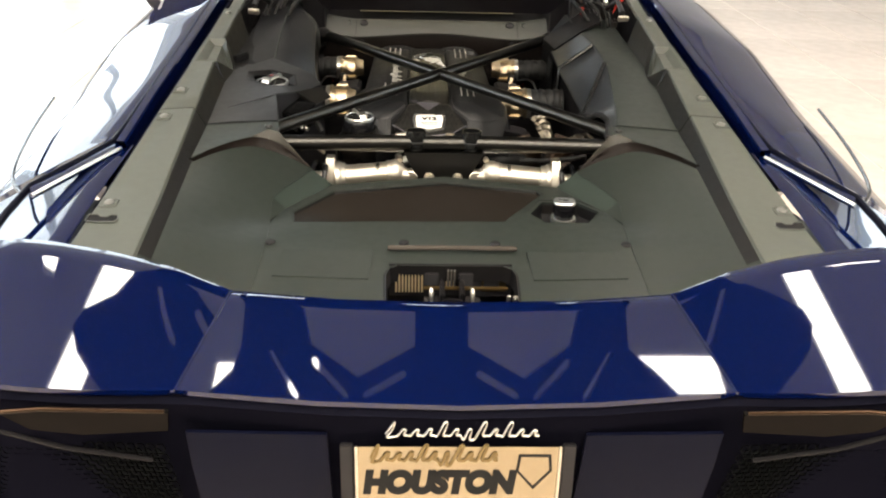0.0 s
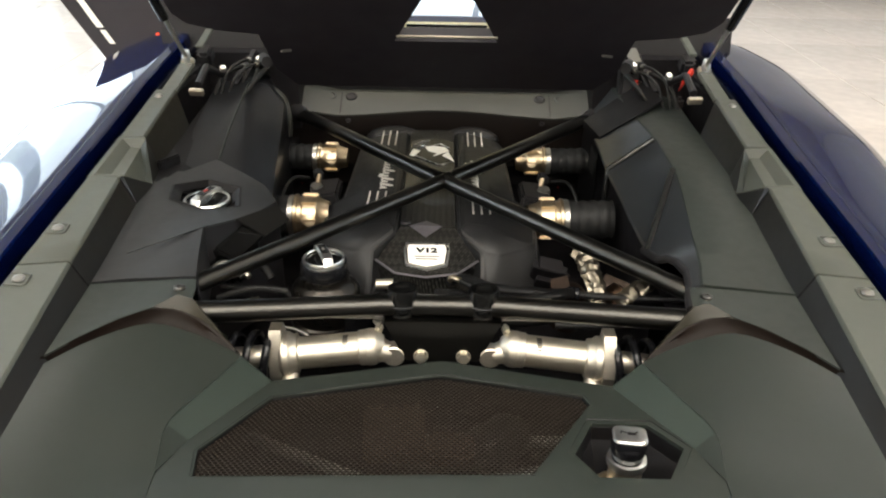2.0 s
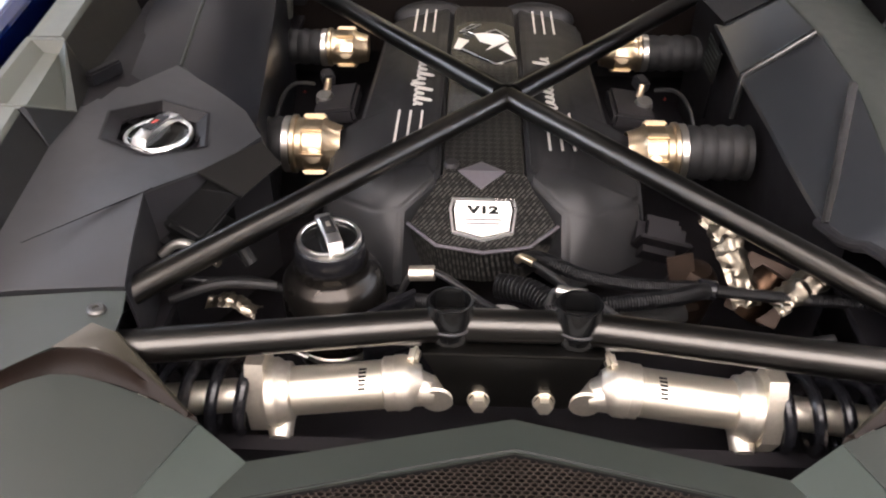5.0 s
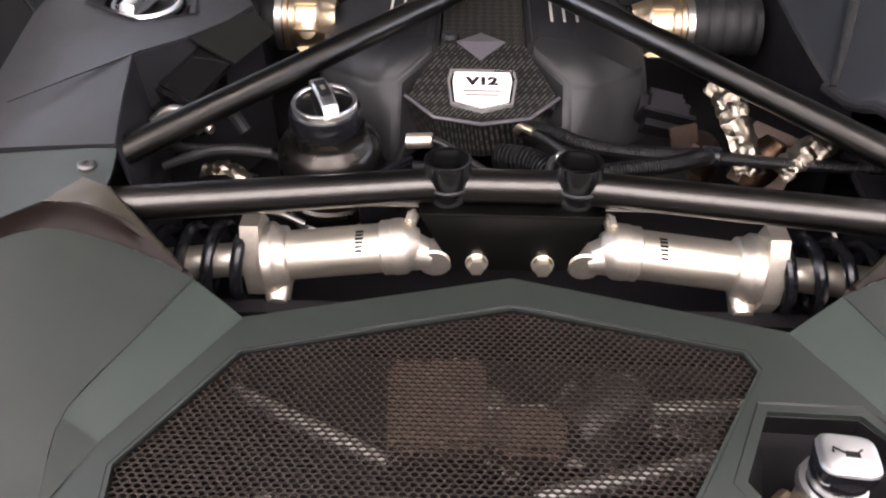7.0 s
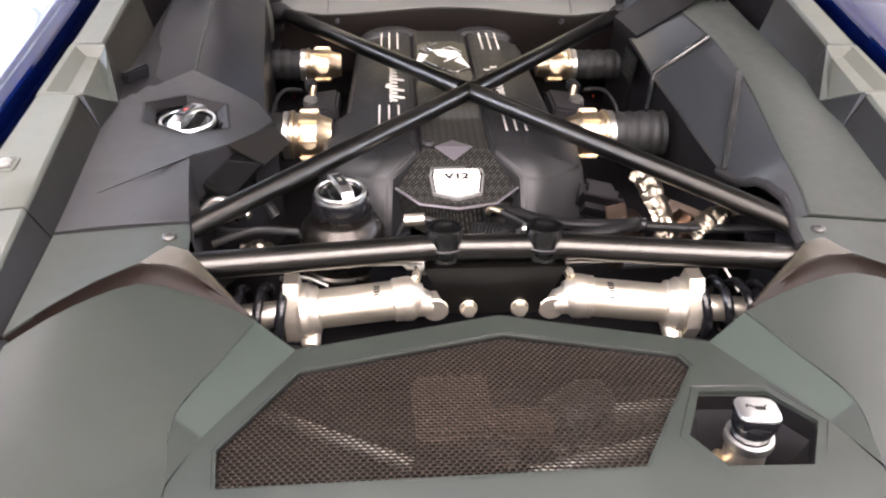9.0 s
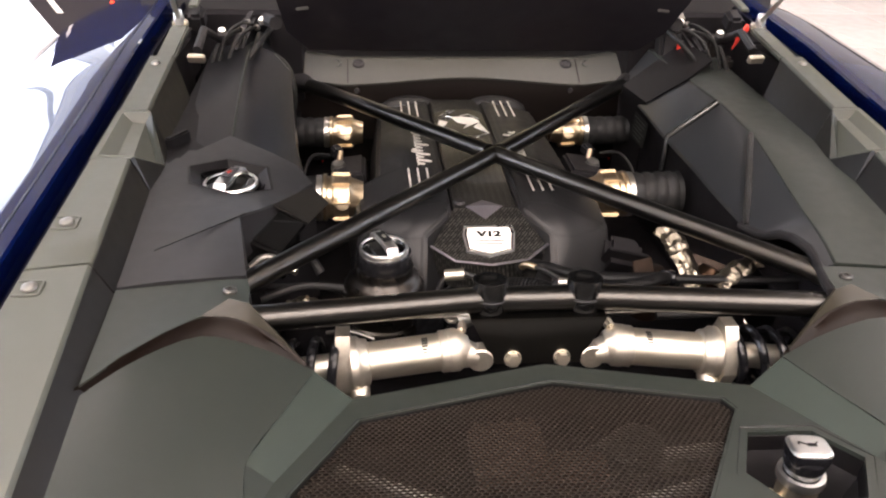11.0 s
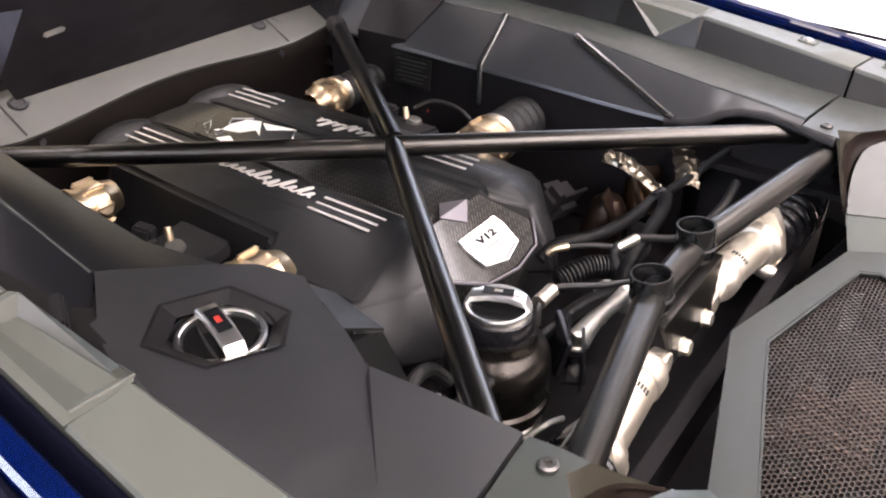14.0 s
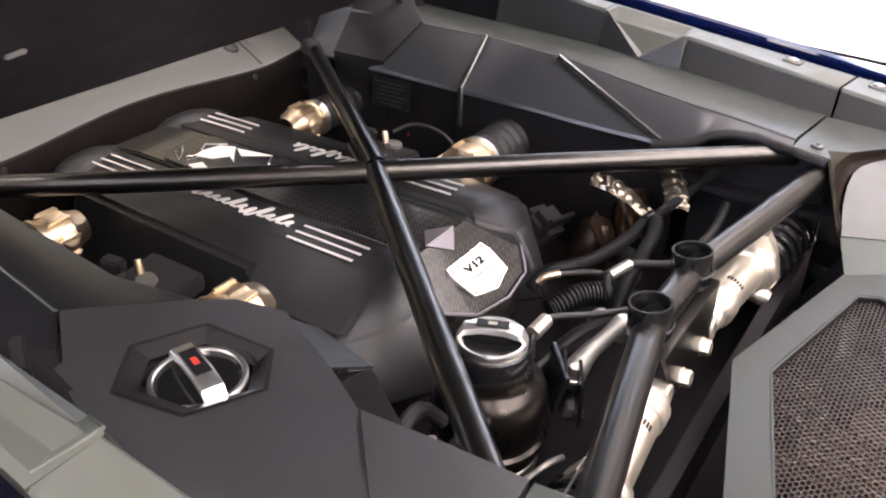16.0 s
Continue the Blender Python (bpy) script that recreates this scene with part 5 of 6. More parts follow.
# black sheets added where gaps should look dark
both("body_liner", lambda: join(box((0.335, 1.55, 0.01), (0.566, 2.275, 0.845)), box((0.01, 1.16, 0.27), (0.477, 2.44, 0.795)), box((0.13, 0.17, 0.05), (0.63, 2.26, 0.94)), box((0.34, 0.20, 0.20), (0.555, 2.95, 0.99)), box((0.08, 0.16, 0.10), (0.655, 2.78, 1.02)), box((0.05, 0.22, 0.10), (0.632, 2.62, 1.015))), DEEP, "black sheets added to close gaps under the mouldings")

def prism(ring, tops, deep):
    """Corners and faces of a block with an uneven top."""
    n = len(ring)
    v = [(x, y, z) for (x, y), z in zip(ring, tops)] + [(x, y, z - deep) for (x, y), z in zip(ring, tops)]
    return v, [tuple(range(n)), tuple(range(2 * n - 1, n - 1, -1))] + [(i, i + n, (i + 1) % n + n, (i + 1) % n) for i in range(n)]


# front beam of the bay: a pale sloping face over a dark arched underside
rows, under = [], []
for x in np.linspace(-0.43, 0.43, 33):
    a = abs(x)
    arch = 0.5 + 0.5 * math.cos(math.pi * min(1, a / 0.30))
    bend = 0.16 * max(0, a - 0.30)
    yt, zt = 2.955 - bend, 0.960 + 0.20 * max(0, a - 0.30)
    yl, zl = 2.884 + 0.016 * arch - bend, 0.921 + 0.013 * arch + 0.20 * max(0, a - 0.30)
    rows.append([(x, yt + 0.07, zt - 0.01), (x, yt + 0.006, zt + 0.002), (x, yt, zt), (x, 0.5 * (yt + yl), 0.5 * (zt + zl) + 0.001), (x, yl + 0.004, zl + 0.002), (x, yl, zl - 0.002), (x, yl + 0.001, zl - 0.007)])
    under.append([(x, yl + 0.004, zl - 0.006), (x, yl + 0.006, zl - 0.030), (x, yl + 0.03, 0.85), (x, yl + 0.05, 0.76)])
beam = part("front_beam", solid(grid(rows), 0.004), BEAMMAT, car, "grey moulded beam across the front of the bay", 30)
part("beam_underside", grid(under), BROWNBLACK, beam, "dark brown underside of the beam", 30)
for s in (-1, 1):
    part("seam", moved(box((0.0022, 0.078, 0.002)), pose(0.283 * s, 2.921, 0.9425, 29, 0, 0)), INK, beam)
    for dx, pm in ((-0.026, BLACK), (0.030, PANEL)):
        part("plug", lathe([(0.0, -0.001), (0.009, 0.0005), (0.011, 0.003), (0.014, 0.002), (0.016, -0.002)], ((0.283 + dx) * s, 2.941, 0.9545), (0, -0.5, 0.87), 20), pm, beam, "round moulded plug")
    part("plug", lathe([(0.0, 0.003), (0.006, 0.003), (0.008, -0.003)], (0.262 * s, 2.889, 0.902), (0, -1, 0.1), 14), BLACK, beam)

# bay floor and bulkhead
part("bulkhead", box((1.30, 0.02, 0.56), (0, 3.03, 0.80)), BLACK, car, "dark bulkhead behind the seats")
part("bay_floor", box((0.92, 1.2, 0.02), (0, 2.42, 0.66)), DEEP, car, "dark floor of the engine bay")
part("bay_floor", box((0.92, 0.02, 0.10), (0, 1.868, 0.72)), DEEP, car)
both("bay_liner", lambda: solid(poly([(0.43, 1.86, 0.935), (0.43, 1.95, 0.935), (0.47, 2.06, 0.94), (0.43, 2.06, 0.70), (0.43, 1.86, 0.70)], [(0, 1, 4), (1, 3, 4), (1, 2, 3)]), 0.003), DEEP, "black liner under the bay edge")

# ---- X brace and rear cross tube ----
X = (0.0, 2.386, 0.935)
brace = part("cross_brace", join(tube([(-0.47, 1.885, 0.912), (-0.40, 1.955, 0.922), X], 0.0158, 18), tube([(0.47, 1.885, 0.912), (0.40, 1.955, 0.922), X], 0.0158, 18)), TUBE, car, "satin black tubular X brace over the engine")
for s in (-1, 1):
    part("front_arm", tube([(0.012 * s, 2.392, 0.936), (0.43 * s, 2.898, 0.935)], 0.0158, 18), TUBE, brace)
    part("gusset", moved(box((0.10, 0.034, 0.020), bevel=0.006), frame_of((0.036 * s, 2.432, 0.936), (0.62 * s, 0.78, 0), (-0.78, 0.62 * s, 0))), TUBE, brace)
    part("foot", lathe([(0.016, -0.05), (0.022, -0.03), (0.023, 0.02), (0.016, 0.03)], (0.40 * s, 2.862, 0.935), (0.63 * s, 0.77, 0.0), 18), BLACK, brace)

TZ = 0.887
cross = part("cross_tube", tube([(-0.43, 1.862, 0.912), (-0.095, 1.936, TZ + 0.003), (-0.05, 1.942, TZ), (0.05, 1.942, TZ), (0.095, 1.936, TZ + 0.003), (0.43, 1.862, 0.912)], 0.0184, 20), TUBE, car, "satin black tubular cross member above the dampers")
for s in (-1, 1):
    part("socket", lathe([(0.0215, -0.03), (0.0252, -0.02), (0.0252, 0.017), (0.0248, 0.019), (0.0222, 0.019), (0.0218, 0.016), (0.0218, -0.028), (0.0, -0.028)], (0.069 * s, 1.944, 0.900), (0, 0.10, 1), 32), SOCKET, cross, "open black tube socket")
    part("weld", lathe([(0.0250, -0.007), (0.0268, -0.009), (0.0250, -0.012)], (0.069 * s, 1.943, 0.900), (0, 0.1, 1), 28), BLACK, cross)
bracket = part("damper_bracket", join(moved(slab([(-0.097, 0.0), (0.097, 0.0), (0.062, -0.068), (-0.062, -0.068)], (), 0.004), frame_of((0, 1.912, 0.868), (1, 0, 0), (0, 0.12, 1))),
                                      box((0.196, 0.034, 0.004), (0, 1.929, 0.869), bevel=0.001)), TUBE, car, "folded black steel damper bracket")
for s in (-1, 1):
    part("bolt", join(lathe([(0.0, 0.017), (0.0095, 0.0165), (0.0105, 0.014), (0.0105, 0.006)], (0.036 * s, 1.9105, 0.808), (0, -1, 0.12), 6), lathe([(0.0105, 0.006), (0.0125, 0.006), (0.0145, 0.003), (0.0145, 0.0)], (0.036 * s, 1.9105, 0.808), (0, -1, 0.12), 24)), ALU, bracket, "bright flanged bolt")


# ---- dampers ----
def damper(s):
    a, b = Vector((0.128 * s, 1.921, 0.815)), Vector((0.250 * s, 1.912, 0.806))
    d = (b - a).normalized()
    L = (b - a).length
    body = part("damper", lathe([(0.0, 0.0), (0.027, 0.0), (0.0275, 0.003), (0.0275, L), (0.0, L)], a, d, 36), ALU, car, "brushed aluminium damper body lying across the bay")
    part("collar", lathe([(0.0275, -0.001), (0.0305, 0.0), (0.0305, 0.012), (0.0275, 0.014)], a, d, 36), ZINC, body)
    part("collar", lathe([(0.0, -0.030), (0.018, -0.030), (0.028, -0.018), (0.0315, -0.012), (0.0315, 0.0), (0.028, 0.002)], a, d, 32), ZINC, body)
    part("eye", join(lathe([(0.0, -0.012), (0.017, -0.012), (0.019, -0.010), (0.019, 0.010), (0.017, 0.012), (0.0, 0.012)], (0.082 * s, 1.916, 0.806), (0, 1, 0), 22),
                     tube([tuple(a), (0.085 * s, 1.917, 0.807)], [0.028, 0.016], 16)), ZINC, body, "pale cast damper eye")
    part("tab", moved(box((0.012, 0.02, 0.016), bevel=0.004), pose(0.108 * s, 1.935, 0.845, 20, 0, 15 * s)), ZINC, body)
    # outer spring seat
    part("spring_seat", lathe([(0.0275, -0.008), (0.033, -0.006), (0.034, 0.002), (0.039, 0.008), (0.039, 0.018), (0.034, 0.024), (0.0, 0.024)], b, d, 30), ZINC, body, "pale cast spring seat")
    part("seat_lug", moved(slab([(-0.030, -0.030), (-0.010, -0.050), (0.026, -0.046), (0.040, -0.014), (0.030, 0.030), (0.014, 0.054), (-0.012, 0.054), (-0.032, 0.012)], (), 0.020), frame_of(b + d * 0.012 + Vector((0.007 * s, 0, 0)), (0, -s, 0), (0, 0, 1))), ZINC, body)
    part("seat_lug", lathe([(0.0, 0.016), (0.011, 0.015), (0.014, 0.008), (0.014, -0.012)], b + d * 0.006 + Vector((0, -0.022, -0.034)), (0, -1, -0.3), 16), ZINC, body)
    # spring and rod
    pts = []
    for i in range(141):
        t = i / 140
        c = b + d * (0.030 + 0.165 * t)
        ang = 2 * math.pi * 5.2 * t
        pts.append(tuple(c + Vector((0, 0.040 * math.cos(ang), 0.040 * math.sin(ang)))))
    part("coil_spring", tube(pts, 0.0070, 10), GLOSSBLACK, body, "gloss black coil spring")
    part("piston_rod", tube([tuple(b), tuple(b + d * 0.21)], 0.019, 16), ZINC, body)
    part("bump_stop", tube([tuple(b + d * 0.02), tuple(b + d * 0.035)], 0.024, 16), BLACK, body)
    # unreadable maker's mark, as upright bars
    side = d.cross(Vector((0, 0, 1))).normalized()
    for k in range(6):
        phi = radians(4 + 9.5 * k)
        out = Vector((0, -math.sin(phi), math.cos(phi)))
        part("mark_bar", moved(box((0.0085, 0.0030, 0.0008)), frame_of(a + d * 0.036 + out * 0.0276, d, (0, math.cos(phi), math.sin(phi)))), INK, body)
    return body


damper(-1)
damper(1)
part("link_rod", tube([(-0.36, 1.912, 0.878), (-0.10, 1.930, 0.868)], 0.0016, 8), DULL, car)
part("link_rod", tube([(0.10, 1.930, 0.868), (0.34, 1.915, 0.878)], 0.0016, 8), DULL, car)

# ---- engine cover ----
EX = -0.033
ET = 0.893


def ecover(name, pts, faces, material, parent, label="", bev=0.006):
    bm = poly(pts, faces)
    bmesh.ops.recalc_face_normals(bm, faces=bm.faces)
    if bev:
        bmesh.ops.bevel(bm, geom=[e for e in bm.edges if len(e.link_faces) == 2 and e.calc_face_angle(0) > 0.3], offset=bev, segments=3, affect="EDGES")
    return part(name, bm, material, parent, label, 40)


def hull(top, low):
    """Closed prism between two outlines of equal count."""
    n = len(top)
    return list(top) + list(low), [tuple(range(n)), tuple(range(2 * n - 1, n - 1, -1))] + [(i, i + n, (i + 1) % n + n, (i + 1) % n) for i in range(n)]


engine = None
for s in (-1, 1):
    top = [(0.058, 2.862), (0.150, 2.835), (0.180, 2.78), (0.188, 2.50), (0.190, 2.415), (0.232, 2.400), (0.222, 2.245), (0.150, 2.200), (0.112, 2.195), (0.060, 2.240)]
    zt = [0.888, 0.876, 0.882, 0.880, 0.880, 0.862, 0.852, 0.856, 0.862, 0.889]
    low = [(0.058, 2.90), (0.165, 2.87), (0.20, 2.80), (0.208, 2.50), (0.21, 2.43), (0.25, 2.415), (0.238, 2.22), (0.160, 2.165), (0.115, 2.14), (0.060, 2.20)]
    tops = [(EX + s * x, y, z) for (x, y), z in zip(top, zt)]
    lows = [(EX + s * x, y, 0.76) for x, y in low]
    v, f = hull(tops, lows)
    c = len(v)
    ridge = [(EX + s * 0.082, 2.80, ET + 0.003), (EX + s * 0.130, 2.77, ET + 0.003), (EX + s * 0.136, 2.42, ET + 0.004), (EX + s * 0.120, 2.255, ET + 0.002), (EX + s * 0.075, 2.26, ET + 0.004)]
    v += ridge
    r = [c + i for i in range(5)]
    f = f[1:] + [(0, 1, r[1], r[0]), (1, 2, r[1]), (2, 3, r[2], r[1]), (3, 4, r[2]), (4, 5, 6, r[3], r[2]), (6, 7, r[3]), (7, 8, r[3]), (8, 9, r[4], r[3]), (9, 0, r[0], r[4]), (r[0], r[1], r[2], r[3], r[4])]
    lobe = ecover("engine" if engine is None else "cover_lobe", v, f, COVER, car if engine is None else engine, "black moulded engine cover with silver stripes" if engine is None else "", 0.007)
    engine = engine or lobe
sp = [(EX - 0.057, 2.875, 0.884), (EX + 0.057, 2.875, 0.884), (EX + 0.057, 2.80, 0.893), (EX + 0.057, 2.245, 0.886), (EX - 0.057, 2.245, 0.886), (EX - 0.057, 2.80, 0.893)]
v, f = hull(sp, [(x, y, 0.80) for x, y, z in sp])
ecover("centre_spine", v, f, CARBON, engine, "carbon fibre centre spine", 0.003)
for s, w, h in ((-1, 0.074, 0.026), (1, 0.074, 0.026)):
    bm = bmesh.new()
    bmesh.ops.create_uvsphere(bm, u_segments=24, v_segments=12, radius=1)
    bmesh.ops.scale(bm, vec=(w, 0.042, h), verts=bm.verts)
    part("cover_end", moved(bm, pose(EX + 0.104 * s, 2.856, 0.868, 12, 0, -8 * s)), COVER, engine, "rounded far end of the engine cover", 60)
# nose with the V12 plate: a sloping carbon wedge
nose_top = [(EX - 0.057, 2.252, 0.889), (EX + 0.057, 2.252, 0.889), (EX + 0.101, 2.185, 0.846), (EX + 0.062, 2.155, 0.833), (EX, 2.146, 0.829), (EX - 0.062, 2.155, 0.833), (EX - 0.101, 2.185, 0.846)]
nose_low = [(EX - 0.057, 2.25, 0.77), (EX + 0.057, 2.25, 0.77), (EX + 0.090, 2.19, 0.775), (EX + 0.055, 2.162, 0.77), (EX, 2.154, 0.77), (EX - 0.055, 2.162, 0.77), (EX - 0.090, 2.19, 0.775)]
v, f = hull(nose_top, nose_low)
nose = ecover("nose", v, f, CARBON, engine, "carbon fibre nose of the engine cover", 0.003)
# line stands for light mirrored along the glossy lower edge
part("nose_trim", tube([(EX - 0.102, 2.184, 0.847), (EX - 0.062, 2.153, 0.834), (EX, 2.144, 0.830), (EX + 0.062, 2.153, 0.834), (EX + 0.102, 2.184, 0.847)], 0.0024, 8), SMOKE, nose, "bright line for the reflection on the lower edge")
BADGE = frame_of((EX, 2.190, 0.8525), (1, 0, 0), (0, 0.87, 0.49))
hexa = [(-0.039, 0.012), (-0.036, 0.025), (0.036, 0.025), (0.039, 0.012), (0.035, -0.018), (0.0, -0.028), (-0.035, -0.018)]
part("badge_plate", moved(slab(hexa, (), 0.004), BADGE @ Matrix.Translation((0, 0, 0.004))), WHITE, nose, "white hexagonal V12 plate")
part("badge_rim", moved(slab([(x * 1.17, y * 1.17) for x, y in hexa], [[(x * 1.09, y * 1.09) for x, y in hexa]], 0.005), BADGE @ Matrix.Translation((0, 0, 0.0036))), CHROME, nose, "bright bevelled rim of the plate")
lettering("badge_word", "V12", 0.0150, BADGE @ Matrix.Translation((0.0, 0.011, 0.0044)), INK, nose, 0.0004, 0.0, "black V12 lettering", 1.7, 0.06)
for k, w in ((0, 0.05), (1, 0.044)):
    part("badge_line", moved(box((w, 0.0019, 0.0006)), BADGE @ Matrix.Translation((0, -0.003 - 0.006 * k, 0.0044))), INK, nose)
# patch shaped like the reflection seen on the nose's top facet
part("facet_plate", solid(poly([(EX - 0.036, 2.251, 0.8905), (EX - 0.003, 2.276, 0.8902), (EX + 0.030, 2.251, 0.8905), (EX - 0.003, 2.228, 0.8757)], [(0, 1, 2), (0, 3, 2)]), 0.0012), SMOKE, nose, "diamond-shaped patch for a reflection, folded over the edge", 10)
# crest as plain shards on the dark spine, white standing for their reflection
CREST = frame_of((EX + 0.002, 2.716, 0.8950), (1, 0, 0), (0, 1, 0.03)) @ Matrix.Diagonal((0.94, 0.68, 1, 1))
crest_plate = part("crest_plate", moved(slab([(-0.056, -0.092), (-0.056, 0.040), (-0.03, 0.070), (0.03, 0.070), (0.056, 0.040), (0.058, -0.152), (0.020, -0.186)], (), 0.002), CREST), GLOSSBLACK, engine, "dark glossy plate with plain bright shards")
for ring in (((-0.051, -0.034), (-0.031, -0.050), (-0.047, -0.104), (-0.059, -0.096)), ((-0.021, -0.008), (0.002, -0.002), (0.033, -0.014), (0.045, -0.049), (0.022, -0.077), (0.014, -0.073), (-0.010, -0.053)),
             ((0.022, -0.077), (0.002, -0.104), (0.014, -0.073)), ((0.042, -0.058), (0.058, -0.150), (0.026, -0.094)), ((0.024, -0.180), (0.036, -0.167), (0.031, -0.181))):
    part("crest_shard", moved(slab(ring, (), 0.0015), CREST @ Matrix.Translation((0, 0, 0.0012))), WHITE, crest_plate, "plain bright shard")
for pts in (((-0.050, -0.001), (-0.027, 0.049), (-0.009, 0.051), (-0.033, 0.015), (-0.050, -0.001)), ((-0.042, -0.015), (-0.031, 0.001), (-0.019, -0.013), (-0.030, -0.026), (-0.042, -0.015)), ((0.002, 0.003), (0.021, 0.019), (0.044, -0.022)), ((-0.044, -0.099), (0.019, -0.184), (0.057, -0.152))):
    part("crest_line", moved(tube([(x, y, 0.0012) for x, y in pts], 0.0010, 6), CREST), CHROME, crest_plate)
# stripes and script on the lobes
for s in (-1, 1):
    for k in range(3):
        x = EX + s * (0.088 + 0.0175 * k)
        part("stripe", box((0.0034, 0.105, 0.0016), (x + s * 0.004, 2.765, 0.8975)), SILVER, engine, "thin silver stripe")
        part("stripe", box((0.0034, 0.110, 0.0016), (x + s * 0.006, 2.353, 0.898)), SILVER, engine, "thin silver stripe")
    wavy_script("script_mark", 0.190, 0.026, frame_of((EX + s * 0.108, 2.515, 0.8972), (0, s, 0), (-s, 0, 0)), SILVER, engine, 0.0014, "raised silver script shape", 10)
part("oil_sender", lathe([(0.0, 0.006), (0.009, 0.005), (0.012, 0.0)], (EX - 0.045, 2.268, 0.889), seg=16), BLACK, engine)


# ---- throttle bodies, hoses and sensors on both flanks ----
def throttle(s, y, big, z):
    x0 = EX + s * 0.236
    r = 0.043 if big else 0.034
    body = part("throttle_body", lathe([(r * 0.7, -0.02), (r * 0.86, 0.0), (r, 0.006), (r, 0.034), (r * 0.93, 0.038), (r * 0.93, 0.046), (r * 1.04, 0.048), (r * 1.04, 0.054), (0.0, 0.054)], (x0, y, z), (s, 0, 0.02), 30), CAST, car, "cast golden alloy throttle body")
    for k in range(6):
        a = radians(20 + 50 * k)
        part("cast_rib", moved(box((0.036, 0.010, 0.008), bevel=0.003), Matrix.Translation((x0 + s * 0.02, y + (r + 0.001) * math.cos(a), z + (r + 0.001) * math.sin(a))) @ pose(0, 0, 0, math.degrees(a) - 90, 0, 0)), CAST, body)
    part("boss", lathe([(0.0, 0.008), (0.006, 0.008), (0.012, 0.007), (0.012, -0.01)], (x0 + s * 0.018, y - r * 0.9, z + 0.004), (0, -1, 0.4), 16), CAST, body)
    part("hose_clamp", lathe([(r * 0.98, 0.0), (r * 1.01, 0.001), (r * 1.01, 0.010), (r * 0.98, 0.011)], (x0 + s * 0.056, y, z), (s, 0, 0.02), 28), STEEL, body)
    rib = [(r * 0.95, 0.0)]
    for k in range(4):
        rib += [(r * 0.98, 0.012 + 0.022 * k), (r * 0.90, 0.020 + 0.022 * k), (r * 0.98, 0.028 + 0.022 * k)]
    part("intake_hose", lathe(rib, (x0 + s * 0.068, y, z), (s, 0, 0.02), 28), RUBBER, body, "ribbed black rubber intake hose")
    return body


for s in (-1, 1):
    throttle(s, 2.376, True, 0.853)
    throttle(s, 2.738, False, 0.852)
    part("coil_cover", box((0.07, 0.10, 0.03), (EX + s * 0.245, 2.53, 0.842), (0, 8 * s, 0), 0.006), BLACK, car, "black coil cover beside the engine")
    part("sensor", lathe([(0.0, 0.012), (0.013, 0.010), (0.016, 0.0), (0.016, -0.02)], (EX + s * 0.266, 2.530, 0.852), (0.1 * s, -0.2, 1), 18), DULL, car, "round black sensor")
    part("connector", box((0.022, 0.030, 0.022), (EX + s * 0.27, 2.590, 0.862), (10, 0, 20), 0.004), BLACK, car, "black cable connector")
    part("connector_tip", lathe([(0.0, 0.01), (0.005, 0.009), (0.006, 0.0), (0.006, -0.012)], (EX + s * 0.262, 2.545, 0.872), (0.2, 0.3, 1), 12), CAST, car, "small brass fitting")
    part("red_clip", box((0.006, 0.009, 0.006), (EX + s * 0.298, 2.522, 0.868), (0, 0, 25), 0.003), RED, car, "small red connector clip")
    part("wire", tube([(EX + s * 0.285, 2.545, 0.872), (EX + s * 0.315, 2.52, 0.882), (EX + s * 0.33, 2.47, 0.87), (EX + s * 0.335, 2.43, 0.83)], 0.0035, 8, smooth=14), RUBBER, car, "black cable")

# ---- reservoir ----
RX, RY = -0.217, 2.062
res = part("fluid_reservoir", lathe([(0.0, 0.73), (0.052, 0.73), (0.056, 0.745), (0.056, 0.775), (0.0640, 0.780), (0.0655, 0.785), (0.0640, 0.790), (0.0600, 0.793), (0.0635, 0.801), (0.0640, 0.834), (0.0620, 0.850), (0.0560, 0.860), (0.0490, 0.865), (0.0460, 0.870), (0.0455, 0.880), (0.0, 0.880)], (RX, RY, 0), seg=44), mat("satin_reservoir", (0.030, 0.027, 0.024), 0.28, 0.9, 0.1, 300, 0.03), car, "satin black fluid reservoir with a chrome cap")
part("neck_ring", lathe([(0.0375, 0.878), (0.0415, 0.880), (0.0425, 0.886), (0.0425, 0.902), (0.041, 0.905), (0.0, 0.905)], (RX, RY, 0), seg=44), GLOSSBLACK, res)
part("strap", lathe([(0.0565, 0.752), (0.0585, 0.754), (0.0585, 0.762), (0.0565, 0.764)], (RX, RY, 0), (0, 0, 1), 44), STEEL, res, "bright metal retaining strap")
filler_cap((RX, RY, 0.911), 0.0385, 113, False, car)

# ---- oil filler in the tray ----
OX, OY = 0.256, 1.626
oil = part("oil_filler", lathe([(0.0235, 0.70), (0.0235, 0.825), (0.0, 0.825)], (OX, OY, 0), (0, 0, 1), 30), ZINC, car, "bare metal oil filler neck with a chrome cap")
part("neck_ring", lathe([(0.0225, 0.826), (0.027, 0.827), (0.028, 0.832), (0.027, 0.838), (0.0225, 0.839)], (OX, OY, 0.0), (0, 0, 1), 34), CHROME, oil)
part("cap_body", lathe([(0.021, 0.835), (0.022, 0.846), (0.0235, 0.850), (0.0245, 0.862), (0.0, 0.862)], (OX, OY, 0), seg=34), GLOSSBLACK, oil)
CAP_POSE = pose(OX, OY, 0.878, -4, 0, -6)
rows = []
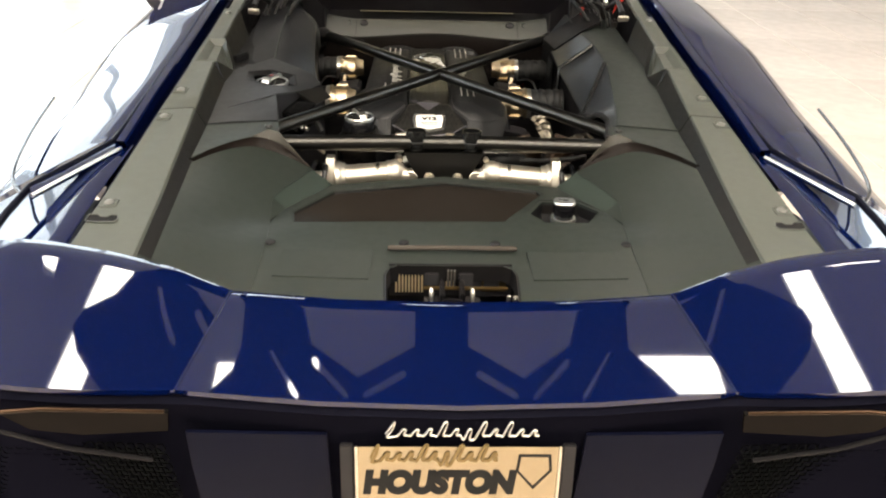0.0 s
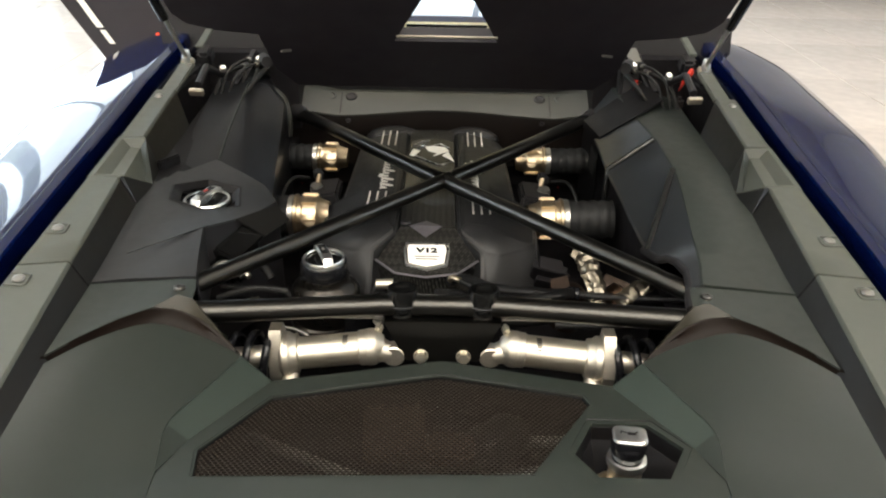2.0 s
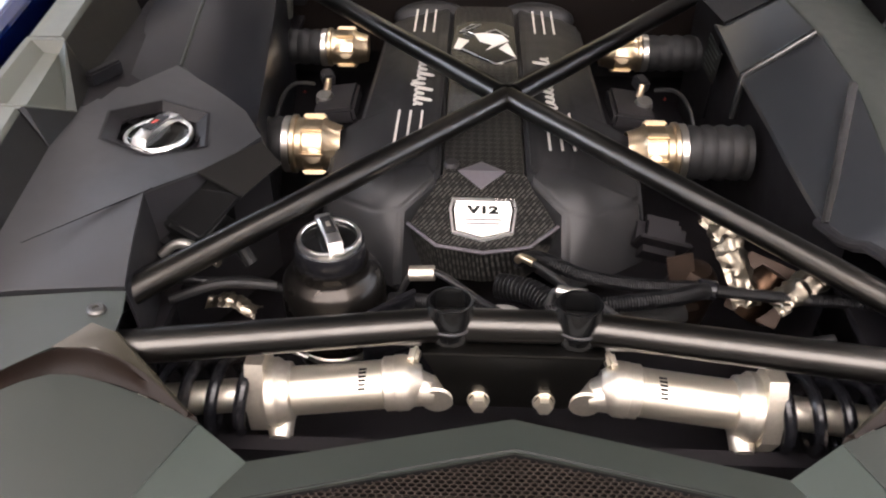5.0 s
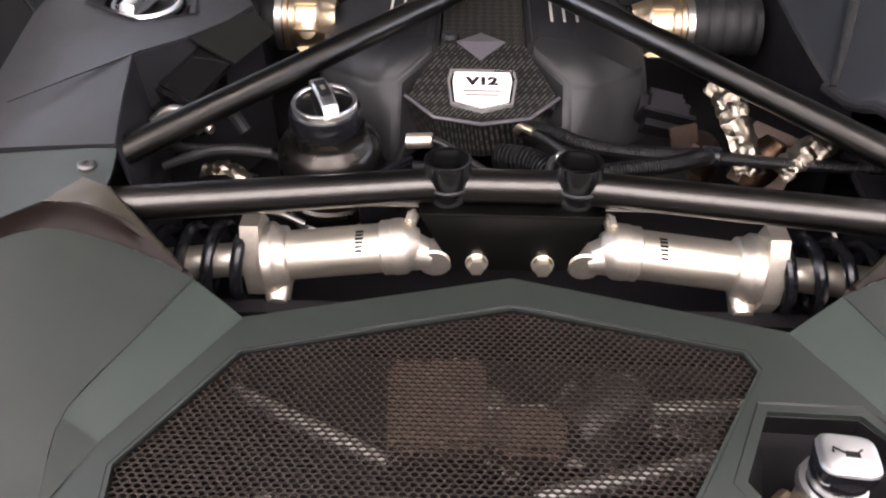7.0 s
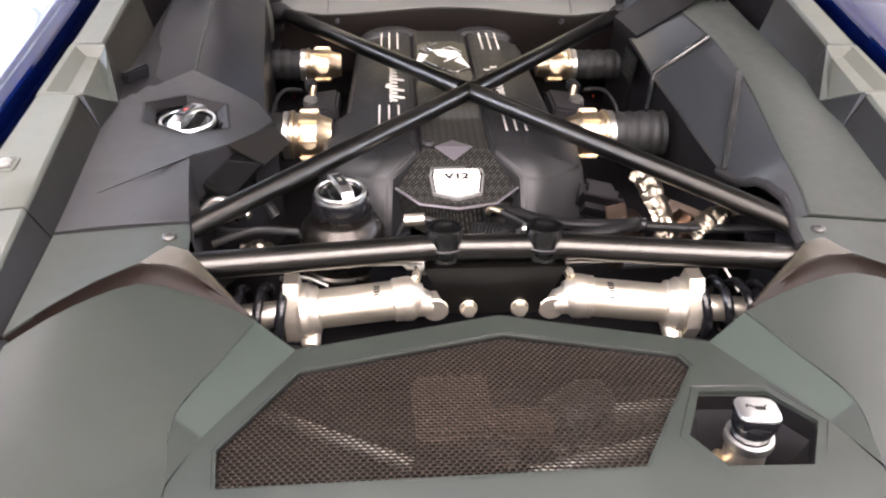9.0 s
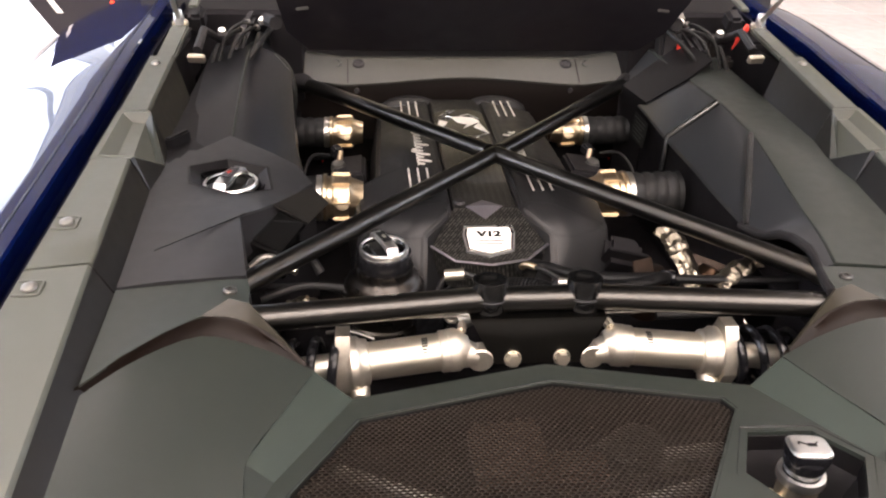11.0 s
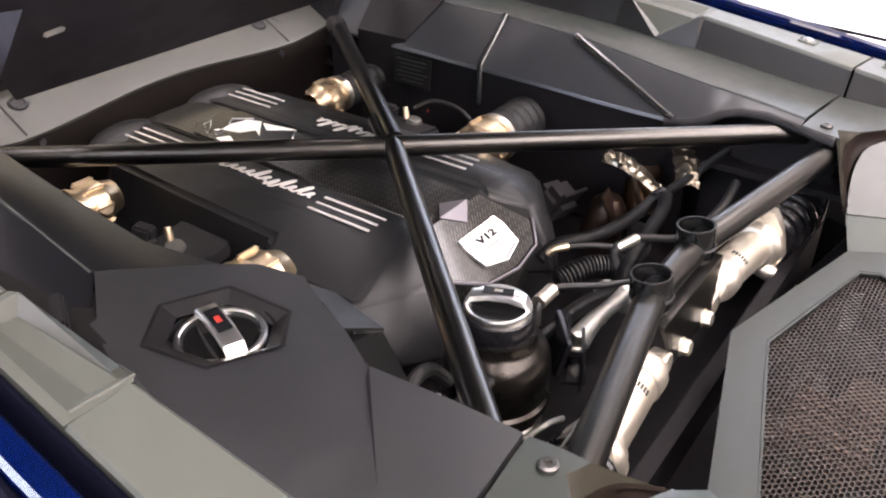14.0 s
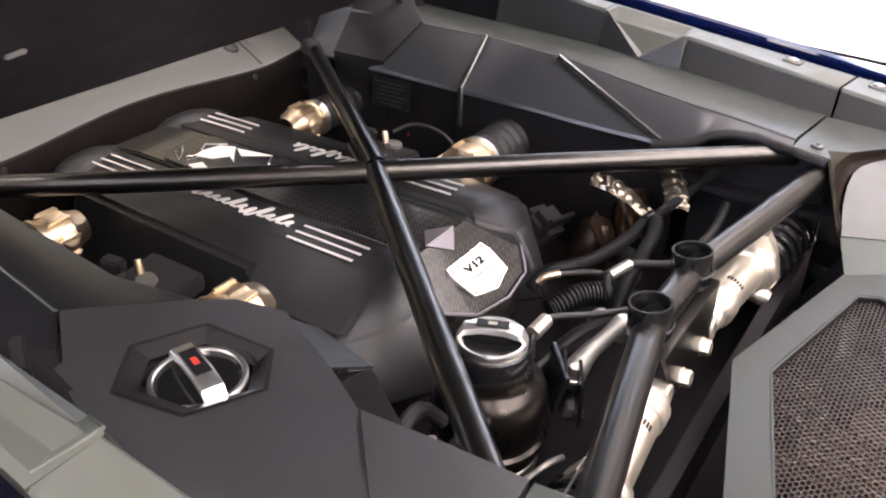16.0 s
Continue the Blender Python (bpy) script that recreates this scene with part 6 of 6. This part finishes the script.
for grow, h in ((0.97, -0.0052), (1.0, -0.004), (0.97, -0.0014), (0.90, -0.0003), (0.80, 0.0), (0.0, 0.0005)):
    ring = []
    for a in np.linspace(0, 2 * math.pi, 32, endpoint=False):
        c, q = math.cos(a), math.sin(a)
        r = (abs(c / 0.0235) ** 4.5 + abs(q / 0.0205) ** 4.5) ** (-1 / 4.5)
        ring.append((grow * r * c, grow * r * q, h))
    rows.append(ring)
skirt = []
for grow, h in ((0.0, -0.024), (0.80, -0.024), (0.93, -0.020), (1.005, -0.012), (1.005, -0.0052), (0.95, -0.0050)):
    skirt.append([(grow / 1.0 * x, grow / 1.0 * y, h) for x, y, z in rows[1]])
part("cap_skirt", moved(grid(skirt, True), CAP_POSE), GLOSSBLACK, oil)
part("cap_top", moved(grid(rows, True), CAP_POSE), CHROME, oil, "square chrome cap with an oil-can mark", 40)
for w, d, x, y, turn in ((0.011, 0.0052, 0.002, -0.001, 0), (0.011, 0.0014, -0.0075, 0.0018, -28), (0.006, 0.0014, 0.008, 0.0026, 40), (0.0016, 0.0030, -0.0125, 0.0008, 0)):
    part("mark", moved(box((w, d, 0.0006), (x, y, 0.0008), (0, 0, turn)), CAP_POSE), INK, oil, "small plain symbol shape")
part("filler_well", solid(grid([[(x, y, 0.82), (0.6 * x + 0.4 * 0.255, 0.6 * y + 0.4 * 1.625, 0.745)] for x, y in HEX_HOLE + HEX_HOLE[:1]]), 0.002), BLACK, oil)
part("foil_wrap", moved(box((0.03, 0.022, 0.016), bevel=0.004), pose(0.205, 1.612, 0.80, 10, 20, 30)), FOIL, oil, "scrap of crumpled foil")
part("filler_pipe", tube([(0.19, 1.60, 0.80), (0.235, 1.64, 0.79)], 0.008, 10), CAST, oil)


# ---- hoses, foil and clutter behind the engine ----
def corrugated(points, r, n, parent, label=""):
    n = 2 * n
    pts = [p[0] for p in smooth_rows([[p] for p in points], n)]
    return part("corrugated_hose", tube(pts, [r, r, r * 0.77, r * 0.77] * (n // 4), 12), CONDUIT, parent, label, 25)


corrugated([(0.47, 2.020, 0.862), (0.39, 2.040, 0.850), (0.31, 2.052, 0.846), (0.245, 2.062, 0.845)], 0.0078, 180, car, "ribbed black cable conduit")
corrugated([(0.235, 2.052, 0.852), (0.222, 2.044, 0.856), (0.19, 2.036, 0.852), (0.13, 2.030, 0.846), (0.06, 2.024, 0.838), (0.02, 2.02, 0.82)], 0.0105, 180, car, "ribbed black cable conduit bent over the gearbox")
corrugated([(0.235, 2.066, 0.845), (0.19, 2.068, 0.843), (0.14, 2.076, 0.841), (0.09, 2.092, 0.840), (0.04, 2.126, 0.838), (0.01, 2.135, 0.825)], 0.0095, 180, car, "ribbed black cable conduit")
corrugated([(-0.145, 2.046, 0.828), (-0.11, 2.034, 0.838), (-0.07, 2.024, 0.842), (-0.03, 2.012, 0.838), (0.0, 2.0, 0.825)], 0.0105, 112, car, "ribbed black cable conduit beside the reservoir")
corrugated([(-0.40, 2.035, 0.862), (-0.36, 2.032, 0.862), (-0.31, 2.040, 0.858), (-0.27, 2.045, 0.84)], 0.0065, 92, car, "ribbed black cable conduit")
corrugated([(-0.01, 2.095, 0.815), (0.03, 2.070, 0.826), (0.06, 2.040, 0.822), (0.08, 2.015, 0.81)], 0.017, 52, car, "thick ribbed black hose")
coupling = part("conduit_coupling", lathe([(0.0105, -0.012), (0.0125, -0.010), (0.0125, 0.010), (0.0105, 0.012)], (0.240, 2.061, 0.847), (1, -0.2, 0), 18), GLOSSBLACK, car, "glossy black conduit coupling")
brass = part("brake_line", tube([(0.012, 2.128, 0.825), (0.016, 2.120, 0.842), (0.03, 2.106, 0.846), (0.055, 2.080, 0.846), (0.075, 2.050, 0.842), (0.085, 2.020, 0.832)], 0.0042, 10, smooth=30), RUBBER, car, "thin black line with a brass end")
part("brass_end", tube([(0.013, 2.124, 0.836), (0.018, 2.117, 0.845), (0.032, 2.104, 0.847)], 0.0055, 12, smooth=10), CAST, brass, "pale brass end fitting")
pipe = part("fuel_line", tube([(-0.135, 2.055, 0.83), (-0.118, 2.062, 0.858), (-0.085, 2.058, 0.862), (-0.03, 2.02, 0.85), (0.03, 1.985, 0.84), (0.06, 1.97, 0.83)], 0.0045, 10, smooth=30), CONDUIT, car, "black fuel line with a metal sleeve")
part("sleeve", tube([(-0.122, 2.062, 0.859), (-0.092, 2.060, 0.862)], 0.0095, 14), ZINC, pipe)
pipe = part("coolant_line", tube([(0.045, 2.03, 0.82), (0.055, 2.045, 0.85), (0.09, 2.03, 0.858), (0.13, 1.995, 0.85), (0.17, 1.975, 0.845)], 0.0055, 10, smooth=30), RUBBER, car, "black coolant line with bright ends")
part("sleeve", tube([(0.058, 2.044, 0.852), (0.09, 2.03, 0.858)], 0.008, 12), STEEL, pipe)
for n, (pts, r) in enumerate((([(0.10, 2.06, 0.79), (0.16, 2.05, 0.80), (0.22, 2.08, 0.79)], 0.016), ([(0.2, 1.985, 0.825), (0.3, 1.98, 0.83), (0.37, 1.985, 0.84)], 0.007))):
    part("hose", tube(pts, r, 12, smooth=20), RUBBER, car, "plain black rubber hose")


for n, (pts, w) in enumerate((([(0.266, 2.172, 0.868), (0.276, 2.140, 0.858), (0.288, 2.105, 0.836), (0.298, 2.075, 0.808)], 0.044),
                              ([(0.320, 2.045, 0.828), (0.352, 2.062, 0.846), (0.395, 2.088, 0.850)], 0.040),
                              ([(-0.365, 2.03, 0.825), (-0.335, 2.022, 0.836), (-0.305, 2.015, 0.825)], 0.024))):
    part("foil_shield", foil_strip(pts, w, n + 1), FOIL, car, "crumpled silver heat foil", 24)
part("link_rod", tube([(-0.405, 2.075, 0.888), (-0.375, 2.060, 0.886), (-0.350, 2.045, 0.880)], 0.0055, 10), ZINC, car, "pale metal link beside the filler")
part("exhaust_bowl", lathe([(0.0, 0.045), (0.016, 0.042), (0.028, 0.028), (0.034, 0.0), (0.034, -0.05)], (0.250, 2.150, 0.775), (0.1, -0.2, 1), 28), DARKSHIELD, car, "brown heat-stained exhaust bowl")
part("exhaust_bowl", lathe([(0.0, 0.03), (0.020, 0.028), (0.030, 0.012), (0.032, -0.04)], (0.335, 2.125, 0.80), (0.5, 0.2, 1), 24), COPPER, car, "brown heat-stained exhaust bowl")
part("heat_plate", box((0.070, 0.004, 0.080), (0.330, 2.112, 0.806), (-38, 12, -24), 0.0015), DARKSHIELD, car, "brown heat-stained shield plate")
part("heat_plate", box((0.036, 0.004, 0.08), (0.232, 2.128, 0.800), (-24, -8, 10), 0.0015), DARKSHIELD, car, "brown heat-stained shield plate")
coil = part("ignition_box", box((0.070, 0.055, 0.055), (0.214, 2.225, 0.800), (34, 12, -4), 0.012), DEEP, car, "glossy dark control box beside the engine")
part("box_rib", box((0.074, 0.006, 0.058), (0.214, 2.205, 0.803), (34, 12, -4), 0.002), DEEP, coil)
part("box_rib", box((0.074, 0.006, 0.058), (0.214, 2.243, 0.797), (34, 12, -4), 0.002), DEEP, coil)
part("channel_bracket", join(box((0.05, 0.004, 0.06), (-0.150, 1.985, 0.825), (0, 0, 28), 0.001), box((0.05, 0.004, 0.06), (-0.136, 2.012, 0.825), (0, 0, 28), 0.001), box((0.05, 0.03, 0.004), (-0.143, 1.998, 0.797), (0, 0, 28), 0.001)), GLOSSBLACK, car, "black folded channel bracket")
bell = part("gearbox_casting", join(tube([(-0.030, 2.010, 0.815), (-0.012, 2.026, 0.826), (0.010, 2.030, 0.822)], [0.012, 0.014, 0.010], 12, smooth=10),
                                    tube([(-0.098, 2.016, 0.806), (-0.070, 2.010, 0.822), (-0.045, 2.000, 0.834), (-0.022, 1.992, 0.842)], [0.016, 0.012, 0.010, 0.012], 12, smooth=14)), ALLOY, car, "pale cast gearbox lever with bolts")
part("casting_boss", lathe([(0.0, 0.012), (0.010, 0.011), (0.013, 0.006), (0.013, -0.02)], (-0.018, 1.992, 0.838), (-0.2, -0.3, 1), 18), ALLOY, bell)
for bx, by in ((-0.115, 2.01), (-0.05, 2.012)):
    part("bolt", lathe([(0.0, 0.02), (0.007, 0.02), (0.008, 0.018), (0.008, 0.004), (0.011, 0.003), (0.011, 0.0)], (bx, by, 0.81), (0.05, -0.1, 1), 6), STEEL, bell)
part("plain_bracket", moved(box((0.07, 0.006, 0.05), bevel=0.001), pose(-0.145, 2.02, 0.83, 15, 0, 40)), GLOSSBLACK, car, "thin black bracket beside the reservoir")
part("hose_strap", tube([(-0.305, 1.988, 0.806), (-0.285, 1.974, 0.818), (-0.260, 1.966, 0.820), (-0.235, 1.962, 0.810)], 0.0035, 10, smooth=14), DULL, car, "dull curved hose strap")
relay = part("relay_box", box((0.078, 0.092, 0.062), (-0.392, 2.105, 0.886), (14, 16, -24), 0.016), SOCKET, car, "gloss black relay box beside the filler")
part("relay_lid", box((0.066, 0.078, 0.006), (-0.384, 2.108, 0.919), (14, 16, -24), 0.003), SOCKET, relay)
part("vent_pipe", tube([(-0.418, 2.045, 0.890), (-0.400, 2.052, 0.902), (-0.378, 2.050, 0.900), (-0.360, 2.036, 0.884)], 0.0062, 12, smooth=16), DULL, relay, "short grey vent pipe")
part("hose", tube([(-0.385, 2.06, 0.87), (-0.365, 2.07, 0.895), (-0.335, 2.07, 0.895), (-0.315, 2.06, 0.87)], 0.008, 10, smooth=16), RUBBER, car, "short black hose")
part("hose", tube([(-0.40, 2.0, 0.86), (-0.34, 2.02, 0.87), (-0.28, 2.03, 0.86)], 0.006, 10, smooth=16), RUBBER, car, "plain black rubber hose")

# ---- raised engine lid ----
HINGE, TILT_LID = Vector((0, 2.74, 1.03)), radians(42)
LID = frame_of(HINGE, (1, 0, 0), (0, -math.cos(TILT_LID), math.sin(TILT_LID)))
half = [(0.0, 0.02), (0.36, 0.02), (0.40, 0.10), (0.41, 0.26), (0.50, 0.275), (0.555, 0.30), (0.575, 0.34), (0.582, 0.6), (0.588, 1.03), (0.598, 1.17), (0.655, 1.24), (0.722, 1.305), (0.735, 1.36), (0.70, 1.43), (0.645, 1.475), (0.59, 1.515), (0.54, 1.60), (0.35, 1.655), (0.0, 1.67)]
lid_outline = [(x + 0.03, s) if s > 1.2 else (x, s) for x, s in half + [(-x, s) for x, s in reversed(half[1:-1])]]
view_hole = [(-0.115, 0.242), (0.111, 0.242), (0.055, 0.40), (0.035, 0.43), (-0.035, 0.43), (-0.055, 0.40)]
holes = [view_hole]
for s in (-1, 1):
    holes.append([(s * x + 0.016, y) for x, y in ((0.082, 0.95), (0.440, 0.95), (0.425, 1.06), (0.404, 1.160), (0.258, 1.262), (0.082, 1.164))])
    holes.append([(s * x + 0.016, y) for x, y in ((0.108, 1.244), (0.120, 1.238), (0.236, 1.305), (0.244, 1.322), (0.230, 1.326), (0.110, 1.258))])
    holes.append([(s * x + 0.016, y) for x, y in ((0.402, 1.206), (0.388, 1.200), (0.290, 1.308), (0.284, 1.328), (0.302, 1.326), (0.398, 1.226))])
    holes.append([(s * x + 0.016, y) for x, y in ((0.520, 1.180), (0.535, 1.184), (0.462, 1.318), (0.440, 1.335), (0.440, 1.312))])
lid = part("engine_lid", moved(slab(lid_outline, holes, 0.035), LID), LINING, car, "raised engine lid with dark lining and hexagonal openings")
part("view_pane", moved(box((0.22, 0.006, 0.003), (0, 0.264, 0.001)), LID), ALU, lid)
part("lid_ridge", moved(tube([(-0.40, 0.5, 0.004), (-0.2, 0.46, 0.008), (0.2, 0.46, 0.008), (0.40, 0.5, 0.004)], 0.006, 8), LID), LINING, lid)
for s in (-1, 1):
    part("lid_catch", moved(box((0.026, 0.007, 0.006), (0.36 * s, 0.20, 0.006), (0, 0, -12 * s), 0.002), LID), DULL, lid)
    foot, head = Vector((0.618 * s, 2.69, 1.115)), LID @ Vector((0.575 * s, 0.74, 0.02))
    strut = part("gas_strut", tube([tuple(foot), tuple(foot.lerp(head, 0.5))], 0.005, 10), STEEL, car, "black gas strut holding the lid")
    part("cylinder", tube([tuple(foot.lerp(head, 0.32)), tuple(head)], 0.011, 14), GLOSSBLACK, strut)
    part("ball_end", lathe([(0.0, 0.02), (0.008, 0.018), (0.011, 0.0), (0.008, -0.012)], tuple(foot), (0, 0, 1), 14), CHROME, strut)
    hinge = part("hinge", moved(box((0.028, 0.15, 0.05), bevel=0.008), pose(0.505 * s, 2.81, 1.045, 25, 0, 12 * s)), BLACK, car, "black lid hinge with wiring")
    part("hinge_arm", tube([(0.47 * s, 2.86, 1.05), (0.45 * s, 2.76, 1.10), (0.42 * s, 2.66, 1.115)], 0.014, 8), BLACK, hinge)
    part("hinge_arm", tube([(0.545 * s, 2.74, 1.06), (0.565 * s, 2.66, 1.10), (0.57 * s, 2.60, 1.075)], 0.009, 8), BLACK, hinge)
    part("tag", box((0.034, 0.012, 0.016), (0.569 * s, 2.578, 1.064), (20, 0, 8 * s), 0.002), ZINC, hinge, "small bright metal tag")
    part("hinge_bolt", lathe([(0.0, 0.01), (0.008, 0.009), (0.010, 0.0)], (0.535 * s, 2.70, 1.085), (0, -0.6, 1), 6), STEEL, hinge)
    part("hinge_bolt", lathe([(0.0, 0.01), (0.008, 0.009), (0.010, 0.0)], (0.455 * s, 2.735, 1.10), (0, -0.6, 1), 6), STEEL, hinge)
    part("wire", tube([(0.44 * s, 2.80, 1.08), (0.46 * s, 2.72, 1.06), (0.49 * s, 2.70, 1.02), (0.50 * s, 2.76, 0.98)], 0.006, 8, smooth=16), RUBBER, hinge)
    part("hinge_case", box((0.035, 0.05, 0.04), (0.60 * s, 2.79, 1.095), (20, 0, 0), 0.008), BLACK, hinge)
    for k, (dx, dz, r) in enumerate(((0.0, 0.0, 0.004), (0.018, 0.012, 0.0035), (0.034, -0.006, 0.005))):
        part("wire", tube([((0.455 + dx) * s, 2.86, 1.02 + dz), ((0.475 + dx) * s, 2.79, 1.075 + dz), ((0.515 + dx) * s, 2.73, 1.06 + dz), ((0.535 + dx) * s, 2.70, 1.0)], r, 8, smooth=18), RUBBER, hinge)
        part("wire_clip", lathe([(r + 0.001, -0.006), (r + 0.003, -0.004), (r + 0.003, 0.004), (r + 0.001, 0.006)], ((0.475 + dx) * s, 2.79, 1.075 + dz), (0.3 * s, -0.6, 0.3), 12), DULL if k else STEEL, hinge)
    part("hinge_rail", moved(box((0.019, 0.105, 0.007), bevel=0.002), frame_of((0.593 * s, 2.77, 1.143), (1, 0, 0), (0.06 * s, 1, 0.19))), RAILMAT, hinge, "pale strip beside the hinge")
case = part("lock_case", join(box((0.050, 0.05, 0.115), (0.466, 2.822, 1.060), (-8, 0, 0), 0.008), box((0.030, 0.03, 0.04), (0.495, 2.80, 1.03), (0, 0, 10), 0.006)), BLACK, car, "black lock case with a pale tapered top")
part("lock_plate", solid(poly([(0.440, 2.798, 1.130), (0.471, 2.798, 1.132), (0.487, 2.788, 1.100), (0.459, 2.788, 1.099)], [(0, 1, 2, 3)]), 0.003), DULL, case, "pale tapered plate")
for a, b, r in (((-0.514, 2.75, 1.000), (-0.497, 2.755, 1.066), 0.0035), ((-0.500, 2.75, 0.990), (-0.463, 2.755, 1.072), 0.0065)):
    part("hinge_link", tube([a, b], r, 10), DARKSTEEL, car, "dull grey slanted hinge link")
part("hinge_knuckle", join(box((0.028, 0.03, 0.05), (0.548, 2.752, 1.048), (12, 0, -20), 0.007), box((0.024, 0.03, 0.055), (0.572, 2.722, 1.004), (0, 8, -14), 0.008)), BROWNBLACK, car, "dark brown hinge knuckle")
part("pull_strap", tube([(0.476, 2.772, 1.055), (0.478, 2.780, 1.030), (0.482, 2.786, 1.012)], 0.005, 8), RED, car, "red release strap")
part("pull_strap", tube([(0.578, 2.665, 1.115), (0.570, 2.660, 1.105), (0.562, 2.668, 1.085), (0.556, 2.672, 1.062), (0.566, 2.668, 1.085), (0.580, 2.664, 1.105), (0.578, 2.665, 1.115)], 0.0035, 8), RED, car, "looped red release strap")
# cream cabin trim with a dark rear pane, seen through the lid opening
trim = part("cabin_trim", box((0.56, 0.02, 0.16), (0, 3.012, 1.062), (-6, 0, 0), 0.006), SEAT, car, "cream leather cabin trim behind the lid opening")
part("rear_pane", moved(slab([(-0.092, 1.130), (0.092, 1.130), (0.072, 1.094), (0.060, 1.089), (-0.062, 1.089), (-0.074, 1.094)], (), 0.004), frame_of((0, 2.998, 0), (1, 0, 0), (0, 0, 1))), SMOKED, trim, "dark tinted rear pane")
part("pane_frame", box((0.22, 0.006, 0.008), (0, 2.995, 1.137), bevel=0.002), GLOSSBLACK, trim)
for s in (-1, 1):
    part("cabin_lamp", box((0.018, 0.003, 0.004), (0.036 * s, 2.993, 1.112), bevel=0.001), STEEL, trim)

# ---- floor tiles, last ----
TW, TL = 0.585, 1.17
spots = []
for i in range(int((X1 + 7.0) / TW) + 1):
    for j in range(int((Y1 - Y0) / TL) + 1):
        x, y = -7.0 + TW * (i + 0.5) + 0.04, Y0 + TL * (j + 0.5)
        if X0 + TW / 2 < x < X1 - 0.2 and y < Y1 - 0.4:
            spots.append((x, y))
near = sorted(spots, key=lambda p: math.hypot(p[0] - 2.0, p[1] - 5.0))
bm = box((TW - 0.010, TL - 0.004, 0.012), (0, 0, -0.006), bevel=0.0015)
first_tile = part("tile", bm, FLOOR, ground)
first_tile.location = (*near[0], 0.0)
for x, y in near[1:300]:
    t = new("tile", first_tile.data)
    t.parent = ground
    t.location = (x, y, 0.0)
if near[300:]:
    rest = join(*[box((TW - 0.010, TL - 0.004, 0.012), (x, y, -0.006)) for x, y in near[300:]])
    tagged(part("far_tiles", rest, FLOOR, ground), kind="stuff")
